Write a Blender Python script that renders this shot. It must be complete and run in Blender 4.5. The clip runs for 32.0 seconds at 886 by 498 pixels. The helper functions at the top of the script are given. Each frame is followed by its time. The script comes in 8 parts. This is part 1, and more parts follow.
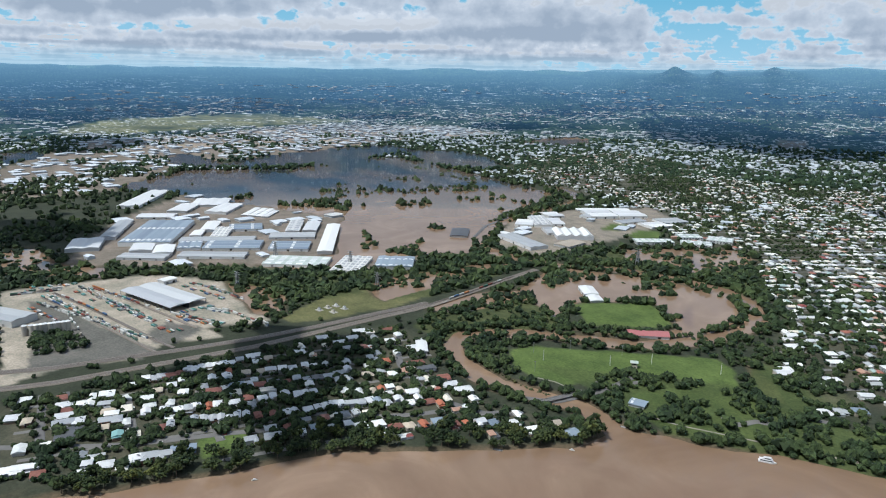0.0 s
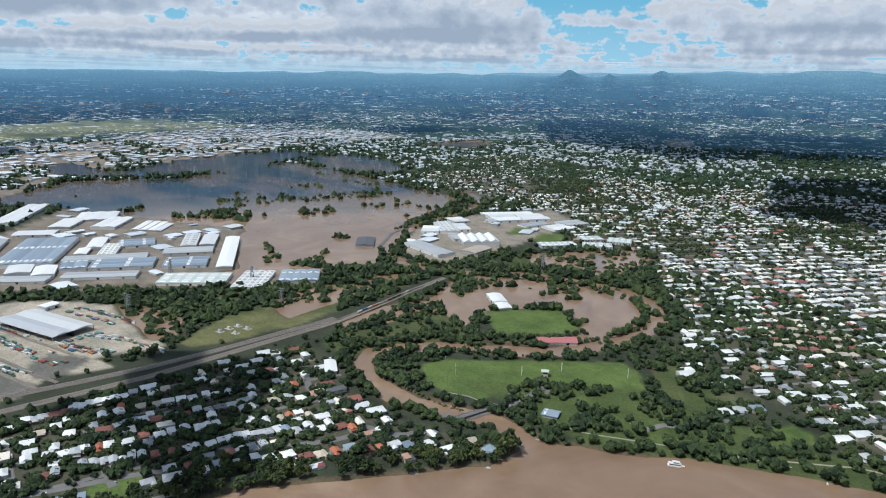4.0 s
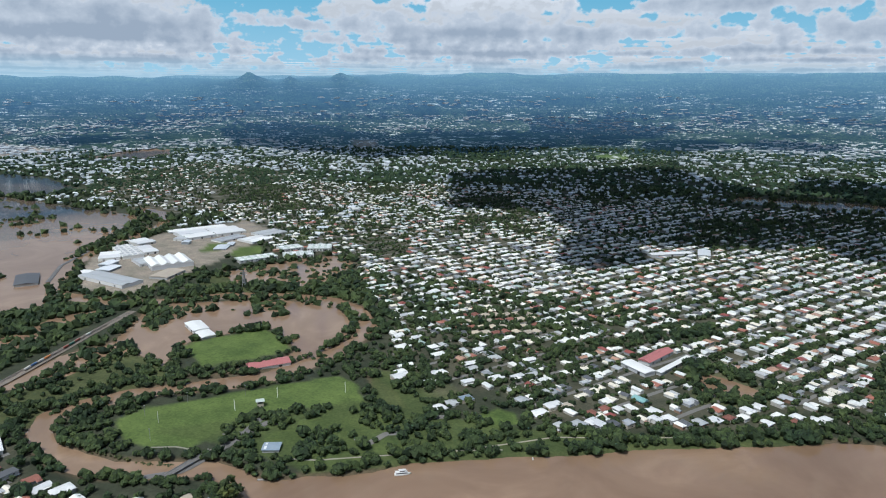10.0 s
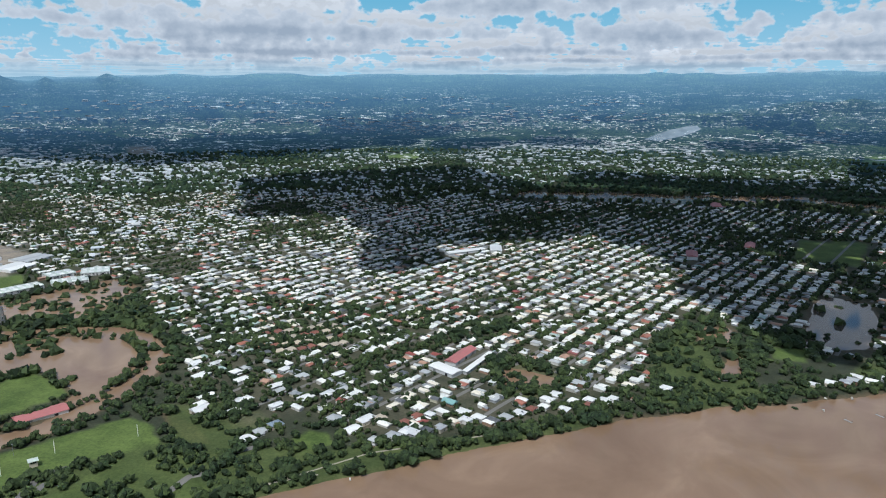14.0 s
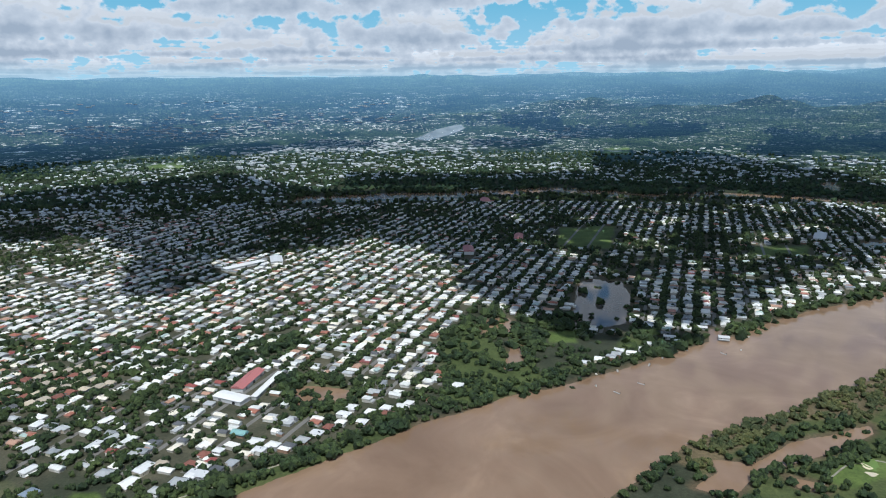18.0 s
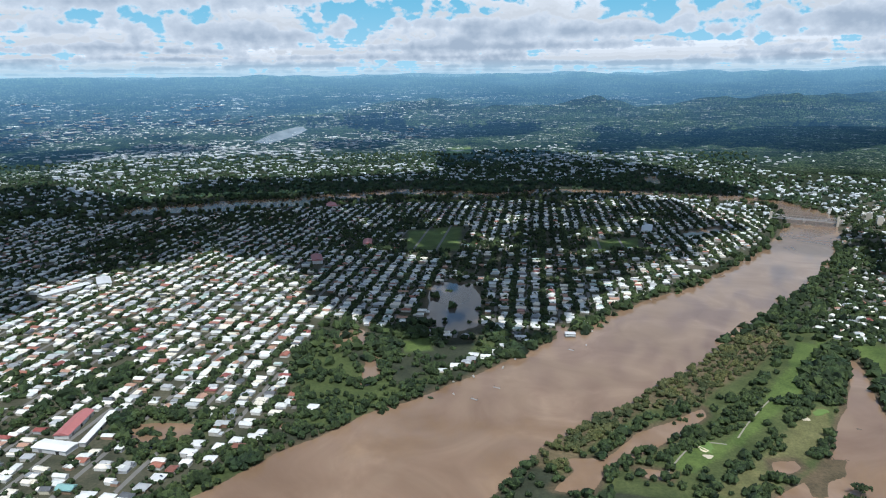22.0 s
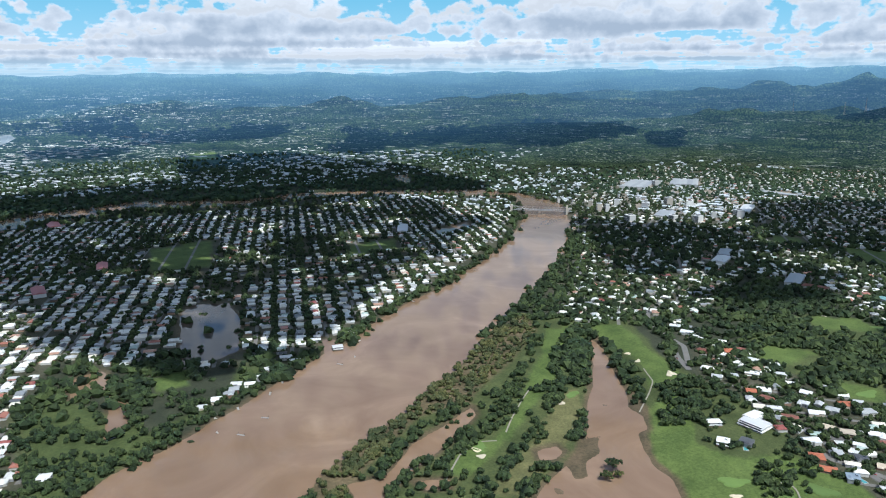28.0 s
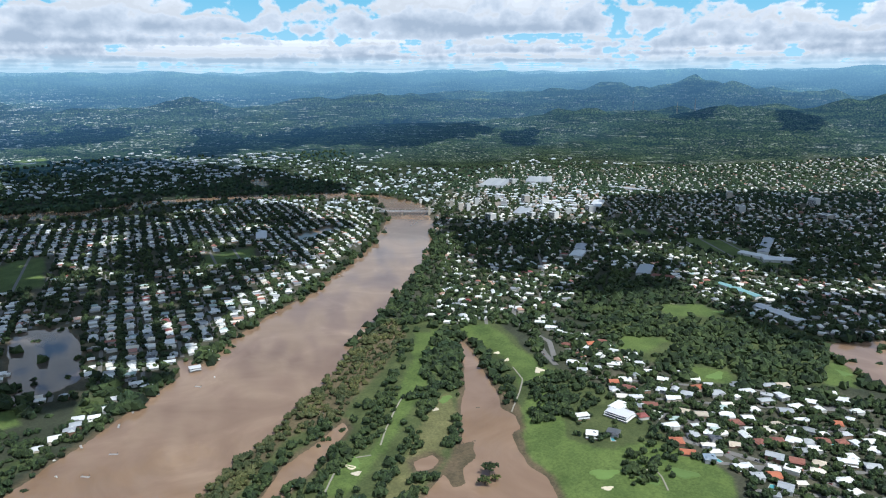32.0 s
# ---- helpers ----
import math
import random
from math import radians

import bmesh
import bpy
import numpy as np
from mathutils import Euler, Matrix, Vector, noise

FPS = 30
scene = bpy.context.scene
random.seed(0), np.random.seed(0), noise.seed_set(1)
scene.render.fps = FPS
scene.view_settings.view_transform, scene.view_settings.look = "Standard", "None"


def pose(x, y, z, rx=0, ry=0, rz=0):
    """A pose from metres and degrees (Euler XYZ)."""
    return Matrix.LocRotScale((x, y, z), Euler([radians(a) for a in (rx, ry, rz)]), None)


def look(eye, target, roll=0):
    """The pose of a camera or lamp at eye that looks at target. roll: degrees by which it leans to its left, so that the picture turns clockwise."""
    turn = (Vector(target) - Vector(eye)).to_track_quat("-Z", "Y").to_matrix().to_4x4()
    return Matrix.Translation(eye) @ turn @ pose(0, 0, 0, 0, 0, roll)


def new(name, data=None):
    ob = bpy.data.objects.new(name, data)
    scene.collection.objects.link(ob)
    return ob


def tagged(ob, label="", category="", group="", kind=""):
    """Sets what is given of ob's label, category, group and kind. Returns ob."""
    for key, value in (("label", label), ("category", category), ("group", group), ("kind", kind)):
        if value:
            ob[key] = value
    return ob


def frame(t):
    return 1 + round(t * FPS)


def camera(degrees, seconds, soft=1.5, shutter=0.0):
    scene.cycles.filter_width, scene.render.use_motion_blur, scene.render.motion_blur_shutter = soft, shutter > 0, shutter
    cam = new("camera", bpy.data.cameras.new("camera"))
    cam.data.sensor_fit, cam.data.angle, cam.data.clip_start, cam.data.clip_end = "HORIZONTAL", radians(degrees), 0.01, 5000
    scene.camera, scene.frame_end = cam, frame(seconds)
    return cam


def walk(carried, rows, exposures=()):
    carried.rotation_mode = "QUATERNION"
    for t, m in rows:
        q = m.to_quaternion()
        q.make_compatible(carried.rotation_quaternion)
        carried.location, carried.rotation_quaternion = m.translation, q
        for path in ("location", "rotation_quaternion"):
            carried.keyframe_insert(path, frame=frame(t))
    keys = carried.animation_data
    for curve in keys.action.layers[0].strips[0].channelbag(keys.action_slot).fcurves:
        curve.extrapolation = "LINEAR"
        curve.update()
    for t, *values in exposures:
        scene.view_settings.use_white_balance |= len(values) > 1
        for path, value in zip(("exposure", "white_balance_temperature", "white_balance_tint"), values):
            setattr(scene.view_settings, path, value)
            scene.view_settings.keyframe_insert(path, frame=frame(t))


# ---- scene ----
# ---- camera ----
ROWS = [
    (0, 0.00, 0.00, 414.83, 60.000, -13.700, 1.154),
    (0.5, -4.65, 0.63, 417.54, 60.094, -13.720, 1.273),
    (1, -7.85, 2.23, 419.39, 59.993, -13.703, 1.310),
    (1.5, -10.47, 4.09, 420.50, 59.218, -13.662, 1.282),
    (2, -12.67, 5.97, 421.60, 58.353, -13.586, 1.258),
    (2.5, -15.60, 7.92, 423.16, 57.386, -13.557, 1.266),
    (3, -18.82, 9.30, 424.96, 55.772, -13.536, 1.254),
    (3.5, -21.93, 10.70, 426.98, 53.902, -13.509, 1.203),
    (5.5, -32.26, 17.70, 432.75, 46.514, -13.361, 1.021),
    (6, -35.16, 20.21, 433.80, 44.456, -13.315, 1.032),
    (6.5, -38.14, 23.58, 434.85, 42.240, -13.272, 0.944),
    (7, -40.94, 26.86, 435.68, 40.036, -13.231, 0.865),
    (7.5, -43.33, 28.69, 436.60, 37.830, -13.172, 0.849),
    (8, -45.70, 30.47, 437.66, 35.647, -13.126, 0.854),
    (8.5, -48.03, 32.89, 439.02, 33.493, -13.120, 0.823),
    (9, -50.37, 36.11, 440.62, 31.347, -13.118, 0.696),
    (9.5, -52.59, 39.20, 442.36, 29.220, -13.116, 0.598),
    (10, -55.02, 41.86, 444.42, 27.181, -13.138, 0.525),
    (10.5, -56.93, 44.33, 446.50, 25.117, -13.144, 0.499),
    (11, -58.90, 46.56, 448.34, 23.031, -13.129, 0.489),
    (11.5, -61.16, 48.25, 449.89, 20.888, -13.091, 0.525),
    (12, -62.66, 50.60, 451.84, 18.778, -13.103, 0.450),
    (12.5, -63.99, 52.57, 453.52, 16.672, -13.080, 0.410),
    (13, -65.22, 55.05, 455.77, 14.564, -13.085, 0.364),
    (13.5, -65.92, 58.63, 457.96, 12.464, -13.109, 0.318),
    (14, -66.56, 62.90, 459.33, 10.375, -13.113, 0.335),
    (14.5, -67.30, 67.10, 460.19, 8.239, -13.099, 0.265),
    (16.5, -70.93, 84.85, 464.33, -0.143, -13.106, 0.166),
    (17, -71.23, 89.34, 464.74, -2.367, -13.060, 0.093),
    (17.5, -70.93, 93.06, 464.88, -5.109, -13.010, -0.077),
    (18, -69.97, 96.18, 465.19, -7.822, -12.987, -0.288),
    (18.5, -69.32, 99.28, 466.05, -9.991, -12.982, -0.396),
    (19, -68.53, 103.03, 467.02, -11.492, -12.970, -0.441),
    (19.5, -67.96, 107.10, 468.57, -12.598, -12.985, -0.426),
    (20, -67.06, 111.36, 470.88, -13.967, -13.007, -0.453),
    (20.5, -66.63, 115.82, 473.48, -15.576, -13.059, -0.355),
    (21, -66.04, 120.50, 475.58, -17.155, -13.095, -0.343),
    (21.5, -65.18, 124.92, 477.29, -18.774, -13.134, -0.352),
    (22, -63.94, 129.21, 479.03, -20.462, -13.149, -0.322),
    (22.5, -62.51, 133.00, 480.94, -22.216, -13.169, -0.301),
    (23, -61.23, 136.72, 482.56, -24.127, -13.176, -0.339),
    (23.5, -59.83, 140.10, 484.31, -26.039, -13.191, -0.359),
    (24, -58.23, 143.81, 485.96, -28.047, -13.223, -0.414),
    (24.5, -56.74, 147.54, 487.51, -30.047, -13.245, -0.465),
    (25, -54.51, 150.81, 488.85, -32.007, -13.258, -0.494),
    (25.5, -52.98, 154.39, 490.03, -33.869, -13.278, -0.522),
    (27.5, -43.70, 168.70, 492.38, -39.068, -13.342, -0.390),
    (28, -41.17, 172.21, 493.39, -40.566, -13.384, -0.377),
    (28.5, -38.30, 176.05, 493.85, -42.072, -13.394, -0.356),
    (29, -35.88, 179.52, 493.49, -43.584, -13.405, -0.298),
    (29.5, -32.74, 183.10, 493.50, -45.062, -13.417, -0.330),
    (30, -29.24, 186.59, 493.89, -46.514, -13.456, -0.323),
    (30.5, -26.38, 189.49, 494.19, -48.046, -13.485, -0.244),
    (31, -24.17, 192.47, 494.42, -49.636, -13.525, -0.268),
    (31.5, -22.24, 195.31, 494.61, -51.318, -13.529, -0.205),
    (32, -20.17, 198.42, 495.08, -52.039, -13.417, -0.186),
]
cam = camera(64.637, 32.0, 1.1)
walk(cam, [(t, pose(x, y, z, 90 + tilt, 0, turn) @ pose(0, 0, 0, 0, 0, lean)) for t, x, y, z, turn, tilt, lean in ROWS], [(0, -0.32, 5760, 9), (6, -0.36, 5760, 9), (13, -0.38, 5760, 9), (19, -0.26, 5760, 9), (25, -0.10, 5720, 9), (32, -0.04, 5700, 9)])
# ---- sky, sun ----
SUN_WAY = Vector((-0.10, -1.0, 0)).normalized()      # towards the sun, on the plan
SUN_HIGH = radians(60)
SUN_DIR = Vector((SUN_WAY.x * math.cos(SUN_HIGH), SUN_WAY.y * math.cos(SUN_HIGH), math.sin(SUN_HIGH)))


def build_world():
    w = bpy.data.worlds.new("sky")
    scene.world = w
    w.use_nodes = True
    n, l = w.node_tree.nodes, w.node_tree.links
    n.clear()

    def add(kind, **values):
        node = n.new(kind)
        for key, value in values.items():
            node.inputs[key].default_value = value
        return node

    def maths(op, a, b=None, clamp=False):
        node = n.new("ShaderNodeMath")
        node.operation, node.use_clamp = op, clamp
        for k, v in enumerate((a, b)):
            if v is None:
                continue
            if isinstance(v, (int, float)):
                node.inputs[k].default_value = v
            else:
                l.new(v, node.inputs[k])
        return node.outputs[0]

    def ramp(fac, stops, interp="EASE"):
        node = n.new("ShaderNodeValToRGB")
        node.color_ramp.interpolation = interp
        while len(node.color_ramp.elements) < len(stops):
            node.color_ramp.elements.new(0.5)
        for e, (at, c) in zip(node.color_ramp.elements, stops):
            e.position, e.color = at, (*c, 1)
        l.new(fac, node.inputs[0])
        return node.outputs[0]

    sky = n.new("ShaderNodeTexSky")
    sky.sky_type, sky.sun_disc = "NISHITA", False
    sky.sun_elevation, sky.sun_rotation = SUN_HIGH, math.atan2(SUN_DIR.x, SUN_DIR.y)
    sky.air_density, sky.dust_density, sky.ozone_density = 1.0, 0.0, 3.0
    gain = n.new("ShaderNodeVectorMath")
    gain.operation = "SCALE"
    l.new(sky.outputs[0], gain.inputs[0])
    gain.inputs["Scale"].default_value = SKY_GAIN

    coord = n.new("ShaderNodeTexCoord")
    split = n.new("ShaderNodeSeparateXYZ")
    l.new(coord.outputs["Generated"], split.inputs[0])
    x, y, z = split.outputs
    # a field of cumulus with flat bases: the line of sight meets its sheets one above the other,
    # so that a cloud shows a grey base below and a sunlit side above it
    low = maths("ADD", maths("MAXIMUM", z, 0.0), 0.012)
    flat = n.new("ShaderNodeCombineXYZ")
    l.new(maths("DIVIDE", x, low), flat.inputs[0])
    l.new(maths("DIVIDE", y, low), flat.inputs[1])
    wide = add("ShaderNodeTexNoise", Scale=0.055, Detail=2.0, Roughness=0.5)
    l.new(flat.outputs[0], wide.inputs["Vector"])
    spread = maths("MULTIPLY", maths("SUBTRACT", wide.outputs[0], 0.5), 0.20)
    way = n.new("ShaderNodeMapping")
    way.inputs["Scale"].default_value = (1, 1, 1.35)
    l.new(coord.outputs["Generated"], way.inputs["Vector"])
    billow = add("ShaderNodeTexNoise", Scale=30.0, Detail=6.0, Roughness=0.52)
    l.new(way.outputs[0], billow.inputs["Vector"])
    puffed = maths("MULTIPLY", maths("SUBTRACT", billow.outputs[0], 0.5), 0.62)
    # small heaps where the rows crowd towards the horizon
    heaps = add("ShaderNodeTexNoise", Scale=72.0, Detail=5.0, Roughness=0.5)
    l.new(way.outputs[0], heaps.inputs["Vector"])
    crowd = ramp(z, [(0.02, (0.62, 0.62, 0.62)), (0.075, (0.12, 0.12, 0.12))], "LINEAR")
    puffed = maths("ADD", puffed, maths("MULTIPLY", maths("SUBTRACT", heaps.outputs[0], 0.5), crowd))
    spread = maths("ADD", spread, puffed)
    cover, tone = None, None
    for k in range(CLOUD_SHEETS - 1, -1, -1):
        up = n.new("ShaderNodeVectorMath")
        up.operation = "SCALE"
        l.new(flat.outputs[0], up.inputs[0])
        up.inputs["Scale"].default_value = 1.0 + 0.11 * k
        puff = add("ShaderNodeTexNoise", Scale=0.22, Detail=1.0, Roughness=0.4)
        l.new(up.outputs[0], puff.inputs["Vector"])
        amount = maths("ADD", puff.outputs[0], spread)
        edge = CLOUD_EDGE + 0.030 * k
        here = ramp(amount, [(edge, (0, 0, 0)), (edge + 0.06, (1, 1, 1))])
        if k == 0:
            # thick bases are darker
            shade = ramp(amount, [(edge, (0.90, 0.92, 0.94)), (edge + 0.08, (0.70, 0.75, 0.80)), (edge + 0.26, (0.46, 0.53, 0.61))], "LINEAR")
        else:
            v = 0.70 + 0.32 * k / (CLOUD_SHEETS - 1)
            shade = None
        step_mix = n.new("ShaderNodeMix")
        step_mix.data_type = "RGBA"
        l.new(here, step_mix.inputs["Factor"])
        if tone is None:
            step_mix.inputs[6].default_value = (1.02, 1.02, 1.02, 1)
        else:
            l.new(tone, step_mix.inputs[6])
        if shade is None:
            step_mix.inputs[7].default_value = (v * 0.98, v, v * 1.01, 1)
        else:
            l.new(shade, step_mix.inputs[7])
        tone = step_mix.outputs[2]
        cover = here if cover is None else maths("MAXIMUM", cover, here)
    near_edge = ramp(z, [(0.0, (0, 0, 0)), (0.012, (0.35, 0.35, 0.35)), (0.035, (1, 1, 1))], "LINEAR")
    cover = maths("MULTIPLY", cover, near_edge)
    mix = n.new("ShaderNodeMix")
    mix.data_type = "RGBA"
    l.new(cover, mix.inputs["Factor"])
    # clear air: pale cyan at the horizon, deepening upwards
    air = ramp(z, [(0.0, (0.60, 0.83, 0.94)), (0.02, (0.48, 0.78, 0.92)), (0.12, (0.21, 0.58, 0.78)), (0.35, (0.10, 0.32, 0.62))], "LINEAR")
    clear = n.new("ShaderNodeMix")
    clear.data_type = "RGBA"
    l.new(ramp(z, [(0.1, (1, 1, 1)), (0.5, (0, 0, 0))]), clear.inputs["Factor"])
    l.new(gain.outputs[0], clear.inputs[6])
    l.new(air, clear.inputs[7])
    l.new(clear.outputs[2], mix.inputs[6])
    cl = n.new("ShaderNodeVectorMath")
    cl.operation = "SCALE"
    l.new(tone, cl.inputs[0])
    cl.inputs["Scale"].default_value = CLOUD_GAIN
    l.new(cl.outputs[0], mix.inputs[7])
    back = n.new("ShaderNodeBackground")
    l.new(mix.outputs[2], back.inputs[0])
    out = n.new("ShaderNodeOutputWorld")
    l.new(back.outputs[0], out.inputs[0])


SKY_GAIN, CLOUD_GAIN = 0.14, 1.0
CLOUD_SHEETS, CLOUD_EDGE = 6, 0.415
build_world()
sun = new("sun", bpy.data.lights.new("sun", "SUN"))
sun.data.energy, sun.data.angle, sun.data.color = 5.2, radians(0.53), (1.0, 0.945, 0.84)
sun.matrix_world = look(tuple(SUN_DIR * 3000), (0, 0, 0))

# ---- plan: water, islands, land cover and streets, in metres ----
WET = []
DRY = []
COVER = []
DISTRICT = []

WET.append(('river', [(-800, -250), (-733, -69), (-728, -20), (-711, 29), (-708, 78), (-697, 115), (-687, 160), (-684, 210), (-676, 260), (-641, 335), (-614, 394), (-592, 434), (-578, 473), (-562, 501), (-564, 546), (-572, 585), (-530, 623), (-498, 637), (-467, 667), (-436, 706), (-383, 742), (-326, 783), (-266, 816), (-208, 859), (-149, 897), (-90, 937), (-38, 965), (20, 1000), (80, 1026), (156, 1068), (251, 1097), (392, 1156), (531, 1226), (673, 1279), (765, 1335), (906, 1399), (1173, 1265), (984, 1168), (862, 1106), (778, 1055), (667, 1012), (578, 972), (504, 948), (435, 921), (398, 908), (300, 845), (150, 745), (0, 640), (-150, 520), (-300, 350), (-380, 150), (-420, -50), (-480, -250)]))
WET.append(('river_upper', [(765, 1335), (906, 1399), (1038, 1435), (1305, 1557), (1543, 1694), (1764, 1849), (1986, 2049), (2165, 2258), (2218, 2149), (2145, 1969), (1896, 1735), (1629, 1523), (1383, 1372), (1173, 1265), (984, 1168)]))
WET.append(('river_reach', [(1805, 1883), (1986, 2049), (2167, 2191), (2148, 2340), (2030, 2499), (1901, 2646), (1746, 2754), (1581, 2833), (1396, 2901), (1228, 2881), (839, 3108), (580, 3067), (327, 3013), (87, 3005), (-151, 3028), (-293, 3017), (-306, 3193), (-155, 3172), (99, 3232), (353, 3207), (619, 3252), (889, 3280), (1287, 3003), (1460, 3017), (1654, 2950), (1820, 2858), (1982, 2748), (2202, 2537), (2265, 2314), (2225, 2114), (2147, 1966), (1988, 1889)]))
WET.append(('oval_flood', [(-1100, 817), (-1184, 941), (-1180, 1019), (-1108, 1072), (-1068, 1104), (-989, 1146), (-912, 1168), (-850, 1148), (-785, 1086), (-752, 1005), (-759, 933), (-788, 854), (-872, 763), (-993, 787)]))
WET.append(('lake_a', [(-2821, 230), (-3216, 550), (-3121, 797), (-3088, 993), (-3317, 1331), (-3345, 1629), (-2828, 1673), (-2347, 1660), (-2134, 1671), (-1987, 1614), (-1827, 1365), (-1717, 1158), (-1553, 1000), (-1373, 878), (-1418, 782), (-1473, 704), (-1621, 694), (-1863, 772), (-2000, 782), (-2070, 625), (-2267, 537), (-2556, 431), (-2607, 309)]))
WET.append(('lake_b', [(-3689, 526), (-3919, 673), (-3402, 763), (-3790, 1218), (-3929, 1610), (-3973, 1930), (-3698, 1872), (-3174, 1245), (-3163, 911), (-3336, 571)]))
WET.append(('lake_c', [(-3749, 1823), (-3553, 2096), (-3226, 2122), (-2731, 1928), (-2789, 1774), (-3061, 1679)]))
WET.append(('lake_d', [(-4136, -180), (-4291, -34), (-4065, 17), (-3703, -163)]))
WET.append(('lake_e', [(-3923, 2846), (-4087, 3371), (-3888, 3523), (-3618, 2992)]))
WET.append(('market_flood', [(-1886, 720), (-1898, 795), (-1459, 697), (-1394, 543), (-1519, 391), (-1578, 268), (-1704, 241), (-1648, 425), (-1612, 569)]))
WET.append(('swamp_a', [(-1897, -105), (-1896, -36), (-1698, 17), (-1626, 112), (-1565, 85), (-1624, -37), (-1702, -99)]))
WET.append(('swamp_b', [(-1413, 304), (-1306, 389), (-1158, 344), (-1195, 303), (-1326, 306)]))
WET.append(('swamp_c', [(-1272, 552), (-1313, 665), (-1278, 761), (-1311, 852), (-1263, 940), (-1242, 863), (-1195, 661), (-1158, 541)]))
WET.append(('swamp_d', [(-1080, 584), (-1116, 723), (-1093, 825), (-1044, 828), (-1036, 717), (-1041, 627)]))
WET.append(('fac_flood', [(-1270, 1251), (-1233, 1339), (-1198, 1458), (-1109, 1529), (-1039, 1469), (-994, 1315), (-1023, 1245), (-1109, 1224), (-1161, 1181)]))
WET.append(('lake_park', [(475, 1656), (511, 1700), (594, 1670), (538, 1501), (480, 1376), (423, 1360), (364, 1367), (416, 1507)]))
WET.append(('pond_north', [(1450, 1971), (1632, 2003), (1595, 1941), (1445, 1906)]))
WET.append(('pond_far', [(2235, 3247), (2340, 3232), (2142, 2975), (2077, 3022)]))
WET.append(('puddle_a', [(185, 1436), (250, 1435), (243, 1360), (179, 1349)]))
WET.append(('puddle_b', [(236, 1330), (253, 1310), (212, 1193), (183, 1175)]))
WET.append(('puddle_c', [(-164, 1161), (-118, 1150), (-71, 1125), (-83, 1089), (-130, 1081), (-166, 1103)]))
WET.append(('puddle_e', [(625, 1317), (644, 1292), (613, 1210), (579, 1216)]))
WET.append(('golf_channel', [(1023, 974), (1025, 959), (939, 860), (878, 788), (827, 746), (824, 716), (790, 686), (748, 669), (710, 629), (700, 587), (667, 557), (618, 570), (543, 636), (528, 672), (564, 686), (618, 698), (676, 711), (745, 761), (836, 825), (937, 896)]))
WET.append(('golf_pond', [(620, 750), (652, 742), (649, 724), (621, 720), (606, 733)]))
WET.append(('golf_pond_b', [(470, 792), (487, 773), (471, 760), (444, 777), (446, 808)]))
WET.append(('island_channel', [(326, 795), (379, 827), (448, 849), (495, 874), (561, 886), (649, 910), (633, 883), (553, 851), (474, 827), (405, 802), (360, 773)]))
WET.append(('island_channel_b', [(380, 851), (416, 844), (421, 824), (370, 813)]))
WET.append(('east_flood', [(1415, 416), (1478, 368), (1538, 289), (1273, 240), (1269, 299), (1340, 342)]))
DRY.append(('oval', [(-905, 728), (-982, 846), (-984, 883), (-919, 1001), (-830, 965), (-791, 932), (-774, 869), (-841, 785)]))
DRY.append(('lower_field', [(-797, 587), (-854, 599), (-854, 641), (-746, 770), (-657, 886), (-580, 818), (-525, 748), (-644, 621), (-739, 582)]))
DRY.append(('market_yard', [(-1698, 17), (-2139, 159), (-2556, 431), (-2311, 566), (-1959, 766), (-1535, 599), (-1492, 447), (-1588, 246)]))
DRY.append(('isle_a', [(621, 698), (677, 720), (708, 727), (722, 718), (699, 708), (683, 692), (650, 689), (624, 663), (603, 670)]))
DRY.append(('isle_b', [(805, 784), (817, 777), (806, 766), (794, 773)]))
DRY.append(('isle_c', [(571, 679), (579, 667), (570, 656), (559, 665)]))
DRY.append(('isle_d', [(770, 689), (791, 686), (757, 657), (719, 623), (712, 629), (730, 653)]))
CREEK = [(-558, 574), (-606, 584), (-645, 581), (-676, 559), (-710, 540), (-748, 522), (-795, 517), (-853, 522), (-900, 541), (-927, 578), (-921, 625), (-892, 682), (-838, 733), (-799, 771), (-758, 822), (-740, 879), (-730, 944), (-729, 1017), (-742, 1075), (-777, 1130), (-837, 1174), (-917, 1194), (-1000, 1179), (-1076, 1149), (-1138, 1102), (-1198, 1034), (-1248, 992), (-1302, 969), (-1369, 954), (-1445, 949), (-1534, 995), (-1638, 1097), (-1722, 1234), (-1765, 1386), (-1830, 1539), (-1914, 1647), (-2035, 1735), (-2152, 1763)]
COVER.append(('rough', 'golf_all', [(351, 827), (529, 951), (711, 1029), (1025, 1130), (1169, 1002), (1027, 816), (978, 700), (973, 622), (892, 511), (808, 411), (342, 812)]))
COVER.append(('rough', 'golf_mid', [(1325, 820), (1471, 725), (1503, 587), (1465, 385), (1248, 308), (1174, 404), (1090, 514), (1117, 675)]))
COVER.append(('yard', 'rail_yard', [(-1522, -93), (-1528, 21), (-1515, 188), (-1413, 304), (-1247, 307), (-1138, 317), (-1148, 206), (-1092, 230), (-1107, 146), (-1059, 91), (-1077, 11), (-1038, -78)]))
COVER.append(('yard', 'market', [(-1698, 17), (-2139, 159), (-2556, 431), (-2365, 580), (-1931, 828), (-1565, 670), (-1430, 758), (-1324, 688), (-1404, 521), (-1564, 242)]))
COVER.append(('yard', 'fac', [(-1446, 996), (-1674, 1190), (-1750, 1467), (-1673, 1769), (-1459, 1668), (-1358, 1340), (-1317, 1130), (-1313, 1004)]))
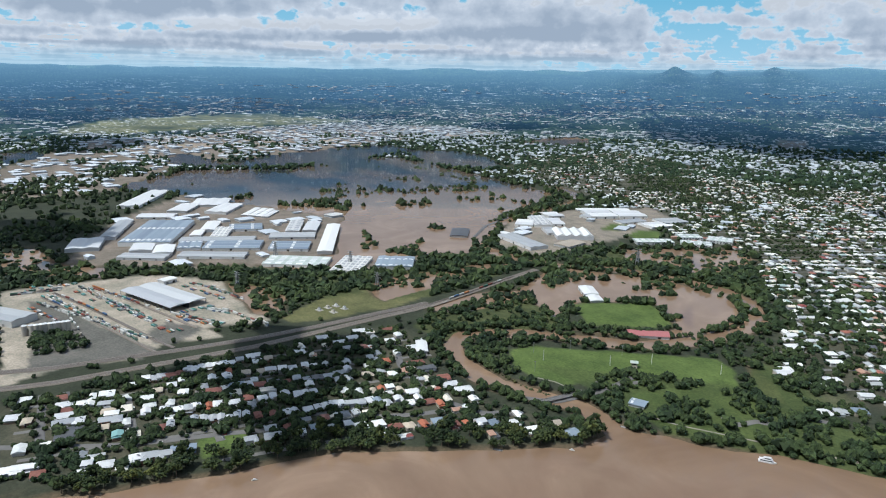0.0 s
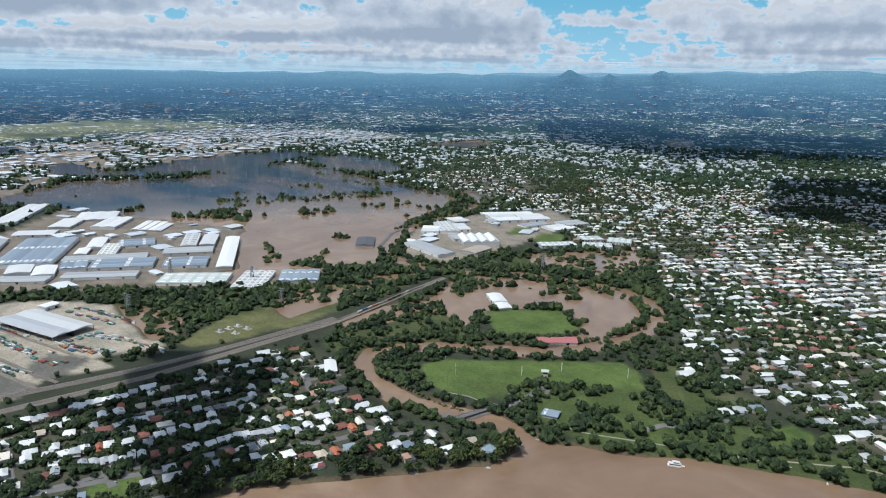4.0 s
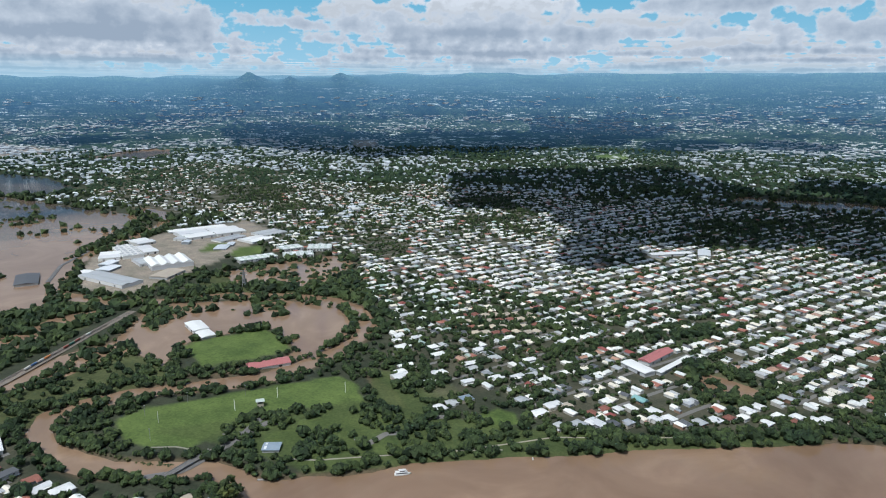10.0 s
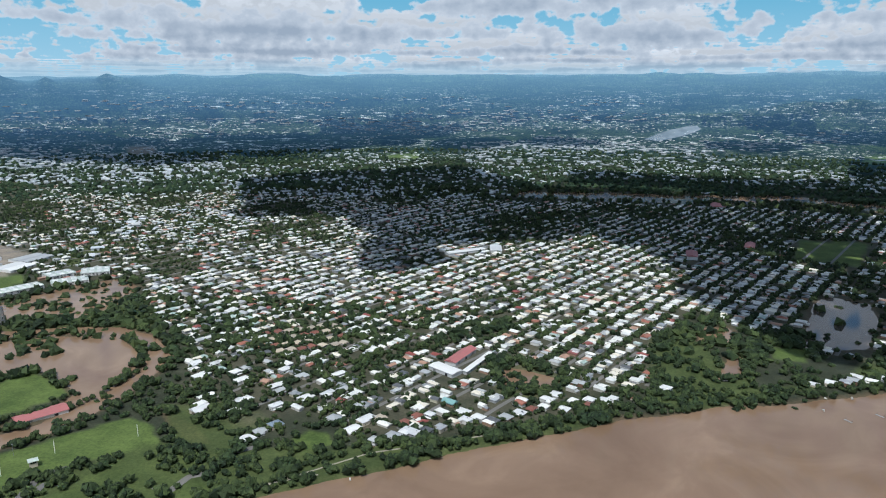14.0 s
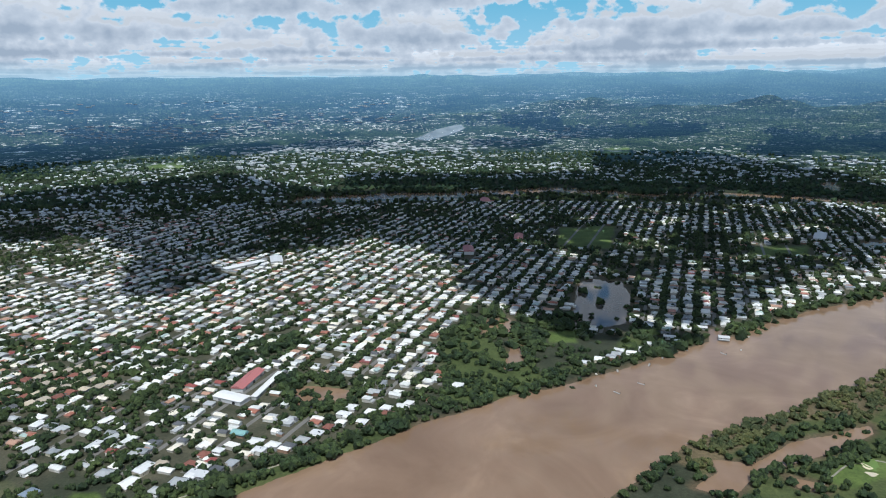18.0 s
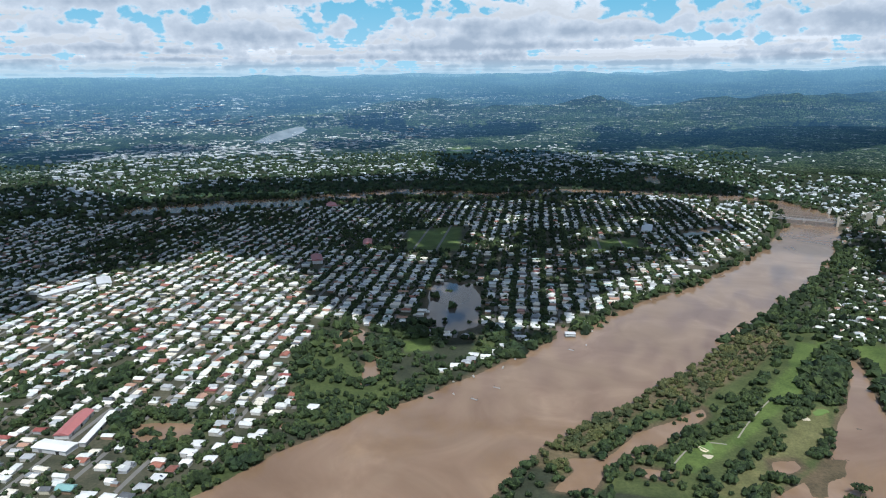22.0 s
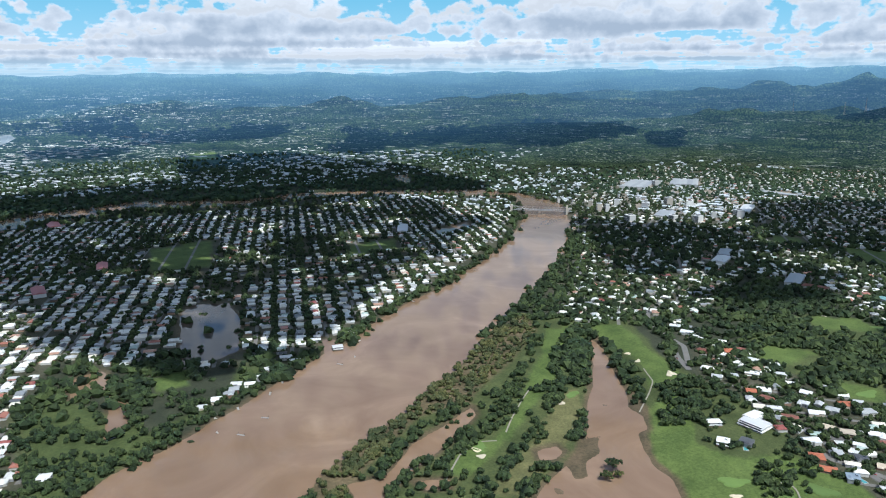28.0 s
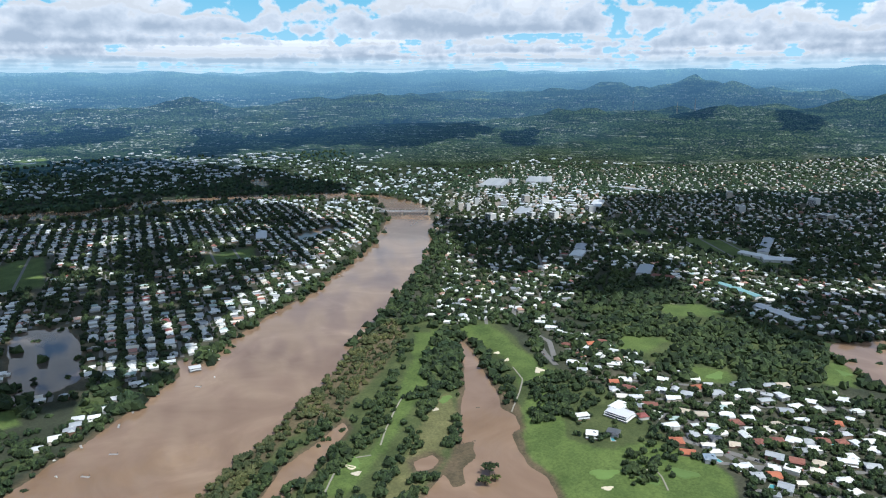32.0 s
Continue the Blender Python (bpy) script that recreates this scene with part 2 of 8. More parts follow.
COVER.append(('yard', 'ind_a', [(-3529, -156), (-4852, 233), (-5112, 873), (-6038, 2130), (-5381, 3150), (-4435, 3104), (-4262, 2068), (-3672, 1119), (-3464, 594), (-2716, 211), (-2611, -127)]))
COVER.append(('yard', 'mall', [(2733, 2138), (3108, 2124), (3240, 1898), (3210, 1650), (3270, 1461), (2947, 1424), (2698, 1474), (2404, 1419), (2255, 1522), (2244, 1697)]))
COVER.append(('yard', 'mall_strip', [(-1457, 1686), (-1641, 2243), (-1571, 2555), (-1115, 2362), (-1242, 2050), (-1375, 1906), (-1299, 1575)]))
COVER.append(('tar', 'yard_strip', [(-1441, -47), (-1361, 6), (-1199, 74), (-1094, 120), (-1055, 99), (-1128, 28), (-1285, -38)]))
COVER.append(('tar', 'yard_apron', [(-1164, 116), (-1215, 163), (-1148, 206), (-1098, 153), (-1112, 126)]))
COVER.append(('tar', 'yard_road', [(-1289, -43), (-1270, 4), (-1186, 71), (-1074, 136), (-1075, 90), (-1071, -43)]))
COVER.append(('mud', 'golf_mud', [(517, 666), (626, 706), (718, 750), (816, 814), (1029, 968), (1037, 961), (884, 783), (838, 715), (742, 643), (711, 578), (661, 541)]))
COVER.append(('mud', 'golf_rough', [(493, 719), (644, 771), (770, 842), (818, 841), (749, 769), (649, 724), (529, 687)]))
COVER.append(('mud', 'clearing', [(-3336, 4778), (-3173, 4909), (-2820, 4364), (-2950, 4261)]))
COVER.append(('lawn', 'lower_field', [(-782, 576), (-841, 604), (-831, 656), (-746, 770), (-664, 874), (-607, 855), (-580, 818), (-685, 706), (-697, 608), (-739, 582)]))
COVER.append(('lawn', 'oval_grass', [(-971, 843), (-973, 880), (-911, 988), (-826, 955), (-796, 926), (-836, 849), (-872, 802)]))
COVER.append(('lawn', 'park', [(-413, 855), (-402, 889), (-367, 885), (-354, 854), (-383, 826)]))
COVER.append(('lawn', 'park_b', [(-622, 722), (-588, 745), (-555, 758), (-551, 746), (-592, 702)]))
COVER.append(('lawn', 'park_c', [(-504, 716), (-480, 745), (-459, 724), (-481, 704)]))
COVER.append(('lawn', 'park_d', [(-636, 670), (-608, 716), (-591, 677), (-613, 649)]))
COVER.append(('mud', 'park_mud', [(-632, 901), (-556, 871), (-505, 824), (-534, 818), (-562, 834), (-604, 867)]))
COVER.append(('lawn', 'golf_a', [(602, 808), (666, 842), (756, 896), (863, 961), (982, 1052), (1033, 1029), (902, 928), (829, 892), (742, 853), (675, 822), (614, 797)]))
COVER.append(('lawn', 'golf_b', [(1063, 1002), (1116, 964), (1052, 868), (984, 755), (957, 719), (909, 761), (975, 828), (1024, 931)]))
COVER.append(('lawn', 'golf_c', [(838, 715), (917, 725), (872, 673), (796, 616), (795, 558), (823, 496), (826, 443), (743, 461), (653, 540), (705, 582), (723, 631), (777, 675)]))
COVER.append(('lawn', 'golf_green', [(534, 816), (578, 818), (599, 800), (569, 775), (512, 769), (481, 779)]))
COVER.append(('lawn', 'golf_d', [(783, 610), (807, 554), (860, 510), (863, 457), (839, 398), (776, 380), (644, 551), (713, 606)]))
COVER.append(('lawn', 'golf_e', [(1436, 737), (1517, 664), (1465, 605), (1368, 674)]))
COVER.append(('lawn', 'golf_f', [(1197, 711), (1235, 636), (1161, 640), (1117, 675)]))
COVER.append(('lawn', 'golf_g', [(1139, 564), (1159, 498), (1118, 477), (1084, 522)]))
COVER.append(('lawn', 'golf_h', [(1330, 377), (1349, 331), (1237, 323), (1208, 360)]))
COVER.append(('lawn', 'cricket', [(632, 2335), (835, 2336), (689, 2013), (535, 2050)]))
COVER.append(('lawn', 'school_oval', [(1114, 1967), (1282, 1954), (1186, 1824), (1052, 1870)]))
COVER.append(('lawn', 'oval_n', [(2167, 1142), (2212, 1082), (2126, 1009), (2061, 1095)]))
COVER.append(('lawn', 'oval_m', [(2170, 951), (2215, 824), (2042, 590), (1951, 612), (2033, 818)]))
COVER.append(('lawn', 'common', [(302, 1347), (366, 1349), (341, 1275), (288, 1281)]))
COVER.append(('lawn', 'tennis', [(-1380, 1390), (-1429, 1476), (-1388, 1513), (-1320, 1448), (-1326, 1371)]))
COVER.append(('lawn', 'verge', [(-1489, 1382), (-1514, 1454), (-1480, 1478), (-1443, 1449), (-1451, 1375)]))
COVER.append(('lawn', 'embank', [(-1144, 339), (-1208, 424), (-1237, 529), (-1205, 639), (-1156, 651), (-1112, 543), (-1100, 427), (-1107, 348)]))
COVER.append(('lawn', 'airfield', [(-5479, 21), (-7316, 575), (-7750, 1475), (-7356, 2210), (-6326, 2684), (-5895, 2081), (-5818, 1294), (-5402, 616)]))
COVER.append(('lawn', 'far_a', [(1904, 5339), (2090, 5278), (1909, 4836), (1737, 4889)]))
COVER.append(('lawn', 'far_b', [(-1327, 4666), (-1106, 4736), (-1039, 4439), (-1211, 4384)]))
COVER.append(('lawn', 'housepark', [(-777, 128), (-768, 175), (-726, 171), (-731, 122)]))
DISTRICT.append(('yeronga', 8, [(-759, -40), (-841, -72), (-972, -76), (-969, -1), (-967, 147), (-990, 274), (-1010, 392), (-1017, 497), (-897, 507), (-766, 448), (-689, 485), (-606, 529), (-594, 477), (-653, 342), (-700, 242), (-705, 165), (-725, 86)]))
DISTRICT.append(('peninsula', 28, [(-484, 873), (-427, 945), (-338, 894), (-253, 895), (-157, 944), (-31, 1013), (-84, 1009), (-51, 1062), (76, 1119), (94, 1336), (207, 1543), (311, 1359), (461, 1278), (630, 1298), (714, 1347), (1046, 1467), (1547, 1722), (1897, 2022), (1817, 2541), (1178, 2780), (551, 2931), (-148, 2896), (-1527, 2827), (-1910, 2661), (-2368, 2870), (-1888, 1847), (-1450, 1586), (-1298, 1469), (-1089, 1543), (-863, 1248), (-724, 1146), (-627, 936)]))
DISTRICT.append(('golfside', 148, [(1228, 946), (1094, 796), (994, 713), (932, 602), (870, 498), (835, 425), (800, 367), (915, 200), (1236, 222), (1163, 401), (1090, 514), (1130, 659), (1186, 827)]))
DISTRICT.append(('ridge', 55, [(1733, 1599), (2154, 1348), (2512, 874), (2756, 393), (1577, 265), (1455, 423), (1488, 606), (1689, 778), (1668, 985), (1280, 878), (1228, 946), (1042, 963), (1072, 1151), (1439, 1385)]))
DISTRICT.append(('mallside', 60, [(1964, 1865), (2844, 2374), (3421, 2403), (3994, 1617), (4734, 591), (2756, 393), (2111, 1325), (1744, 1584)]))
DISTRICT.append(('graceville_west', 20, [(-2024, 1691), (-1888, 1847), (-2368, 2870), (-3151, 3047), (-3082, 2360), (-2731, 1928)]))
SHADES = []
SHADES.append(('main', [(-1256, 2412), (-1055, 2330), (-959, 2470), (-750, 2228), (-650, 2086), (-574, 1743), (-493, 1667), (-401, 1846), (-340, 2052), (-433, 1995), (-253, 2079), (-31, 2250), (99, 2139), (171, 1927), (201, 1736), (232, 1550), (276, 1422), (345, 1337), (461, 1279), (577, 1278), (739, 1423), (913, 1525), (1090, 1641), (1379, 1787), (1654, 1925), (1741, 2205), (1857, 2648), (1415, 3263), (639, 3343), (-159, 3330), (-684, 4122), (-1459, 3605), (-1676, 3229)]))
SHADES.append(('mid_left', [(-4349, 11531), (-3321, 12936), (-1346, 8697), (-1235, 6393), (-1722, 5404), (-2042, 5309)]))
SHADES.append(('wood_left', [(-3094, 5847), (-2815, 6944), (-1875, 6365), (-1632, 5120), (-2104, 4217), (-2559, 4571)]))
SHADES.append(('far_west', [(2272, 8372), (3639, 8171), (3834, 6589), (2675, 5815), (1791, 6273)]))
SHADES.append(('west', [(3871, 6454), (4639, 5422), (6109, 5682), (6007, 4517), (4599, 3338), (3804, 3431), (3643, 4288), (3013, 4929)]))
SHADES.append(('ridge', [(2795, 1527), (3204, 1195), (3627, 544), (1974, 321), (1895, 506), (1905, 672), (1983, 884), (2089, 1127), (2309, 1316)]))
SHADES.append(('spur', [(1694, 1101), (1841, 1015), (1836, 862), (1639, 760), (1448, 823), (1475, 936)]))
SHADES.append(('reach_north', [(1785, 5228), (2462, 4725), (2603, 3529), (2352, 2540), (2072, 2546), (1659, 3047), (1058, 3268)]))
SHADES.append(('left_yard', [(-2263, -116), (-2271, 66), (-1943, 154), (-1765, 113), (-1698, 17), (-1896, -36), (-1995, -108)]))
SHADES.append(('left_houses', [(-1059, 294), (-1015, 355), (-919, 365), (-815, 315), (-725, 286), (-697, 240), (-746, 216), (-824, 225), (-922, 146), (-998, 99), (-1025, 157), (-988, 231)]))
SHADES.append(('far_left', [(-11118, -522), (-9528, 1055), (-8020, 1348), (-6735, 102), (-7362, -331)]))
SHADES.append(('far_left_b', [(-4922, 20), (-5016, 404), (-4639, 628), (-4001, 193), (-4142, 43)]))
SHADES.append(('far_mid', [(-5582, 5583), (-5503, 7030), (-3893, 5752), (-3199, 5980), (-2151, 4065), (-2451, 3662), (-3103, 4009), (-3762, 3904)]))
SHADES.append(('east_wood', [(1574, 657), (1841, 344), (1542, 311), (1455, 423), (1415, 529)]))
SHADES.append(('west_shade', [(1896, 1735), (2019, 1535), (2207, 1204), (1525, 831), (1407, 910), (1571, 1085), (1456, 1193), (1531, 1382)]))
SHADES.append(('reach_left', [(-83, 4050), (760, 3850), (1300, 3900), (1109, 3176), (454, 3350), (-89, 3450)]))
# ---- single houses: roof colour, then x, y and width ----
HOUSE_ROWS = []
HOUSE_ROWS.append(('b', [(-898, 195, 10), (-897, 206, 10), (-760, 347, 11), (-755, 106, 26), (-738, 253, 10), (-678, 389, 14), (-649, 450, 13), (-585, 524, 17), (-449, 885, 17), (857, 436, 18)]))
HOUSE_ROWS.append(('c', [(-967, 263, 12), (-931, 221, 12), (-929, 104, 12), (-925, 241, 12), (-905, -46, 11), (-894, 41, 17), (-851, 31, 15), (-850, 371, 15), (-797, 356, 9), (-782, 389, 9), (-689, 356, 13), (-611, 519, 12), (-595, 1198, 15), (-581, 1249, 16), (-578, 1210, 15), (-563, 1261, 16), (-561, 1221, 15), (-558, 1181, 15), (-555, 1142, 15), (-545, 1273, 16), (-541, 1192, 15), (-538, 1153, 15)]))
HOUSE_ROWS.append(('c', [(-528, 1284, 16), (-524, 1203, 15), (-510, 1296, 16), (-509, 1256, 16), (-507, 1214, 15), (-492, 1267, 16), (-490, 1225, 15), (-489, 1185, 15), (-472, 1196, 15), (-456, 1207, 15), (-316, 935, 17), (916, 421, 17), (935, 319, 19), (965, 508, 18), (971, 485, 22), (1012, 389, 17), (1159, 414, 23)]))
HOUSE_ROWS.append(('d', [(-886, 242, 8), (-882, 250, 10), (-871, 305, 15), (-860, -2, 26), (-844, -5, 26), (-827, 454, 25), (-242, 909, 14), (843, 566, 20), (915, 447, 17)]))
HOUSE_ROWS.append(('g', [(-982, 225, 11), (-970, 103, 12), (-969, 114, 12), (-949, 381, 12), (-912, 40, 18), (-909, 331, 10), (-899, 397, 10), (-896, 184, 10), (-888, 404, 10), (-880, -7, 26), (-878, 277, 11), (-872, 290, 10), (-872, 337, 16), (-869, 321, 15), (-863, 41, 26), (-852, 129, 11), (-851, 391, 13), (-821, 103, 9), (-819, 130, 9), (-817, 141, 9), (-814, 151, 9), (-807, 159, 9)]))
HOUSE_ROWS.append(('g', [(-771, 319, 26), (-756, 71, 17), (-753, 85, 17), (-752, 356, 10), (-742, 178, 14), (-736, 203, 21), (-725, 272, 10), (-487, 987, 16), (-475, 1047, 18), (-463, 867, 17), (-394, 1009, 16), (-376, 917, 17), (-304, 869, 14), (-282, 885, 19), (-225, 922, 13), (-141, 974, 17), (-39, 1109, 19), (389, 1203, 16), (376, 1194, 16), (846, 340, 21), (850, 374, 18), (914, 369, 26)]))
HOUSE_ROWS.append(('g', [(965, 262, 23), (986, 342, 18), (1021, 524, 21), (1030, 683, 18), (1054, 488, 26), (1058, 387, 23), (1076, 420, 26), (1138, 430, 25)]))
HOUSE_ROWS.append(('o', [(-942, 200, 8), (-882, 415, 12), (-851, 154, 8), (-797, 368, 9), (-719, 416, 9), (-683, 372, 10), (-661, 422, 10), (857, 465, 23), (866, 358, 18), (875, 487, 21), (994, 635, 18), (1057, 518, 24), (1070, 321, 16), (1120, 738, 22)]))
HOUSE_ROWS.append(('r', [(-1001, 473, 17), (-972, 140, 12), (-968, 125, 19), (-958, -7, 12), (-918, -5, 21), (-890, 168, 19), (-885, 228, 15), (-877, 263, 11), (-858, 452, 24), (-849, 203, 12), (-819, 91, 15), (-796, 201, 9), (-795, 464, 16), (-790, 218, 8), (-775, -36, 14), (-752, 225, 10), (-734, 408, 15), (-695, 340, 17), (-663, 404, 13), (-616, 1226, 16), (-598, 1237, 16), (-575, 1170, 15)]))
HOUSE_ROWS.append(('r', [(-544, 1233, 15), (-526, 1244, 15), (-522, 1164, 15), (-505, 1175, 15), (-473, 1236, 15), (-278, 928, 16), (-265, 952, 13), (-107, 1003, 12), (-23, 1035, 18), (45, 1070, 14), (920, 343, 21), (942, 394, 18), (957, 558, 26), (960, 376, 20), (980, 439, 22), (991, 608, 25), (1001, 327, 20), (1011, 305, 17), (1094, 772, 26), (1146, 728, 22)]))
HOUSE_ROWS.append(('t', [(-822, 45, 12), (-227, 1002, 21)]))
HOUSE_ROWS.append(('w', [(-1017, 429, 19), (-1008, 362, 17), (-986, 406, 18), (-984, 381, 18), (-983, 246, 21), (-978, 151, 12), (-977, 170, 10), (-977, 212, 10), (-976, -48, 14), (-975, 179, 10), (-974, 189, 10), (-974, 199, 12), (-973, 160, 10), (-973, 306, 12), (-971, 94, 12), (-970, 316, 9), (-962, 78, 17), (-948, 453, 15), (-944, 28, 8), (-941, 44, 18), (-937, -5, 21), (-930, 122, 12)]))
HOUSE_ROWS.append(('w', [(-930, 174, 10), (-928, 194, 12), (-925, 183, 10), (-923, 254, 15), (-923, -61, 16), (-921, 270, 12), (-920, 285, 12), (-916, 302, 10), (-914, 481, 26), (-913, 314, 12), (-907, 88, 15), (-905, 361, 12), (-905, 132, 13), (-901, -4, 26), (-890, 214, 10), (-879, 44, 16), (-878, 8, 13), (-875, 351, 10), (-865, 81, 11), (-861, 102, 11), (-859, 118, 14), (-855, 139, 11)]))
HOUSE_ROWS.append(('w', [(-850, 164, 11), (-841, 183, 14), (-838, 232, 9), (-836, 218, 12), (-836, 248, 11), (-830, 401, 13), (-828, 273, 8), (-828, 263, 12), (-825, 283, 9), (-816, 323, 11), (-810, 179, 8), (-807, 189, 9), (-806, 168, 9), (-804, 339, 9), (-793, 379, 11), (-792, -62, 26), (-791, 235, 9), (-790, -47, 26), (-788, 245, 9), (-785, 275, 10), (-785, 261, 12), (-785, 285, 9)]))
HOUSE_ROWS.append(('w', [(-781, 293, 9), (-778, 302, 9), (-771, 402, 19), (-769, 340, 11), (-769, 10, 11), (-767, 457, 21), (-764, 27, 17), (-758, 57, 13), (-755, 373, 11), (-752, 7, 14), (-745, 397, 9), (-743, 384, 11), (-743, 465, 23), (-735, 237, 8), (-723, 291, 11), (-712, 302, 14), (-710, 461, 11), (-706, 323, 14), (-686, 313, 14), (-669, 1064, 18), (-654, 435, 13), (-634, 1066, 26)]))
HOUSE_ROWS.append(('w', [(-634, 467, 19), (-632, 1018, 26), (-610, 488, 24), (-589, 953, 24), (-585, 1041, 16), (-581, 923, 17), (-573, 909, 26), (-561, 1015, 22), (-534, 947, 14), (-528, 954, 21), (-527, 913, 26), (-511, 1067, 19), (-501, 1011, 26), (-473, 843, 21), (-471, 940, 20), (-440, 975, 23), (-420, 1064, 26), (-412, 993, 22), (-343, 896, 24), (-332, 924, 25), (-262, 900, 26), (-247, 954, 13)]))
HOUSE_ROWS.append(('w', [(-203, 977, 20), (-195, 949, 16), (-178, 960, 17), (-123, 990, 17), (-86, 1038, 19), (-75, 1064, 18), (-61, 1016, 17), (-48, 1040, 12), (-24, 1048, 15), (-1, 1055, 18), (10, 1059, 12), (91, 1112, 18), (324, 1179, 16), (352, 1186, 16), (402, 1222, 17), (418, 1206, 17), (470, 1248, 17), (446, 1220, 17), (520, 1271, 21)]))
HOUSE_ROWS.append(('w', [(525, 1246, 19), (608, 1316, 20), (621, 1256, 19), (684, 1307, 18), (820, 588, 19), (860, 624, 23), (862, 395, 26), (909, 509, 26), (910, 286, 26), (957, 290, 26), (963, 583, 24), (974, 358, 23), (991, 454, 24), (994, 536, 25), (1000, 427, 19), (1011, 561, 17), (1016, 625, 24), (1017, 288, 19), (1019, 269, 20), (1028, 726, 26), (1048, 362, 25), (1050, 574, 20)]))
HOUSE_ROWS.append(('w', [(1054, 663, 25), (1065, 606, 24), (1086, 630, 21), (1090, 380, 24), (1093, 454, 26), (1096, 308, 14), (1107, 687, 26), (1110, 405, 24), (1123, 365, 26), (1143, 804, 26), (1150, 771, 26), (1155, 327, 25), (1155, 842, 26), (1170, 877, 23), (1173, 350, 25)]))
# ---- sheds and large buildings: name, x, y, length, width, turn, height, kind ----
SHEDS = []
SHEDS.append(('long_white_shed', -1686, 632, 318, 36, 155, 9, 'w'))
SHEDS.append(('skylit_shed', -1497, 484, 143, 80, 57, 8, 'n'))
SHEDS.append(('ribbed_shed', -1417, 583, 130, 66, 143, 9, 'k'))
SHEDS.append(('solar_shed', -1381, 673, 90, 85, 149, 9, 'b'))
SHEDS.append(('market_hall', -1628, 325, 153, 48, 63, 7, 'g'))
SHEDS.append(('market_hall', -1740, 294, 72, 55, 164, 8, 'b'))
SHEDS.append(('market_hall', -1703, 390, 135, 84, 67, 8, 'b'))
SHEDS.append(('market_hall', -1782, 370, 184, 52, 69, 7, 'g'))
SHEDS.append(('market_hall', -1637, 511, 96, 84, 65, 8, 'b'))
SHEDS.append(('market_hall', -1748, 553, 117, 61, 68, 7, 'g'))
SHEDS.append(('warehouse', -1919, 249, 271, 122, 157, 12, 'b'))
SHEDS.append(('warehouse', -2002, 157, 215, 37, 162, 10, 'g'))
SHEDS.append(('warehouse', -1850, 73, 110, 73, 168, 10, 'w'))
SHEDS.append(('warehouse', -1762, 190, 76, 50, 165, 9, 'w'))
SHEDS.append(('warehouse', -1720, 232, 80, 44, 165, 9, 'w'))
SHEDS.append(('warehouse', -1680, 183, 109, 46, 59, 7, 'g'))
SHEDS.append(('ribbed_shed', -1852, 395, 118, 41, 158, 9, 'k'))
SHEDS.append(('ribbed_shed', -1851, 593, 145, 37, 156, 9, 'k'))
SHEDS.append(('warehouse', -1828, 634, 122, 37, 154, 9, 'w'))
SHEDS.append(('warehouse', -1898, 470, 88, 76, 75, 8, 'b'))
SHEDS.append(('warehouse', -2477, 286, 312, 66, 154, 10, 'w'))
SHEDS.append(('warehouse', -2253, 371, 127, 59, 150, 9, 'w'))
SHEDS.append(('warehouse', -2198, 481, 147, 68, 146, 9, 'w'))
SHEDS.append(('warehouse', -2161, 279, 102, 60, 66, 7, 'w'))
SHEDS.append(('nursery_shed', -2126, 545, 123, 19, 146, 5, 'w'))
SHEDS.append(('nursery_shed', -2109, 562, 122, 19, 145, 5, 'w'))
SHEDS.append(('nursery_shed', -2091, 578, 122, 19, 145, 5, 'w'))
SHEDS.append(('nursery_shed', -2067, 588, 101, 19, 144, 5, 'w'))
SHEDS.append(('warehouse', -1943, 386, 113, 37, 159, 9, 'w'))
SHEDS.append(('warehouse', -1868, 336, 62, 28, 158, 8, 'w'))
SHEDS.append(('warehouse', -2327, 468, 128, 112, 159, 8, 'w'))
SHEDS.append(('freight_shed', -1342, 172, 163, 75, 24, 11, 'f'))
SHEDS.append(('rail_office', -1452, 197, 30, 22, 117, 9, 'w'))
SHEDS.append(('grain_shed', -1346, -88, 118, 49, 40, 13, 'g'))
SHEDS.append(('saw_roof_factory', -1440, 1237, 96, 99, 151, 12, 'w'))
SHEDS.append(('factory', -1434, 1065, 160, 54, 177, 9, 'g'))
SHEDS.append(('small_shed', -1539, 1078, 31, 56, 95, 6, 'w'))
SHEDS.append(('factory', -1627, 1216, 52, 78, 48, 9, 'w'))
SHEDS.append(('ribbed_factory', -1629, 1269, 144, 52, 153, 9, 'k'))
SHEDS.append(('warehouse', -1696, 1368, 53, 71, 80, 9, 'w'))
SHEDS.append(('warehouse', -1604, 1309, 38, 93, 66, 8, 'w'))
SHEDS.append(('factory', -1505, 1212, 32, 72, 66, 8, 'g'))
SHEDS.append(('factory', -1360, 1162, 75, 47, 105, 7, 'c'))
SHEDS.append(('warehouse', -1641, 1514, 86, 110, 69, 9, 'w'))
SHEDS.append(('warehouse', -1600, 1597, 91, 97, 68, 9, 'w'))
SHEDS.append(('warehouse', -1635, 1476, 39, 82, 22, 8, 'g'))
SHEDS.append(('long_shed', -1706, 1586, 174, 38, 63, 5, 'w'))
SHEDS.append(('warehouse', -1518, 1527, 93, 45, 85, 6, 'g'))
SHEDS.append(('apartment_block', -1285, 1382, 101, 44, 62, 9, 'n'))
SHEDS.append(('apartment_block', -1219, 1469, 79, 46, 43, 9, 'n'))
SHEDS.append(('apartment_block', -1282, 1513, 62, 48, 60, 9, 'n'))
SHEDS.append(('apartment_block', -1215, 1558, 65, 56, 34, 9, 'n'))
SHEDS.append(('shop_hall', -1442, 1552, 73, 69, 81, 7, 'w'))
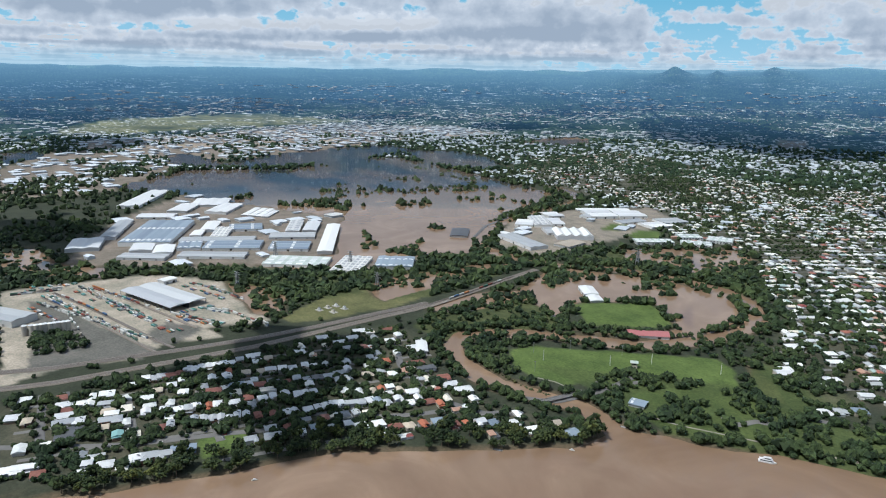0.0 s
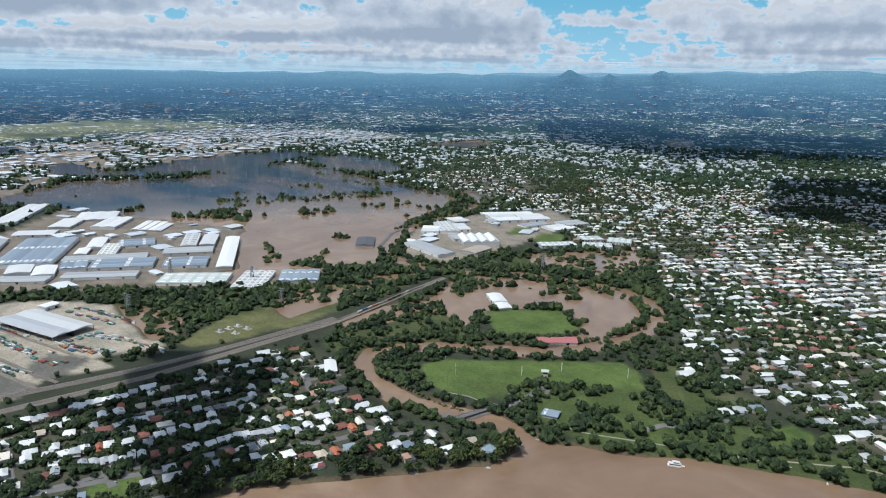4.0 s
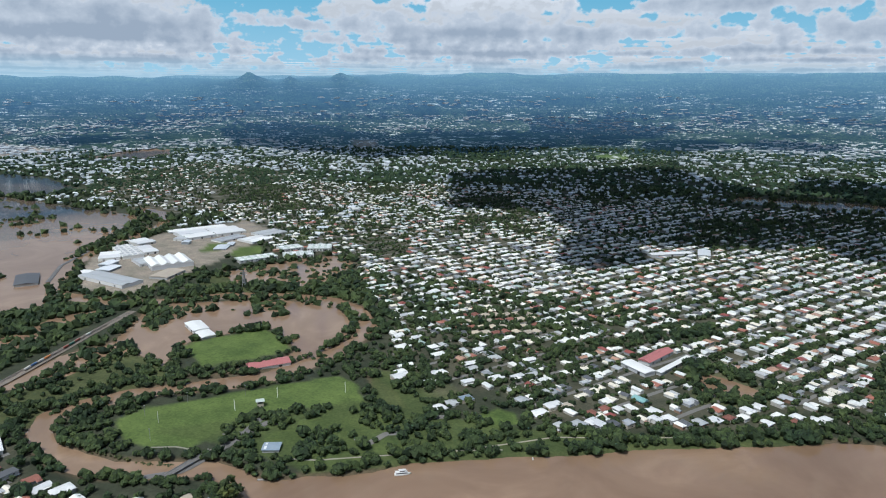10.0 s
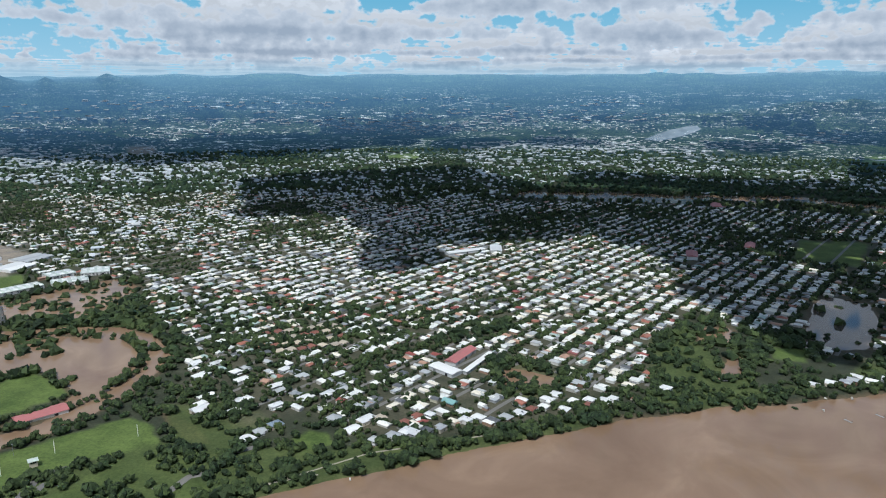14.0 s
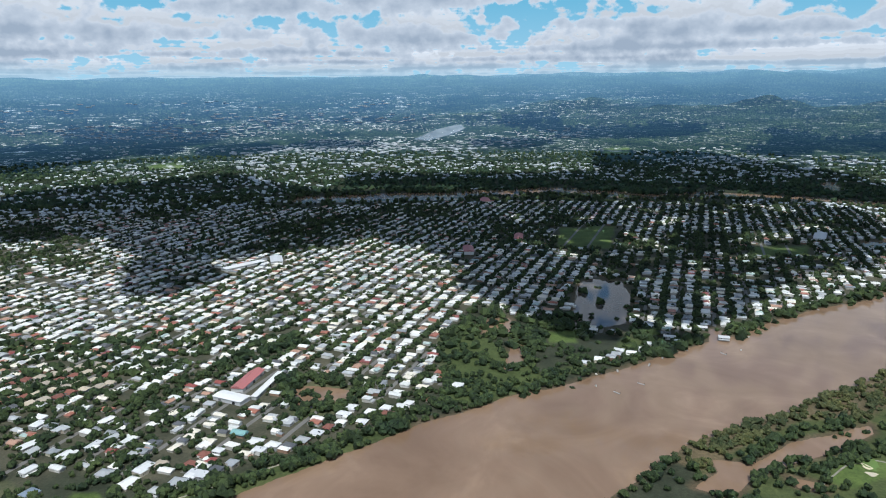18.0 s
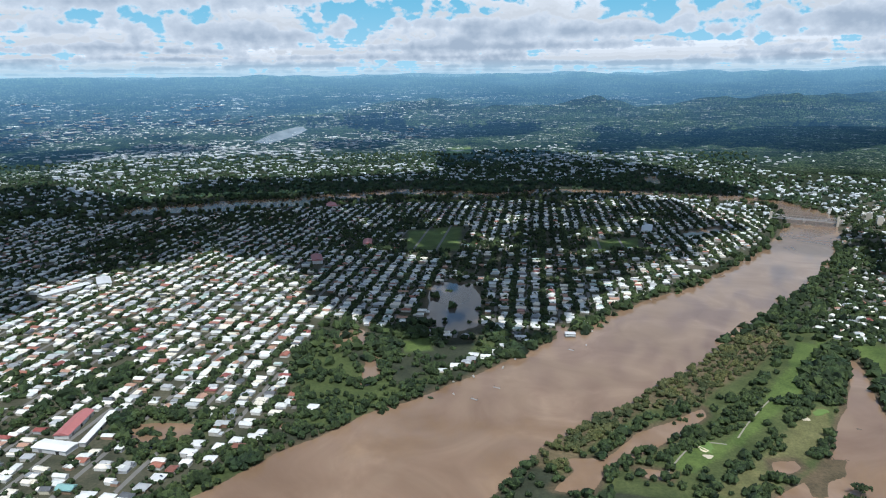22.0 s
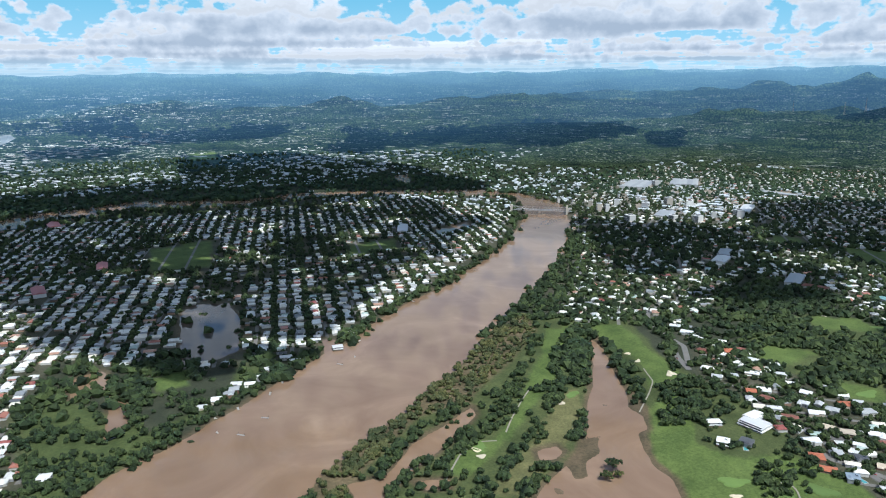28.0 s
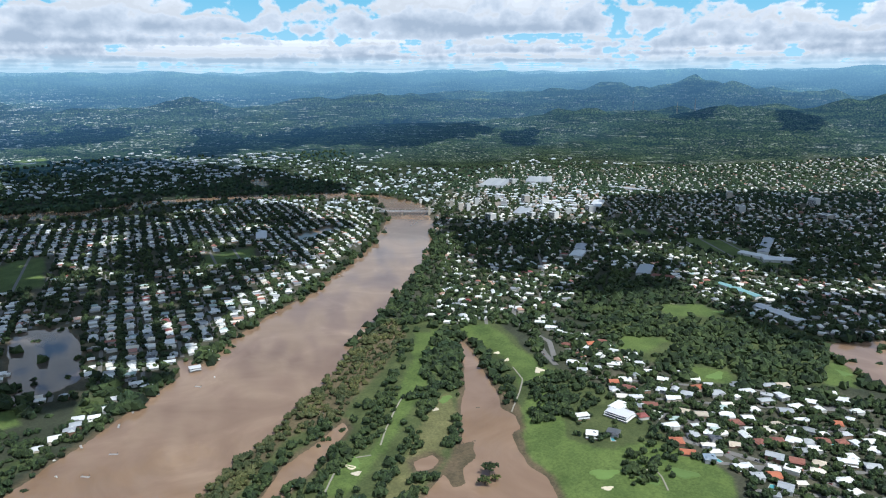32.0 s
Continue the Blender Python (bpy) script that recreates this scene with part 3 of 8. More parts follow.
SHEDS.append(('shop_hall', -1468, 1643, 83, 69, 79, 7, 'g'))
SHEDS.append(('lake_shed', -1607, 980, 96, 48, 145, 6, 'd'))
SHEDS.append(('clubhouse', -790, 858, 66, 28, 54, 6, 'R'))
SHEDS.append(('grandstand', -1023, 930, 54, 29, -27, 8, 'w'))
SHEDS.append(('grandstand', -985, 912, 44, 26, -25, 6, 'w'))
SHEDS.append(('school_hall', -239, 1182, 77, 21, 71, 8, 'R'))
SHEDS.append(('school_wing', -255, 1118, 53, 24, -33, 8, 'w'))
SHEDS.append(('school_wing', -206, 1160, 98, 9, 71, 8, 'w'))
SHEDS.append(('modern_house', 897, 581, 36, 26, -94, 8, 'm'))
SHEDS.append(('modern_house', 916, 591, 28, 20, -8, 9, 'm'))
SHEDS.append(('park_shed', -604, 650, 21, 19, 29, 5, 'b'))
SHEDS.append(('long_roof', -269, 2007, 72, 32, 98, 8, 'w'))
SHEDS.append(('long_roof', -350, 1956, 119, 26, 40, 8, 'w'))
SHEDS.append(('longhouse_office', -910, 490, 53, 17, 154, 7, 'w'))
SHEDS.append(('church', 270, 2032, 72, 29, 83, 11, 'R'))
SHEDS.append(('red_hall', 456, 2188, 76, 27, 75, 9, 'R'))
SHEDS.append(('red_hall', 495, 2919, 95, 39, 84, 10, 'R'))
SHEDS.append(('tennis_club', 1384, 2049, 118, 34, 52, 7, 'w'))
SHEDS.append(('college', 1737, 1084, 72, 36, 16, 8, 'w'))
SHEDS.append(('college', 1812, 1113, 76, 33, 21, 8, 'g'))
SHEDS.append(('college', 1701, 871, 96, 35, 15, 8, 'g'))
SHEDS.append(('school_block', 2209, 697, 210, 30, 9, 10, 'g'))
SHEDS.append(('school_block', 2056, 623, 93, 44, -64, 9, 'w'))
SHEDS.append(('school_block', 2069, 694, 85, 32, -104, 8, 'w'))
SHEDS.append(('long_roof', 1673, 627, 124, 21, -120, 9, 't'))
SHEDS.append(('long_roof', 1549, 511, 120, 27, -120, 8, 'w'))
SHEDS.append(('long_roof', 1677, 813, 56, 21, -80, 6, 'r'))
SHEDS.append(('shopping_centre', 2857, 2110, 261, 120, 22, 12, 'g'))
SHEDS.append(('shopping_centre', 3082, 1997, 222, 129, 29, 10, 'g'))
SHEDS.append(('shopping_centre', 2237, 1572, 130, 60, 22, 9, 'g'))
SHEDS.append(('shopping_centre', 2585, 1435, 169, 42, 19, 10, 'w'))
SHEDS.append(('rail_depot', 3081, 1485, 255, 41, -95, 6, 'g'))
TOWERS = []
TOWERS.append((2342, 1724, 12, 34, 32))
TOWERS.append((2440, 1685, 12, 57, 31))
TOWERS.append((2489, 1620, 12, 40, 33))
TOWERS.append((2014, 1570, 12, 42, 32))
TOWERS.append((2131, 1790, 12, 51, 22))
TOWERS.append((2276, 1812, 12, 48, 23))
TOWERS.append((2922, 2052, 12, 36, 34))
TOWERS.append((2779, 2144, 12, 38, 22))
TOWERS.append((2186, 1412, 12, 39, 29))
TOWERS.append((2400, 1373, 12, 46, 35))
TOWERS.append((3057, 1053, 12, 55, 26))
TOWERS.append((3086, 732, 12, 54, 36))
TOWERS.append((2778, 930, 12, 42, 33))
TOWERS.append((2183, 1870, 12, 48, 18))
TOWERS.append((2149, 1768, 12, 46, 18))
TOWERS.append((2317, 1424, 12, 36, 22))
TOWERS.append((2059, 1887, 12, 28, 13))
TOWERS.append((2214, 2058, 12, 25, 14))
TOWERS.append((2442, 1826, 12, 30, 19))
TOWERS.append((2806, 642, 12, 32, 42))
TOWERS.append((3260, 910, 12, 20, 25))
TOWERS.append((2165, 1494, 12, 28, 25))
GROVES = []
GROVES.append(('scrub_bank', [(313, 868), (416, 929), (551, 994), (744, 1067), (902, 1124), (1030, 1151), (970, 1064), (803, 981), (700, 946), (651, 920), (560, 935), (421, 868), (351, 827)]))
GROVES.append(('row_a', [(427, 768), (533, 827), (637, 868), (728, 921), (844, 978), (743, 879), (653, 830), (550, 811), (481, 779), (439, 750)]))
GROVES.append(('row_b', [(473, 728), (549, 755), (614, 776), (723, 830), (756, 854), (740, 882), (800, 887), (929, 977), (1026, 1023), (1039, 993), (835, 826), (811, 847), (711, 803), (650, 766), (550, 736), (490, 706)]))
GROVES.append(('row_c', [(673, 745), (764, 781), (725, 743), (677, 727)]))
GROVES.append(('row_d', [(1007, 927), (970, 867), (902, 768), (848, 732), (840, 752), (923, 841)]))
GROVES.append(('row_e', [(897, 743), (944, 701), (940, 651), (865, 620), (827, 660), (832, 696)]))
GROVES.append(('row_f', [(499, 705), (604, 725), (607, 704), (531, 670)]))
GROVES.append(('wood_a', [(1332, 810), (1330, 695), (1443, 547), (1441, 381), (1354, 367), (1205, 363), (1174, 404), (1124, 470), (1171, 502), (1136, 588), (1250, 641), (1143, 732)]))
GROVES.append(('row_g', [(822, 535), (853, 508), (793, 458), (733, 489)]))
GROVES.append(('row_h', [(928, 725), (971, 669), (925, 627), (845, 625), (819, 672), (860, 711)]))
GROVES.append(('west_bank', [(1173, 1265), (1402, 1360), (1772, 1619), (1767, 1571), (1299, 1237), (1108, 1108), (1017, 1103)]))
GROVES.append(('dark_wood', [(1634, 936), (1647, 791), (1503, 587), (1474, 700), (1394, 825)]))
GROVES.append(('point_wood', [(93, 1362), (162, 1379), (223, 1217), (235, 1151), (372, 1197), (515, 1405), (497, 1270), (318, 1164), (201, 1097), (118, 1048), (70, 1064), (75, 1224)]))
GROVES.append(('park_a', [(-614, 677), (-600, 810), (-543, 813), (-459, 826), (-351, 846), (-218, 900), (6, 1027), (6, 993), (-381, 738), (-534, 624)]))
GROVES.append(('park_b', [(-771, 608), (-696, 694), (-575, 818), (-512, 810), (-475, 701), (-533, 629), (-656, 632)]))
GROVES.append(('creek_inner', [(-844, 537), (-896, 586), (-881, 651), (-831, 656), (-797, 587), (-756, 576), (-774, 532)]))
GROVES.append(('rail_wood', [(-994, 7), (-1004, 153), (-1035, 287), (-1060, 411), (-1015, 393), (-986, 273), (-979, 149), (-958, 38)]))
GROVES.append(('club_wood', [(-1002, 521), (-1091, 658), (-1046, 776), (-967, 792), (-872, 763), (-952, 592), (-921, 542)]))
GROVES.append(('swamp_wood', [(-1535, 338), (-1446, 462), (-1320, 574), (-1219, 518), (-1203, 451), (-1271, 357), (-1349, 293)]))
GROVES.append(('swamp_wood_b', [(-1383, 615), (-1400, 880), (-1355, 1009), (-1208, 839), (-1138, 628), (-1165, 534)]))
GROVES.append(('avenue', [(-431, 1127), (-362, 1203), (-176, 1393), (-162, 1345), (-335, 1167), (-402, 1085)]))
GROVES.append(('hill_wood', [(-3381, 5613), (-2815, 6944), (-1893, 5935), (-1625, 4846), (-2020, 4049), (-2459, 3940)]))
GROVES.append(('reach_wood', [(94, 4124), (1125, 4091), (1779, 4068), (1791, 3464), (1384, 3193), (631, 3306), (101, 3267)]))
GROVES.append(('far_reach', [(1441, 4300), (1915, 4038), (2314, 3165), (2419, 2606), (2128, 2608), (1642, 3018), (1032, 3200)]))
GROVES.append(('fac_trees', [(-1215, 1066), (-1280, 1240), (-1127, 1243), (-996, 1275), (-996, 1432), (-823, 1206), (-900, 1212), (-1033, 1177), (-1138, 1102)]))
GROVES.append(('park_c', [(-630, 915), (-533, 965), (-461, 900), (-472, 817), (-567, 820)]))
GROVES.append(('park_d', [(-199, 1197), (-115, 1192), (-43, 1130), (-67, 1059), (-156, 1031)]))
GROVES.append(('creek_park', [(-644, 907), (-644, 979), (-633, 1070), (-571, 985), (-515, 859), (-572, 827)]))
GROVES.append(('row_i', [(920, 756), (982, 728), (989, 644), (922, 623), (834, 644), (804, 669)]))
GROVES.append(('row_j', [(962, 856), (946, 802), (862, 740), (834, 745), (900, 815)]))
GROVES.append(('row_k', [(805, 537), (832, 513), (772, 489), (752, 508)]))
GROVES.append(('row_l', [(893, 538), (920, 512), (824, 469), (812, 490)]))
GROVES.append(('row_m', [(1117, 881), (1123, 858), (991, 758), (973, 763)]))
GROVES.append(('lake_wood', [(257, 1381), (357, 1445), (421, 1445), (342, 1186), (280, 1153), (235, 1234)]))
GROVES.append(('row_yard', [(-1255, -43), (-1216, 10), (-1148, 40), (-1131, -1), (-1127, -43)]))
GROVES.append(('row_hedge', [(-924, 1010), (-817, 965), (-806, 947), (-823, 938), (-903, 986)]))
GROVES.append(('row_hedge_b', [(-958, 956), (-927, 1009), (-903, 986), (-937, 941)]))
# ---- lines and spots: railway, roads, paths, yards ----
LINES = {}
SPOTS = {}
LINES['rail'] = [(-1032, -103), (-1020, -12), (-1023, 72), (-1025, 157), (-1029, 259), (-1046, 366), (-1065, 476), (-1090, 602), (-1134, 730), (-1175, 842), (-1211, 944)]
LINES['rail_b'] = [(-1097, -107), (-1076, -11), (-1071, 77), (-1066, 164), (-1064, 268), (-1072, 375), (-1087, 486), (-1108, 612)]
LINES['siding_a'] = [(-1448, -24), (-1335, 23), (-1218, 67), (-1130, 100), (-1066, 124)]
LINES['siding_b'] = [(-1470, -5), (-1361, 42), (-1226, 93), (-1120, 131), (-1078, 150)]
LINES['siding_c'] = [(-1478, 64), (-1375, 109), (-1250, 160), (-1152, 198)]
LINES['road_west'] = [(-822, -11), (-878, -7), (-943, -3), (-989, -3)]
LINES['road_mid'] = [(-759, 148), (-797, 149), (-862, 152), (-915, 152)]
LINES['road_shore'] = [(-863, -84), (-830, -18), (-798, 55), (-774, 157), (-751, 231), (-739, 315), (-712, 380), (-700, 448)]
LINES['road_east'] = [(-969, 473), (-862, 429), (-790, 421), (-727, 430), (-680, 452), (-654, 495)]
LINES['road_golf'] = [(1459, 1079), (1277, 1013), (1167, 936), (1117, 865), (1033, 785), (1001, 744)]
LINES['road_hill'] = [(964, 626), (940, 560), (954, 512), (959, 448), (1013, 369), (1049, 317), (1074, 259)]
LINES['road_low'] = [(887, 488), (892, 443), (896, 386), (899, 325), (895, 280)]
LINES['road_loop'] = [(1024, 364), (1057, 379), (1102, 364), (1143, 317)]
LINES['road_creek'] = [(-693, 532), (-664, 562), (-661, 613), (-656, 660), (-655, 702), (-620, 710)]
LINES['road_park'] = [(-686, 652), (-661, 661), (-671, 710), (-651, 745)]
LINES['road_bank'] = [(-478, 786), (-475, 811), (-434, 842)]
LINES['road_picnic'] = [(-525, 721), (-506, 711), (-499, 748), (-478, 763)]
LINES['road_crest'] = [(1365, 1010), (1292, 995), (1211, 948), (1128, 886), (1093, 811), (1016, 755)]
LINES['road_slope'] = [(978, 627), (951, 569), (933, 511), (900, 452), (880, 411), (876, 376), (873, 343)]
LINES['road_bend'] = [(938, 505), (957, 472), (972, 420), (1008, 375), (1027, 349)]
LINES['road_rise'] = [(-986, -29), (-842, -34)]
LINES['road_park_side'] = [(-936, 67), (-836, 62)]
LINES['path_river'] = [(-576, 638), (-538, 655), (-403, 754), (-345, 787)]
LINES['creek_scrub'] = [(-843, 704), (-815, 732), (-784, 758), (-747, 796), (-722, 813)]
LINES['creek_scrub_low'] = [(-870, 553), (-800, 541), (-734, 549), (-682, 566)]
SPOTS['fig'] = [(-568, 541)]
LINES['highway'] = [(-1555, 995), (-1668, 1106), (-1747, 1241)]
LINES['path_golf_a'] = [(622, 811), (660, 836), (718, 868), (763, 890)]
LINES['path_golf_b'] = [(825, 725), (884, 747), (924, 766), (963, 813)]
LINES['path_golf_c'] = [(799, 494), (782, 472), (751, 450)]
LINES['path_golf_d'] = [(806, 485), (781, 494), (760, 501)]
LINES['path_green'] = [(481, 779), (537, 813), (578, 818), (599, 800)]
LINES['path_shore'] = [(-424, 730), (-371, 781), (-304, 844), (-247, 874), (-191, 905), (-135, 936)]
LINES['path_field'] = [(-739, 582), (-711, 599), (-671, 604), (-658, 667), (-685, 706)]
SPOTS['post'] = [(-782, 631), (-719, 707), (-696, 769), (-619, 829)]
SPOTS['boat'] = [(-432, 681), (-433, 679), (-434, 680)]
SPOTS['tower'] = [(-697, 734)]
SPOTS['creek_bridge'] = [(-669, 536), (-667, 603)]
SPOTS['bridge'] = [(1898, 2029), (2027, 1861)]
SPOTS['bunker'] = [(773, 839), (755, 820), (558, 805), (551, 787), (978, 832), (971, 760), (970, 737), (998, 866), (963, 761), (942, 743), (716, 515), (1479, 715)]
SPOTS['green'] = [(791, 831), (567, 807), (744, 532), (767, 481), (806, 452), (1125, 512), (1289, 348), (1484, 611)]
SPOTS['pontoon'] = [(-569, 593), (-598, 423), (-606, 420), (432, 1162), (469, 1190), (369, 1146), (528, 1221), (914, 1399), (1211, 1502), (584, 1191), (335, 1063), (386, 1089), (818, 1065)]
SPOTS['small_boat'] = [(-557, 499), (-666, 161), (-310, 784), (328, 1136), (676, 1264), (624, 1202), (312, 1092)]
SPOTS['island_tree'] = [(660, 653), (635, 644), (651, 638)]
SPOTS['silo'] = [(-1239, -50), (-1237, -40), (-1236, -34), (-1236, -27), (-1236, -21), (-1235, -14), (-1235, -8), (-1235, -2), (-1234, 5), (-1234, 11)]
SPOTS['pylon'] = [(-1239, 564), (-1558, 451), (-1141, 1182), (-1427, 583), (-1363, 315)]
SPOTS["mast"] = [(5706, 2667), (5840, 2340), (5890, 2210)]
SPOTS['tarp'] = [(-170, 1126)]
SPOTS['substation'] = [(-1153, 410), (-1158, 428), (-1160, 445), (-1139, 453), (-1130, 428)]
SPOTS['pool'] = [(843, 355), (831, 561), (864, 427), (1004, 311), (918, 559)]
SPOTS['lamp'] = [(-812, 635), (-795, 694), (-741, 752), (-753, 593)]
SPOTS['box'] = [(-1527, -37), (-1508, -23), (-1521, -8), (-1527, 7), (-1499, -47), (-1457, 38), (-1433, 46), (-1389, 58), (-1401, 73), (-1358, 83), (-1336, 91), (-1308, 97), (-1311, 107), (-1280, 113), (-1263, 120), (-1250, 127), (-1230, 134), (-1515, 21), (-1521, 36), (-1407, 226), (-1380, 237), (-1362, 249), (-1342, 256), (-1324, 268), (-1302, 273), (-1222, 183), (-1201, 193), (-1188, 205), (-1173, 216), (-1159, 227), (-1161, 241), (-1248, 197), (-1251, 212), (-1257, 228), (-1260, 244), (-1382, -38), (-1361, -29), (-1340, -21), (-1320, -13), (-1300, -5), (-1177, 148), (-1157, 159), (-1156, 172), (-1197, 138), (-1210, 163)]
# ---- the lie of the land ----
# Up to NEAR metres the plan is true. The country beyond, out to the ranges, is drawn in towards
# the eye point so that it ends inside five kilometres, each thing keeping its bearing and dip.
MID = np.array([-45.0, 95.0])
NEAR, ROOM = 3200.0, 1600.0


def bearing(x, y):
    return np.degrees(np.arctan2(x - MID[0], y - MID[1]))


def drawn_in(x, y, z):
    """True place to scene place, and the scale there (numpy)."""
    x, y, z = (np.asarray(v, float) for v in (x, y, z))
    dx, dy = x - MID[0], y - MID[1]
    r = np.maximum(np.hypot(dx, dy), 1.0)
    s = np.where(r < NEAR, r, NEAR + ROOM * (1 - np.exp(-(np.maximum(r, NEAR) - NEAR) / ROOM))) / r
    b = bearing(x, y)
    eye = 456 + 0.75 * np.clip(b, -100, 95)
    eye = np.where(np.abs(b) > 100, 456.0, eye)
    return MID[0] + dx * s, MID[1] + dy * s, eye + (z - eye) * s, s


def hashed(i, j, k):
    v = np.sin(i * 127.1 + j * 311.7 + k * 74.7) * 43758.5453
    return v - np.floor(v)


def rough(x, y, size, seed=0, octaves=3):
    """Value noise from 0 to 1."""
    total, amp, norm = 0.0, 1.0, 0.0
    for o in range(octaves):
        u, v = x / size * 2**o, y / size * 2**o
        i, j = np.floor(u), np.floor(v)
        a, b = u - i, v - j
        a, b = a * a * (3 - 2 * a), b * b * (3 - 2 * b)
        k = seed + 17 * o
        n = (hashed(i, j, k) * (1 - a) + hashed(i + 1, j, k) * a) * (1 - b) + (hashed(i, j + 1, k) * (1 - a) + hashed(i + 1, j + 1, k) * a) * b
        total, norm, amp = total + amp * n, norm + amp, amp * 0.5
    return total / norm


def inside_by(x, y, ring):
    """Signed distance to a closed ring: positive inside."""
    p = np.array(ring, float)
    q = np.roll(p, -1, 0)
    best, odd = np.full(x.shape, 1e12), np.zeros(x.shape, bool)
    for (ax, ay), (bx, by) in zip(p, q):
        ex, ey = bx - ax, by - ay
        t = np.clip(((x - ax) * ex + (y - ay) * ey) / max(ex * ex + ey * ey, 1e-9), 0, 1)
        best = np.minimum(best, (x - ax - t * ex) ** 2 + (y - ay - t * ey) ** 2)
        if ay != by:
            odd ^= ((ay > y) != (by > y)) & (x < (bx - ax) * (y - ay) / (by - ay) + ax)
    return np.where(odd, 1, -1) * np.sqrt(best)


def near_line(x, y, line):
    p = np.array(line, float)
    best = np.full(x.shape, 1e12)
    for (ax, ay), (bx, by) in zip(p[:-1], p[1:]):
        ex, ey = bx - ax, by - ay
        t = np.clip(((x - ax) * ex + (y - ay) * ey) / max(ex * ex + ey * ey, 1e-9), 0, 1)
        best = np.minimum(best, (x - ax - t * ex) ** 2 + (y - ay - t * ey) ** 2)
    return np.sqrt(best)


def windowed(fn, x, y, ring, margin, low):
    """fn only near the ring, low elsewhere: keeps the sums short."""
    p = np.array(ring, float)
    out = np.full(x.shape, float(low))
    k = (x > p[:, 0].min() - margin) & (x < p[:, 0].max() + margin) & (y > p[:, 1].min() - margin) & (y < p[:, 1].max() + margin)
    if k.any():
        out[k] = fn(x[k], y[k], ring)
    return out


def wetness(x, y):
    """How far inside the water a place lies, in metres (negative: on land)."""
    r = np.hypot(x - MID[0], y - MID[1])
    s = np.full(x.shape, -1e3)
    for name, ring in WET:
        s = np.maximum(s, windowed(inside_by, x, y, ring, 300, -1e3))
    for name, ring in DRY:
        s = np.minimum(s, -windowed(inside_by, x, y, ring, 300, -1e3))
    s = np.maximum(s, 17 - windowed(near_line, x, y, CREEK, 200, 1e3))
    s = s + (rough(x, y, 60, 3) - 0.5) * np.clip(r / 70, 6, 60)
    return s


def step(v, a, b):
    t = np.clip((v - a) / (b - a), 0, 1)
    return t * t * (3 - 2 * t)


HILLS = [  # bearing, distance, half-widths (degrees, metres), height
    (66, 6300, 13, 1100, 235), (80, 6200, 12, 1200, 175), (52, 5600, 6, 700, 100), (90, 6600, 10, 1500, 165),
    (60, 4600, 5, 500, 60), (40, 8200, 9, 1500, 140), (30, 9500, 10, 1500, 170), (19, 11500, 5, 1500, 220),
    (48, 10500, 10, 1700, 210), (62, 12500, 14, 2000, 230), (12, 9800, 7, 1300, 90), (75, 12000, 12, 2500, 210),
    (38, 1650, 6, 260, 8), (60, 1300, 16, 350, 12), (55, 2300, 12, 500, 16),
]

PEAKS = [  # old volcanic plugs on the plain
    (-43.0, 20000, 0.9, 300), (-41.9, 20000, 1.3, 190), (-44.4, 20000, 1.0, 150), (-39.8, 20000, 0.6, 240),
    (-38.2, 20000, 1.4, 190), (-36.0, 20000, 0.7, 255), (-34.6, 20500, 1.6, 190), (-46.2, 20000, 1.4, 110),
]
FAR_BEND = [(548, 6568), (726, 7241), (920, 7970), (1149, 8598), (1402, 9191), (1284, 8164), (1086, 7481), (920, 6990), (775, 6637), (644, 6319)]


def height(x, y, wet=None):
    """Ground height at true places."""
    x, y = np.asarray(x, float), np.asarray(y, float)
    wet = wetness(x, y) if wet is None else wet
    r, b = np.hypot(x - MID[0], y - MID[1]), bearing(x, y)
    z = np.where(wet > 0, -np.clip(wet * 0.4, 0, 4 + 12 * step(r, 2400, 3400)), np.clip(-wet * 0.16, 0, 1.6) + 1.8 * step(-wet, 15, 90))
    lift = np.zeros_like(x)
    for hb, hr, wb, wr, hz in HILLS:
        lift = lift + hz * np.exp(-(((b - hb) / wb) ** 2) - ((r - hr) / wr) ** 2)
    fold = rough(x, y, 900, 5, 4)
    near_side = step(-r, -16000, -13000)
    lift = lift * (0.45 - 0.15 * near_side + 0.75 * fold + (0.6 + 0.3 * near_side) * np.abs(rough(x, y, 1600, 15, 3) - 0.5) * 2 + (0.5 + 0.4 * near_side) * (rough(x, y, 620, 25, 3) - 0.4))
    spur = 1 - np.abs(2 * rough(x, y, 850, 45, 3) - 1)
    lift = lift * (1 + 0.55 * near_side * (spur - 0.62))
    wild = step(b, 5, 30) * step(r, 3800, 7000) * 120 + step(r, 9000, 16000) * 170
    lift = lift + wild * (rough(x, y, 1500, 9, 4) - 0.3)
    for hb, hr, wb, hz in PEAKS:
        lift = lift + 1.3 * hz * (0.85 + 0.3 * rough(b * 30, r * 0.01, 18, 51, 2)) * np.exp(-np.abs((b - hb) / wb) ** 1.7 - ((r - hr) / 4000) ** 2)
    skyline = np.interp(b, [-95, -50, -30, 20, 45, 90], [840, 880, 1060, 1060, 980, 900])
    lift = lift + skyline * step(r, 9000, 36000) * (0.86 + 0.28 * rough(b * 40, r * 0.05, 160, 21, 3))
    lift = lift * step(-windowed(inside_by, x, y, FAR_BEND, 700, -1e3), 40, 600)
    return z + np.maximum(lift, 0) * step(-wet, -1, 60)


def bearings():
    fine = np.arange(-101, 94.01, 0.23)
    return np.r_[np.arange(-180, -101, 5.0), fine, np.arange(97, 180, 5.0)]


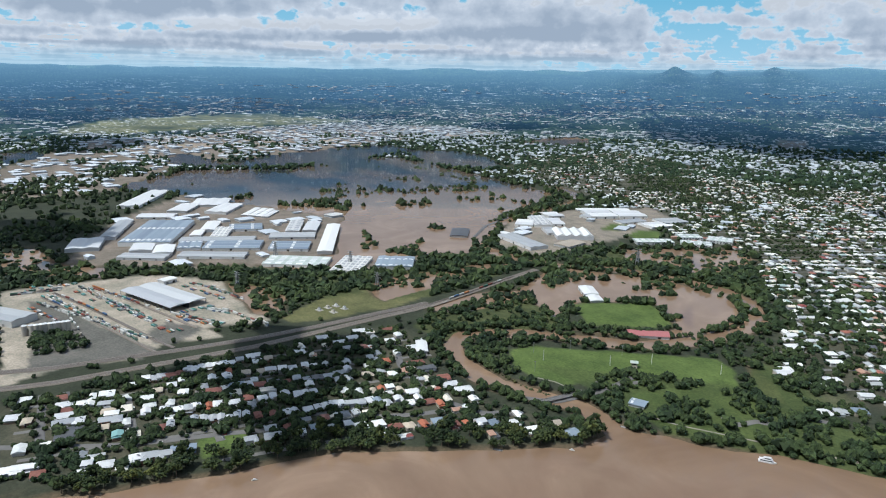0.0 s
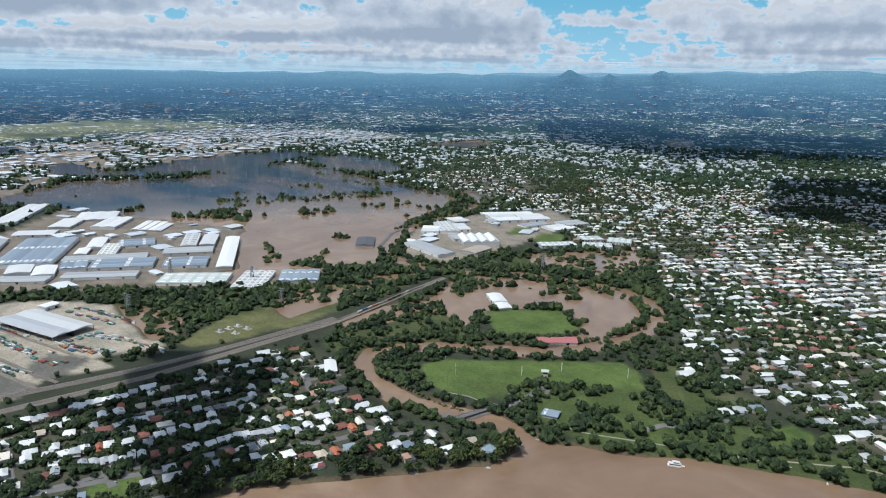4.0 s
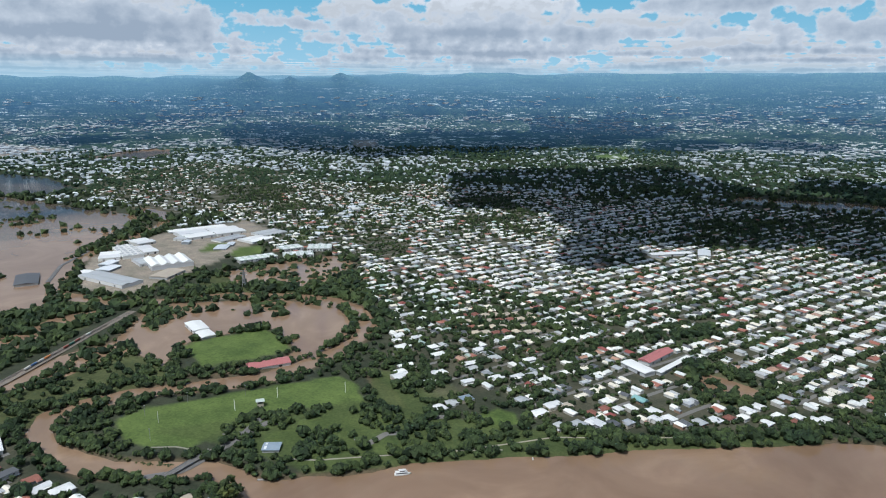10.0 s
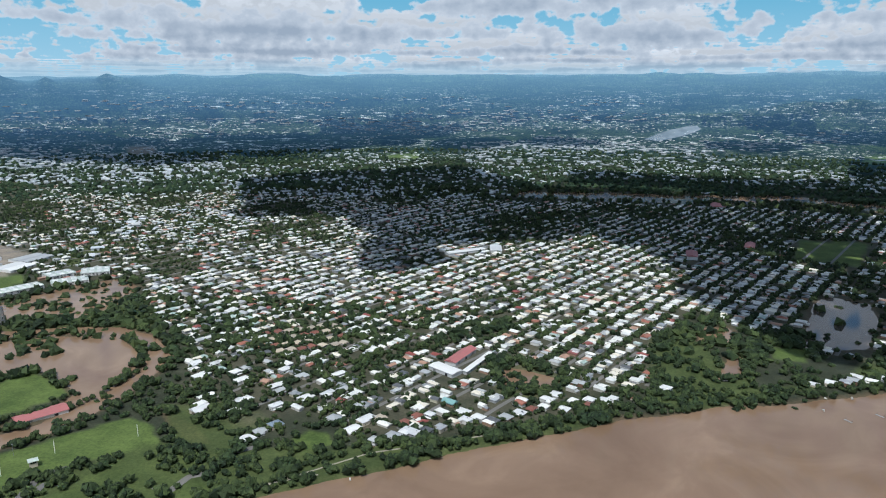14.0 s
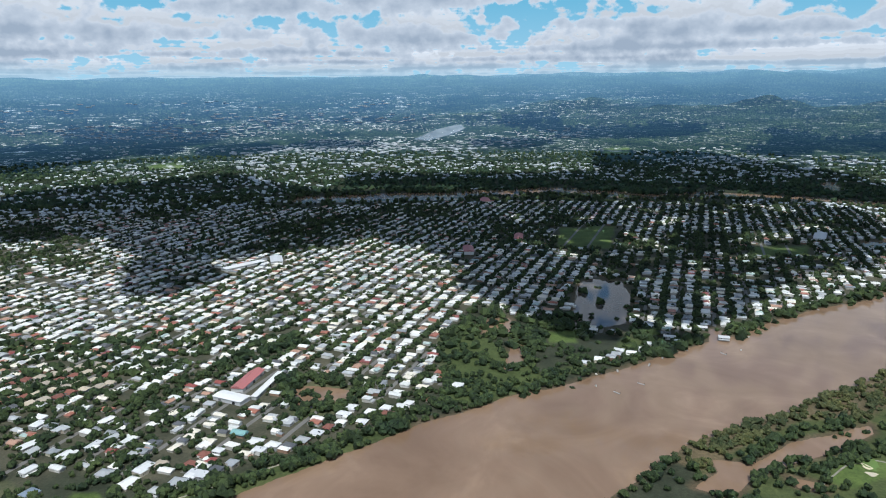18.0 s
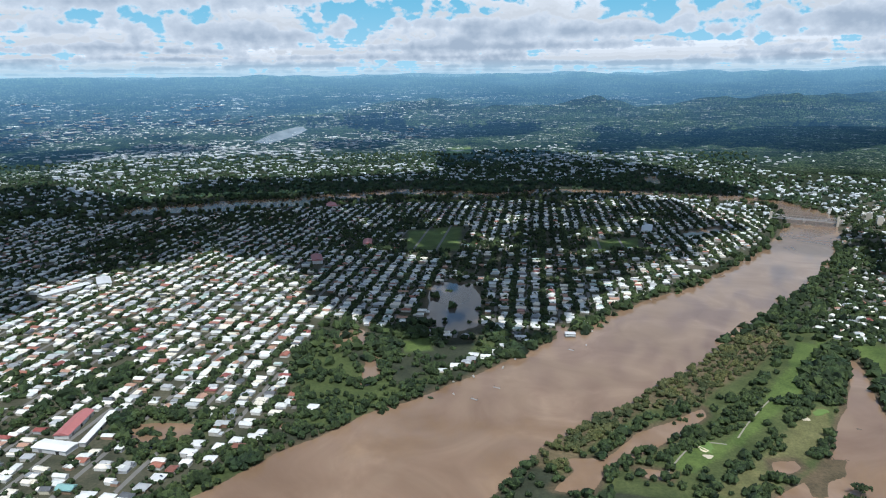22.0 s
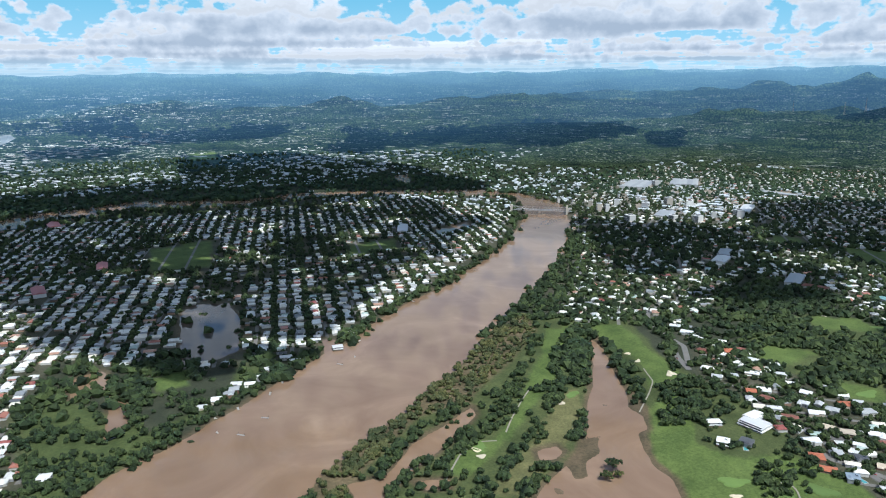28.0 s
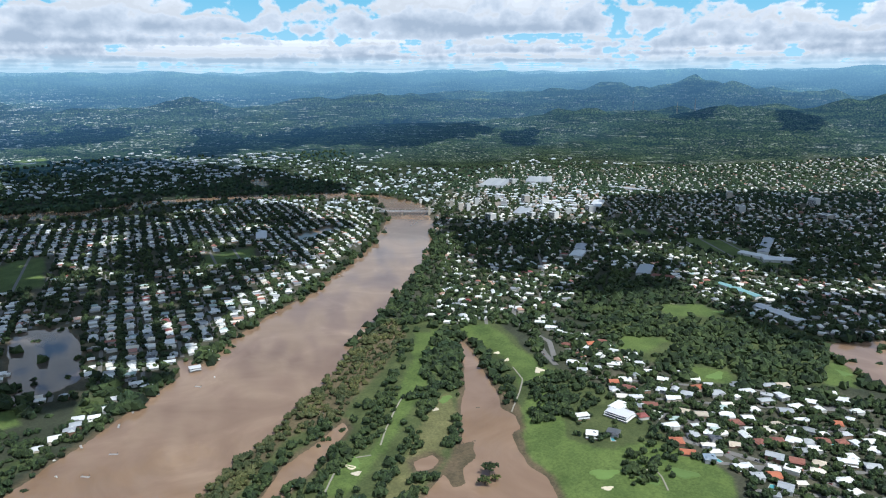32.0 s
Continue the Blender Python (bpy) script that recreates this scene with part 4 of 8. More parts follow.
def distances(step_px, first, last):
    dip = np.arange(1 / last, 1 / first, step_px * 1.8e-6)
    return np.r_[0.05, 30, 120, 220, 300, 360, 410, (1 / dip)[::-1]]


# ---- materials ----
def material(name):
    m = bpy.data.materials.new(name)
    m.use_nodes = True
    n, l = m.node_tree.nodes, m.node_tree.links
    return m, n, l, n["Principled BSDF"]


def put(n, l, kind, links=(), **values):
    node = n.new(kind)
    for key, value in values.items():
        node.inputs[key].default_value = value
    for key, socket in links:
        l.new(socket, node.inputs[key])
    return node


def blend(n, l, fac, a, b, how="MIX"):
    node = n.new("ShaderNodeMix")
    node.data_type, node.blend_type = "RGBA", how
    for at, v in ((0, fac), (6, a), (7, b)):
        if hasattr(v, "links"):
            l.new(v, node.inputs[at])
        else:
            node.inputs[at].default_value = (*v, 1) if at else v
    return node.outputs[2]


def ramped(n, l, fac, stops, interp="LINEAR"):
    node = n.new("ShaderNodeValToRGB")
    node.color_ramp.interpolation = interp
    while len(node.color_ramp.elements) < len(stops):
        node.color_ramp.elements.new(0.5)
    for e, (at, c) in zip(node.color_ramp.elements, stops):
        e.position, e.color = at, (*c, 1)
    l.new(fac, node.inputs[0])
    return node.outputs[0]


def place_of(n):
    return n.new("ShaderNodeNewGeometry").outputs["Position"]


def plain(name, colour, rough_=0.6, metal=0.0, vary=0.25, scale=0.3, bump=0.0, per="object"):
    """A surface of one paint or stuff with soft stains, fine grain and a tone of its own for each piece."""
    m, n, l, b = material(name)
    where = place_of(n)
    stain = put(n, l, "ShaderNodeTexNoise", [("Vector", where)], Scale=scale, Detail=5.0, Roughness=0.6)
    grain = put(n, l, "ShaderNodeTexNoise", [("Vector", where)], Scale=scale * 9, Detail=3.0)
    c = blend(n, l, ramped(n, l, stain.outputs[0], [(0.35, (0, 0, 0)), (0.7, (1, 1, 1))]), colour, tuple(v * (1 - vary) for v in colour))
    c = blend(n, l, grain.outputs[0], c, tuple(v * (1 - vary * 0.6) for v in colour))
    own = n.new("ShaderNodeObjectInfo").outputs["Random"] if per == "object" else n.new("ShaderNodeNewGeometry").outputs["Random Per Island"]
    c = blend(n, l, 1.0, c, ramped(n, l, own, [(0.0, (0.78, 0.78, 0.8)), (1.0, (1.1, 1.08, 1.04))]), "MULTIPLY")
    l.new(c, b.inputs["Base Color"])
    b.inputs["Roughness"].default_value, b.inputs["Metallic"].default_value = rough_, metal
    if bump:
        k = put(n, l, "ShaderNodeBump", [("Height", grain.outputs[0])], Strength=bump, Distance=0.2)
        l.new(k.outputs[0], b.inputs["Normal"])
    return m


def palette(name, colours, rough_=0.55, metal=0.0, per="island", scale=0.35, vary=0.2):
    """A surface that takes one of several colours for each piece."""
    m, n, l, b = material(name)
    own = n.new("ShaderNodeNewGeometry").outputs["Random Per Island"] if per == "island" else n.new("ShaderNodeObjectInfo").outputs["Random"]
    total, at, stops = sum(w for w, _ in colours), 0.0, []
    for w, c in colours:
        stops.append((at / total, c))
        at += w
    c = ramped(n, l, own, stops, "CONSTANT")
    where = place_of(n)
    stain = put(n, l, "ShaderNodeTexNoise", [("Vector", where)], Scale=scale, Detail=6.0, Roughness=0.65)
    c = blend(n, l, 1.0, c, ramped(n, l, stain.outputs[0], [(0.3, (1 - vary,) * 3), (0.65, (1.05,) * 3)]), "MULTIPLY")
    l.new(c, b.inputs["Base Color"])
    b.inputs["Roughness"].default_value, b.inputs["Metallic"].default_value = rough_, metal
    return m


def ground_material():
    m, n, l, b = material("ground_soil_and_grass")
    where = place_of(n)
    cover = n.new("ShaderNodeAttribute")
    cover.attribute_name = "cover"
    patch = put(n, l, "ShaderNodeTexNoise", [("Vector", where)], Scale=0.02, Detail=8.0, Roughness=0.62)
    fine = put(n, l, "ShaderNodeTexNoise", [("Vector", where)], Scale=0.25, Detail=5.0, Roughness=0.65)
    c = blend(n, l, 1.0, cover.outputs["Color"], ramped(n, l, patch.outputs[0], [(0.3, (0.62, 0.66, 0.6)), (0.7, (1.3, 1.22, 1.15))]), "MULTIPLY")
    c = blend(n, l, 1.0, c, ramped(n, l, fine.outputs[0], [(0.3, (0.7, 0.72, 0.7)), (0.7, (1.25, 1.22, 1.2))]), "MULTIPLY")
    # closed canopy far off: crown tops lightened, shade painted dark into the gaps
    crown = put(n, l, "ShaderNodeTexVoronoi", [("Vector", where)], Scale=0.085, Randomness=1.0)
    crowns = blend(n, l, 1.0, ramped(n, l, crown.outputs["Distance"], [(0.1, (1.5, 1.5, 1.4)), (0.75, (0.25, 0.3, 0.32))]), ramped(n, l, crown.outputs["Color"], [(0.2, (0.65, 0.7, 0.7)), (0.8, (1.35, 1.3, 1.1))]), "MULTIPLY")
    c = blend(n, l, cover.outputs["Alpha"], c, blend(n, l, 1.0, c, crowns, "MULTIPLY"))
    l.new(c, b.inputs["Base Color"])
    b.inputs["Roughness"].default_value = 0.95
    b.inputs["Specular IOR Level"].default_value = 0.2
    k = put(n, l, "ShaderNodeBump", [("Height", fine.outputs[0])], Strength=0.5, Distance=1.2)
    deep = put(n, l, "ShaderNodeBump", [("Height", crown.outputs["Distance"]), ("Strength", cover.outputs["Alpha"]), ("Normal", k.outputs[0])], Distance=5.0)
    deep.invert = True
    l.new(deep.outputs[0], b.inputs["Normal"])
    return m


def far_material():
    """Woods, roofs and ranges miles off: the air's haze painted as emission growing with distance."""
    m, n, l, b = material("far_country")
    where = place_of(n)
    far = n.new("ShaderNodeAttribute")
    far.attribute_name = "far"
    cover = n.new("ShaderNodeAttribute")
    cover.attribute_name = "cover"
    # bearing and dip as seen from the eye point, with the share of built-up land
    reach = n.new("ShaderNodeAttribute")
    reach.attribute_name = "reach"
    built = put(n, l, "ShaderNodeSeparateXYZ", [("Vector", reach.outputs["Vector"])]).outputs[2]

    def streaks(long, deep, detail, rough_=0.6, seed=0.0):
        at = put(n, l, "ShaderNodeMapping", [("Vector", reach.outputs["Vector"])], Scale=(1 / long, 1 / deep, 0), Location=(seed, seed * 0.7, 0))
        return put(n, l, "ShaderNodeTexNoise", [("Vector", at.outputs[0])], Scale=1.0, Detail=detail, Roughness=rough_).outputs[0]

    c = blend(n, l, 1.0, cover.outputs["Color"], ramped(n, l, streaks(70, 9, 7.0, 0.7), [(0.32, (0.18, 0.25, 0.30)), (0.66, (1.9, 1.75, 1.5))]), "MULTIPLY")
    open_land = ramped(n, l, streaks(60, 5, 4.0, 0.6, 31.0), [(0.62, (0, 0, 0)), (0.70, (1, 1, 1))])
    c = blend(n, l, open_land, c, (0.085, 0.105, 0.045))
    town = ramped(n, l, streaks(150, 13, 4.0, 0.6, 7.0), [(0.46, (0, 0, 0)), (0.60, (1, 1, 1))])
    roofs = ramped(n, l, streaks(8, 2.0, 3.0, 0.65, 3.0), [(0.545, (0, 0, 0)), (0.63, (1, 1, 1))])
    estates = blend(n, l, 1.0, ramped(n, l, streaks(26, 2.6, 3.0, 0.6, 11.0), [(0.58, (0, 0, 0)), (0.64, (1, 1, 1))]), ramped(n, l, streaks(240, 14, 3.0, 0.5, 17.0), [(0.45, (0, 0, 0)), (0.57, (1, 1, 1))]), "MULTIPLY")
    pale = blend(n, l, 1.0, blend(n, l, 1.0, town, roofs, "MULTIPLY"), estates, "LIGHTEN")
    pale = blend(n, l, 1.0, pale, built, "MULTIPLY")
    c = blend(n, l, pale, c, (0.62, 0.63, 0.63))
    # canopy again: lightened crowns with shade painted between them
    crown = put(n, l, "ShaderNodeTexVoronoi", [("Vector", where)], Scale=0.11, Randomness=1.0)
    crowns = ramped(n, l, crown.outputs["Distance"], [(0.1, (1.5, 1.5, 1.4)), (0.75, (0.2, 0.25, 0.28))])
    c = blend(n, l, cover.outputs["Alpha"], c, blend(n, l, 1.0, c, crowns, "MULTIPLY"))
    l.new(c, b.inputs["Base Color"])
    b.inputs["Roughness"].default_value = 1.0
    b.inputs["Specular IOR Level"].default_value = 0.0
    # haze painted in: blue emission that strengthens with distance
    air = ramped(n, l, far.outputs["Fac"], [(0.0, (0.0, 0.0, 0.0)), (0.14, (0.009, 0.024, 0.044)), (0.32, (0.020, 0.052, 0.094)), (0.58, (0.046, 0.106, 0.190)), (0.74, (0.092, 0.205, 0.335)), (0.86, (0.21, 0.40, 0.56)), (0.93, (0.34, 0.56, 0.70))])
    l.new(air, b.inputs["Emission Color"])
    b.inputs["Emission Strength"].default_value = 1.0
    return m


def water_material():
    m, n, l, b = material("muddy_flood_water")
    where = place_of(n)
    drift = put(n, l, "ShaderNodeTexNoise", [("Vector", where)], Scale=0.006, Detail=6.0, Roughness=0.6, Distortion=1.2)
    c = ramped(n, l, drift.outputs[0], [(0.3, (0.176, 0.114, 0.072)), (0.55, (0.226, 0.150, 0.098)), (0.75, (0.300, 0.205, 0.135))])
    # still backwaters drop their silt and turn dark and clear
    still = n.new("ShaderNodeAttribute")
    still.attribute_name = "still"
    c = blend(n, l, still.outputs["Fac"], c, (0.030, 0.040, 0.048))
    l.new(c, b.inputs["Base Color"])
    b.inputs["Roughness"].default_value = 0.035
    b.inputs["IOR"].default_value = 1.33
    small = put(n, l, "ShaderNodeTexNoise", [("Vector", where)], Scale=0.35, Detail=4.0)
    k = put(n, l, "ShaderNodeBump", [("Height", small.outputs[0])], Strength=0.025, Distance=0.3)
    l.new(k.outputs[0], b.inputs["Normal"])
    return m


def leaf_material(name, dark, light, per="island"):
    m, n, l, b = material(name)
    own = n.new("ShaderNodeNewGeometry").outputs["Random Per Island"]
    where = place_of(n)
    stand = put(n, l, "ShaderNodeTexNoise", [("Vector", where)], Scale=0.02, Detail=4.0)
    grain = put(n, l, "ShaderNodeTexNoise", [("Vector", where)], Scale=1.3, Detail=3.0)
    c = blend(n, l, own, dark, light)
    c = blend(n, l, 1.0, c, ramped(n, l, stand.outputs[0], [(0.32, (0.6, 0.68, 0.7)), (0.68, (1.35, 1.2, 0.95))]), "MULTIPLY")
    if per == "object":
        tone = n.new("ShaderNodeObjectInfo").outputs["Random"]
        c = blend(n, l, 1.0, c, ramped(n, l, tone, [(0, (0.7, 0.75, 0.75)), (0.6, (1.0, 1.0, 1.0)), (1, (1.5, 1.25, 0.95))]), "MULTIPLY")
    c = blend(n, l, 1.0, c, ramped(n, l, grain.outputs[0], [(0.3, (0.6, 0.6, 0.6)), (0.7, (1.3, 1.3, 1.3))]), "MULTIPLY")
    l.new(c, b.inputs["Base Color"])
    b.inputs["Roughness"].default_value = 0.8
    b.inputs["Specular IOR Level"].default_value = 0.25
    return m


M_GROUND, M_WATER, M_FAR = ground_material(), water_material(), far_material()
FAR_FROM = 4200.0
M_LEAF = leaf_material("leaves", (0.009, 0.019, 0.009), (0.052, 0.081, 0.032))
M_LEAF_THING = leaf_material("leaves_of_single_trees", (0.010, 0.021, 0.010), (0.060, 0.086, 0.032), "object")
M_LEAF_SCRUB = leaf_material("scrub_leaves", (0.034, 0.050, 0.020), (0.098, 0.106, 0.048))
# distance haze tinted into the leaf green as extra blue
M_LEAF_FAR = leaf_material("far_hazed_leaves", (0.016, 0.038, 0.023), (0.042, 0.074, 0.036))
M_BARK = plain("bark", (0.13, 0.10, 0.075), 0.9, vary=0.4, scale=1.0)
ROOF_PAINTS = [(34, (0.75, 0.74, 0.70)), (28, (0.62, 0.63, 0.61)), (20, (0.70, 0.65, 0.55)), (20, (0.42, 0.43, 0.44)), (12, (0.24, 0.255, 0.27)), (7, (0.10, 0.105, 0.115)), (8, (0.32, 0.13, 0.09)), (7, (0.40, 0.24, 0.17)), (5, (0.36, 0.45, 0.42)), (3, (0.24, 0.07, 0.06))]
M_ROOF = palette("house_roof_paints", ROOF_PAINTS, 0.5)
# distance haze put into the roof colours as cool greys
M_ROOF_FAR = palette("far_hazed_roofs", [(40, (0.68, 0.71, 0.73)), (30, (0.54, 0.58, 0.61)), (15, (0.34, 0.38, 0.41))], 0.6)
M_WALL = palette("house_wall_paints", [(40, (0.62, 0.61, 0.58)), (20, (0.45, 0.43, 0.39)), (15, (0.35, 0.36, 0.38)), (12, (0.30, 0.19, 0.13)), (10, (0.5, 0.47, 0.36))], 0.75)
# far walls and shed roofs carry the same haze tint in their colours
M_WALL_FAR = palette("far_hazed_walls", [(40, (0.58, 0.61, 0.64)), (25, (0.46, 0.49, 0.52)), (15, (0.34, 0.37, 0.40))], 0.75)
M_SHED = palette("far_hazed_shed_roofs", [(50, (0.62, 0.65, 0.68)), (25, (0.50, 0.54, 0.58)), (12, (0.35, 0.39, 0.43)), (8, (0.56, 0.56, 0.54))], 0.45)


# ---- mesh helpers ----
def mesh_of(name, verts, faces, mats, face_mat=None, smooth=False):
    """A mesh from arrays: faces as an (n, 3) or (n, 4) array."""
    me = bpy.data.meshes.new(name)
    faces = np.asarray(faces, np.int32)
    k = faces.shape[1]
    me.vertices.add(len(verts))
    me.vertices.foreach_set("co", np.asarray(verts, np.float32).ravel())
    me.loops.add(faces.size)
    me.loops.foreach_set("vertex_index", faces.ravel())
    me.polygons.add(len(faces))
    me.polygons.foreach_set("loop_start", np.arange(0, faces.size, k, dtype=np.int32))
    me.polygons.foreach_set("loop_total", np.full(len(faces), k, np.int32))
    for m in mats:
        me.materials.append(m)
    if face_mat is not None:
        me.polygons.foreach_set("material_index", np.asarray(face_mat, np.int32))
    me.polygons.foreach_set("use_smooth", np.full(len(faces), smooth, bool))
    me.update(calc_edges=True)
    return me


def strewn(template, faces, x, y, z, turn, sx, sy, sz, s=None):
    """Copies of one template (k, 3), turned, scaled and set down at places: all in one array."""
    t = np.asarray(template, float)
    c, q = np.cos(turn)[:, None], np.sin(turn)[:, None]
    s = np.ones_like(x) if s is None else s
    px, py = t[None, :, 0] * (sx * s)[:, None], t[None, :, 1] * (sy * s)[:, None]
    v = np.stack([x[:, None] + px * c - py * q, y[:, None] + px * q + py * c, z[:, None] + t[None, :, 2] * (sz * s)[:, None]], -1)
    f = np.asarray(faces)[None] + (np.arange(len(x)) * len(t))[:, None, None]
    return v.reshape(-1, 3), f.reshape(-1, np.asarray(faces).shape[1])


def part(name, me, parent=None, label="", at=None):
    ob = new(name, me)
    if parent is not None:
        ob.parent = parent
    if at is not None:
        ob.matrix_basis = at
    if label:
        ob["label"] = label
    return ob


# ---- ground and water ----
def polar(step_px, first, last, every=1):
    b, r = bearings()[::every], distances(step_px, first, last)
    bb, rr = np.meshgrid(np.radians(b), r)
    x, y = MID[0] + rr * np.sin(bb), MID[1] + rr * np.cos(bb)
    nr, nb = rr.shape
    i, j = np.meshgrid(np.arange(nr - 1), np.arange(nb), indexing="ij")
    k = (j + 1) % nb
    f = np.stack([i * nb + j, (i + 1) * nb + j, (i + 1) * nb + k, i * nb + k], -1).reshape(-1, 4)[:, ::-1]
    return x.ravel(), y.ravel(), f


COVER_TONES = {"lawn": (0.090, 0.132, 0.040), "mud": (0.115, 0.092, 0.062), "rough": (0.068, 0.088, 0.036), "tar": (0.13, 0.128, 0.122), "olive": (0.125, 0.128, 0.060), "yard": (0.24, 0.215, 0.19), "dirt": (0.33, 0.30, 0.26), "pasture": (0.115, 0.118, 0.058), "wet_yard": (0.19, 0.165, 0.145)}
NAMED = {"embank": "olive", "golf_rough": "olive", "rail_yard": "dirt", "market": "wet_yard", "ind_a": "wet_yard", "mall": "yard", "mall_strip": "rough", "airfield": "pasture"}


def build_ground():
    x, y, f = polar(4.9, 440, 60000)
    wet = wetness(x, y)
    z = height(x, y, wet)
    r = np.hypot(x - MID[0], y - MID[1])
    tone = np.empty((len(x), 4))
    base = np.array([0.040, 0.048, 0.033])
    wood = np.array([0.027, 0.043, 0.023])
    far = step(r, 2600, 5200)[:, None]
    tone[:, :3] = base * (1 - far) + wood * far
    bare = np.ones(len(x))
    for kind, name, ring in COVER:
        d = windowed(inside_by, x, y, ring, 120, -1e3) + (rough(x, y, 40, 11) - 0.5) * 16
        k = step(d, -3, 3)[:, None]
        bare = bare * (1 - k[:, 0])
        tone[:, :3] = tone[:, :3] * (1 - k) + np.array(COVER_TONES[NAMED.get(name, kind)]) * k
    shore = (step(wet, -14, -3) * step(-r, -4000, -2500))[:, None]
    tone[:, :3] = tone[:, :3] * (1 - shore) + np.array((0.100, 0.080, 0.054)) * shore
    for name, ring in GROVES:
        if name.startswith("park") or name == "point_wood":
            k = step(windowed(inside_by, x, y, ring, 120, -1e3), -5, 5)[:, None] * 0.8
            tone[:, :3] = tone[:, :3] * (1 - k) + np.array((0.070, 0.098, 0.034)) * k
        if name.startswith(("swamp", "club", "fac_")):
            k = step(windowed(inside_by, x, y, ring, 120, -1e3), -5, 5)[:, None] * 0.8
            tone[:, :3] = tone[:, :3] * (1 - k) + np.array((0.072, 0.088, 0.036)) * k
        if name == "scrub_bank":
            k = step(windowed(inside_by, x, y, ring, 120, -1e3), -5, 5)[:, None]
            tone[:, :3] = tone[:, :3] * (1 - k) + np.array((0.118, 0.098, 0.062)) * k
    town = np.zeros(len(x))
    for _, _, ring in DISTRICT:
        town = np.maximum(town, step(windowed(inside_by, x, y, ring, 60, -1e3), -20, 20))
    paved = (town * (0.12 + 0.5 * rough(x, y, 45, 47, 2)))[:, None]
    tone[:, :3] = np.where((r > 700)[:, None], tone[:, :3] * (1 - paved * bare[:, None]) + np.array((0.125, 0.115, 0.088)) * paved * bare[:, None], tone[:, :3])
    open_land = np.zeros(len(x))
    for kind, name, ring in COVER:
        open_land = np.maximum(open_land, step(windowed(inside_by, x, y, ring, 60, -1e3), -20, 20))
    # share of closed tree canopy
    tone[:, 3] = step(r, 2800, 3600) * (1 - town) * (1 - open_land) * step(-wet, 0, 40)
    px, py, pz, _ = drawn_in(x, y, z)
    co = np.stack([px, py, pz], -1)
    out = []
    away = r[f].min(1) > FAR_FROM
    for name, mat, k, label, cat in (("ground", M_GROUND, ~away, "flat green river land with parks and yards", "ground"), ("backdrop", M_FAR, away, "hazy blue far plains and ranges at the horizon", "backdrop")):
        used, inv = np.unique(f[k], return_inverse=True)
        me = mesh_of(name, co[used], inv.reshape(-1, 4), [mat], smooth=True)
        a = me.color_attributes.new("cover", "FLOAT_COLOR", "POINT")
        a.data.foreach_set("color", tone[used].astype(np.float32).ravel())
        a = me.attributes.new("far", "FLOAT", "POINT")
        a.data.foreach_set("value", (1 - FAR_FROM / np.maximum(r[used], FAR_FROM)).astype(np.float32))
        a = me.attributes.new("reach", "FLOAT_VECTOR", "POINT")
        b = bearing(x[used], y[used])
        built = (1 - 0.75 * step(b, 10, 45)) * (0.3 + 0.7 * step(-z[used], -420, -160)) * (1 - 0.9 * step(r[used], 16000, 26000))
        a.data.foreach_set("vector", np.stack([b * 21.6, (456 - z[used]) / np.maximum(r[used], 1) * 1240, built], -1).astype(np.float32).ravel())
        out.append(tagged(new(name, me), label, cat, kind="structure"))
    return out[0]


ground = build_ground()


def build_water():
    x, y, f = polar(6.5, 440, 6500, 3)
    px, py, pz, _ = drawn_in(x, y, np.zeros_like(x))
    me = mesh_of("water", np.stack([px, py, pz], -1), f, [M_WATER], smooth=True)
    still = np.zeros(len(x))
    for name, ring in WET:
        if name in ("lake_park", "lake_b", "lake_d", "lake_e"):
            still = np.maximum(still, 0.75 * step(windowed(inside_by, x, y, ring, 100, -1e3), -60, 30))
    west = step(-x + 500 * (rough(x, y, 420, 61, 3) - 0.5), 2080, 2480) * (y < 2200)
    still = np.maximum(still, west * (0.55 + 0.4 * step(rough(x, y * 2.2, 380, 63, 3), 0.42, 0.58)))
    a = me.attributes.new("still", "FLOAT", "POINT")
    a.data.foreach_set("value", still.astype(np.float32))
    return tagged(new("water", me), "brown muddy river and flood water standing over low land", "water", kind="structure")


water = build_water()


def build_far_water():
    """The far bend of the river; the low sky's reflection at so flat an angle is painted in."""
    m, n, l, b = material("far_sky_sheen_water")
    where = place_of(n)
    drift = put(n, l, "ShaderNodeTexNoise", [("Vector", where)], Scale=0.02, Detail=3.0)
    # sky reflection put into the base colour as pale blue-grey
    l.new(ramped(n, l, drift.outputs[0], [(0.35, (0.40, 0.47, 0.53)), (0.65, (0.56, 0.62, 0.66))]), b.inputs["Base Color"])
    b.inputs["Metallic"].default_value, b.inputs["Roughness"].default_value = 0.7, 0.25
    p = np.array(FAR_BEND, float)
    px, py, pz, _ = drawn_in(p[:, 0], p[:, 1], height(p[:, 0], p[:, 1]) + 5)
    k = len(p) // 2
    f = [(i, i + 1, len(p) - 2 - i, len(p) - 1 - i) for i in range(k - 1)]
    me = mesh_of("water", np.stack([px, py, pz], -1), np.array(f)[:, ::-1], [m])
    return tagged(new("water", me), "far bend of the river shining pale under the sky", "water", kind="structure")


build_far_water()
# ---- clouds overhead, which shade the land; they float above the top of the view ----
RNG = np.random.default_rng(7)


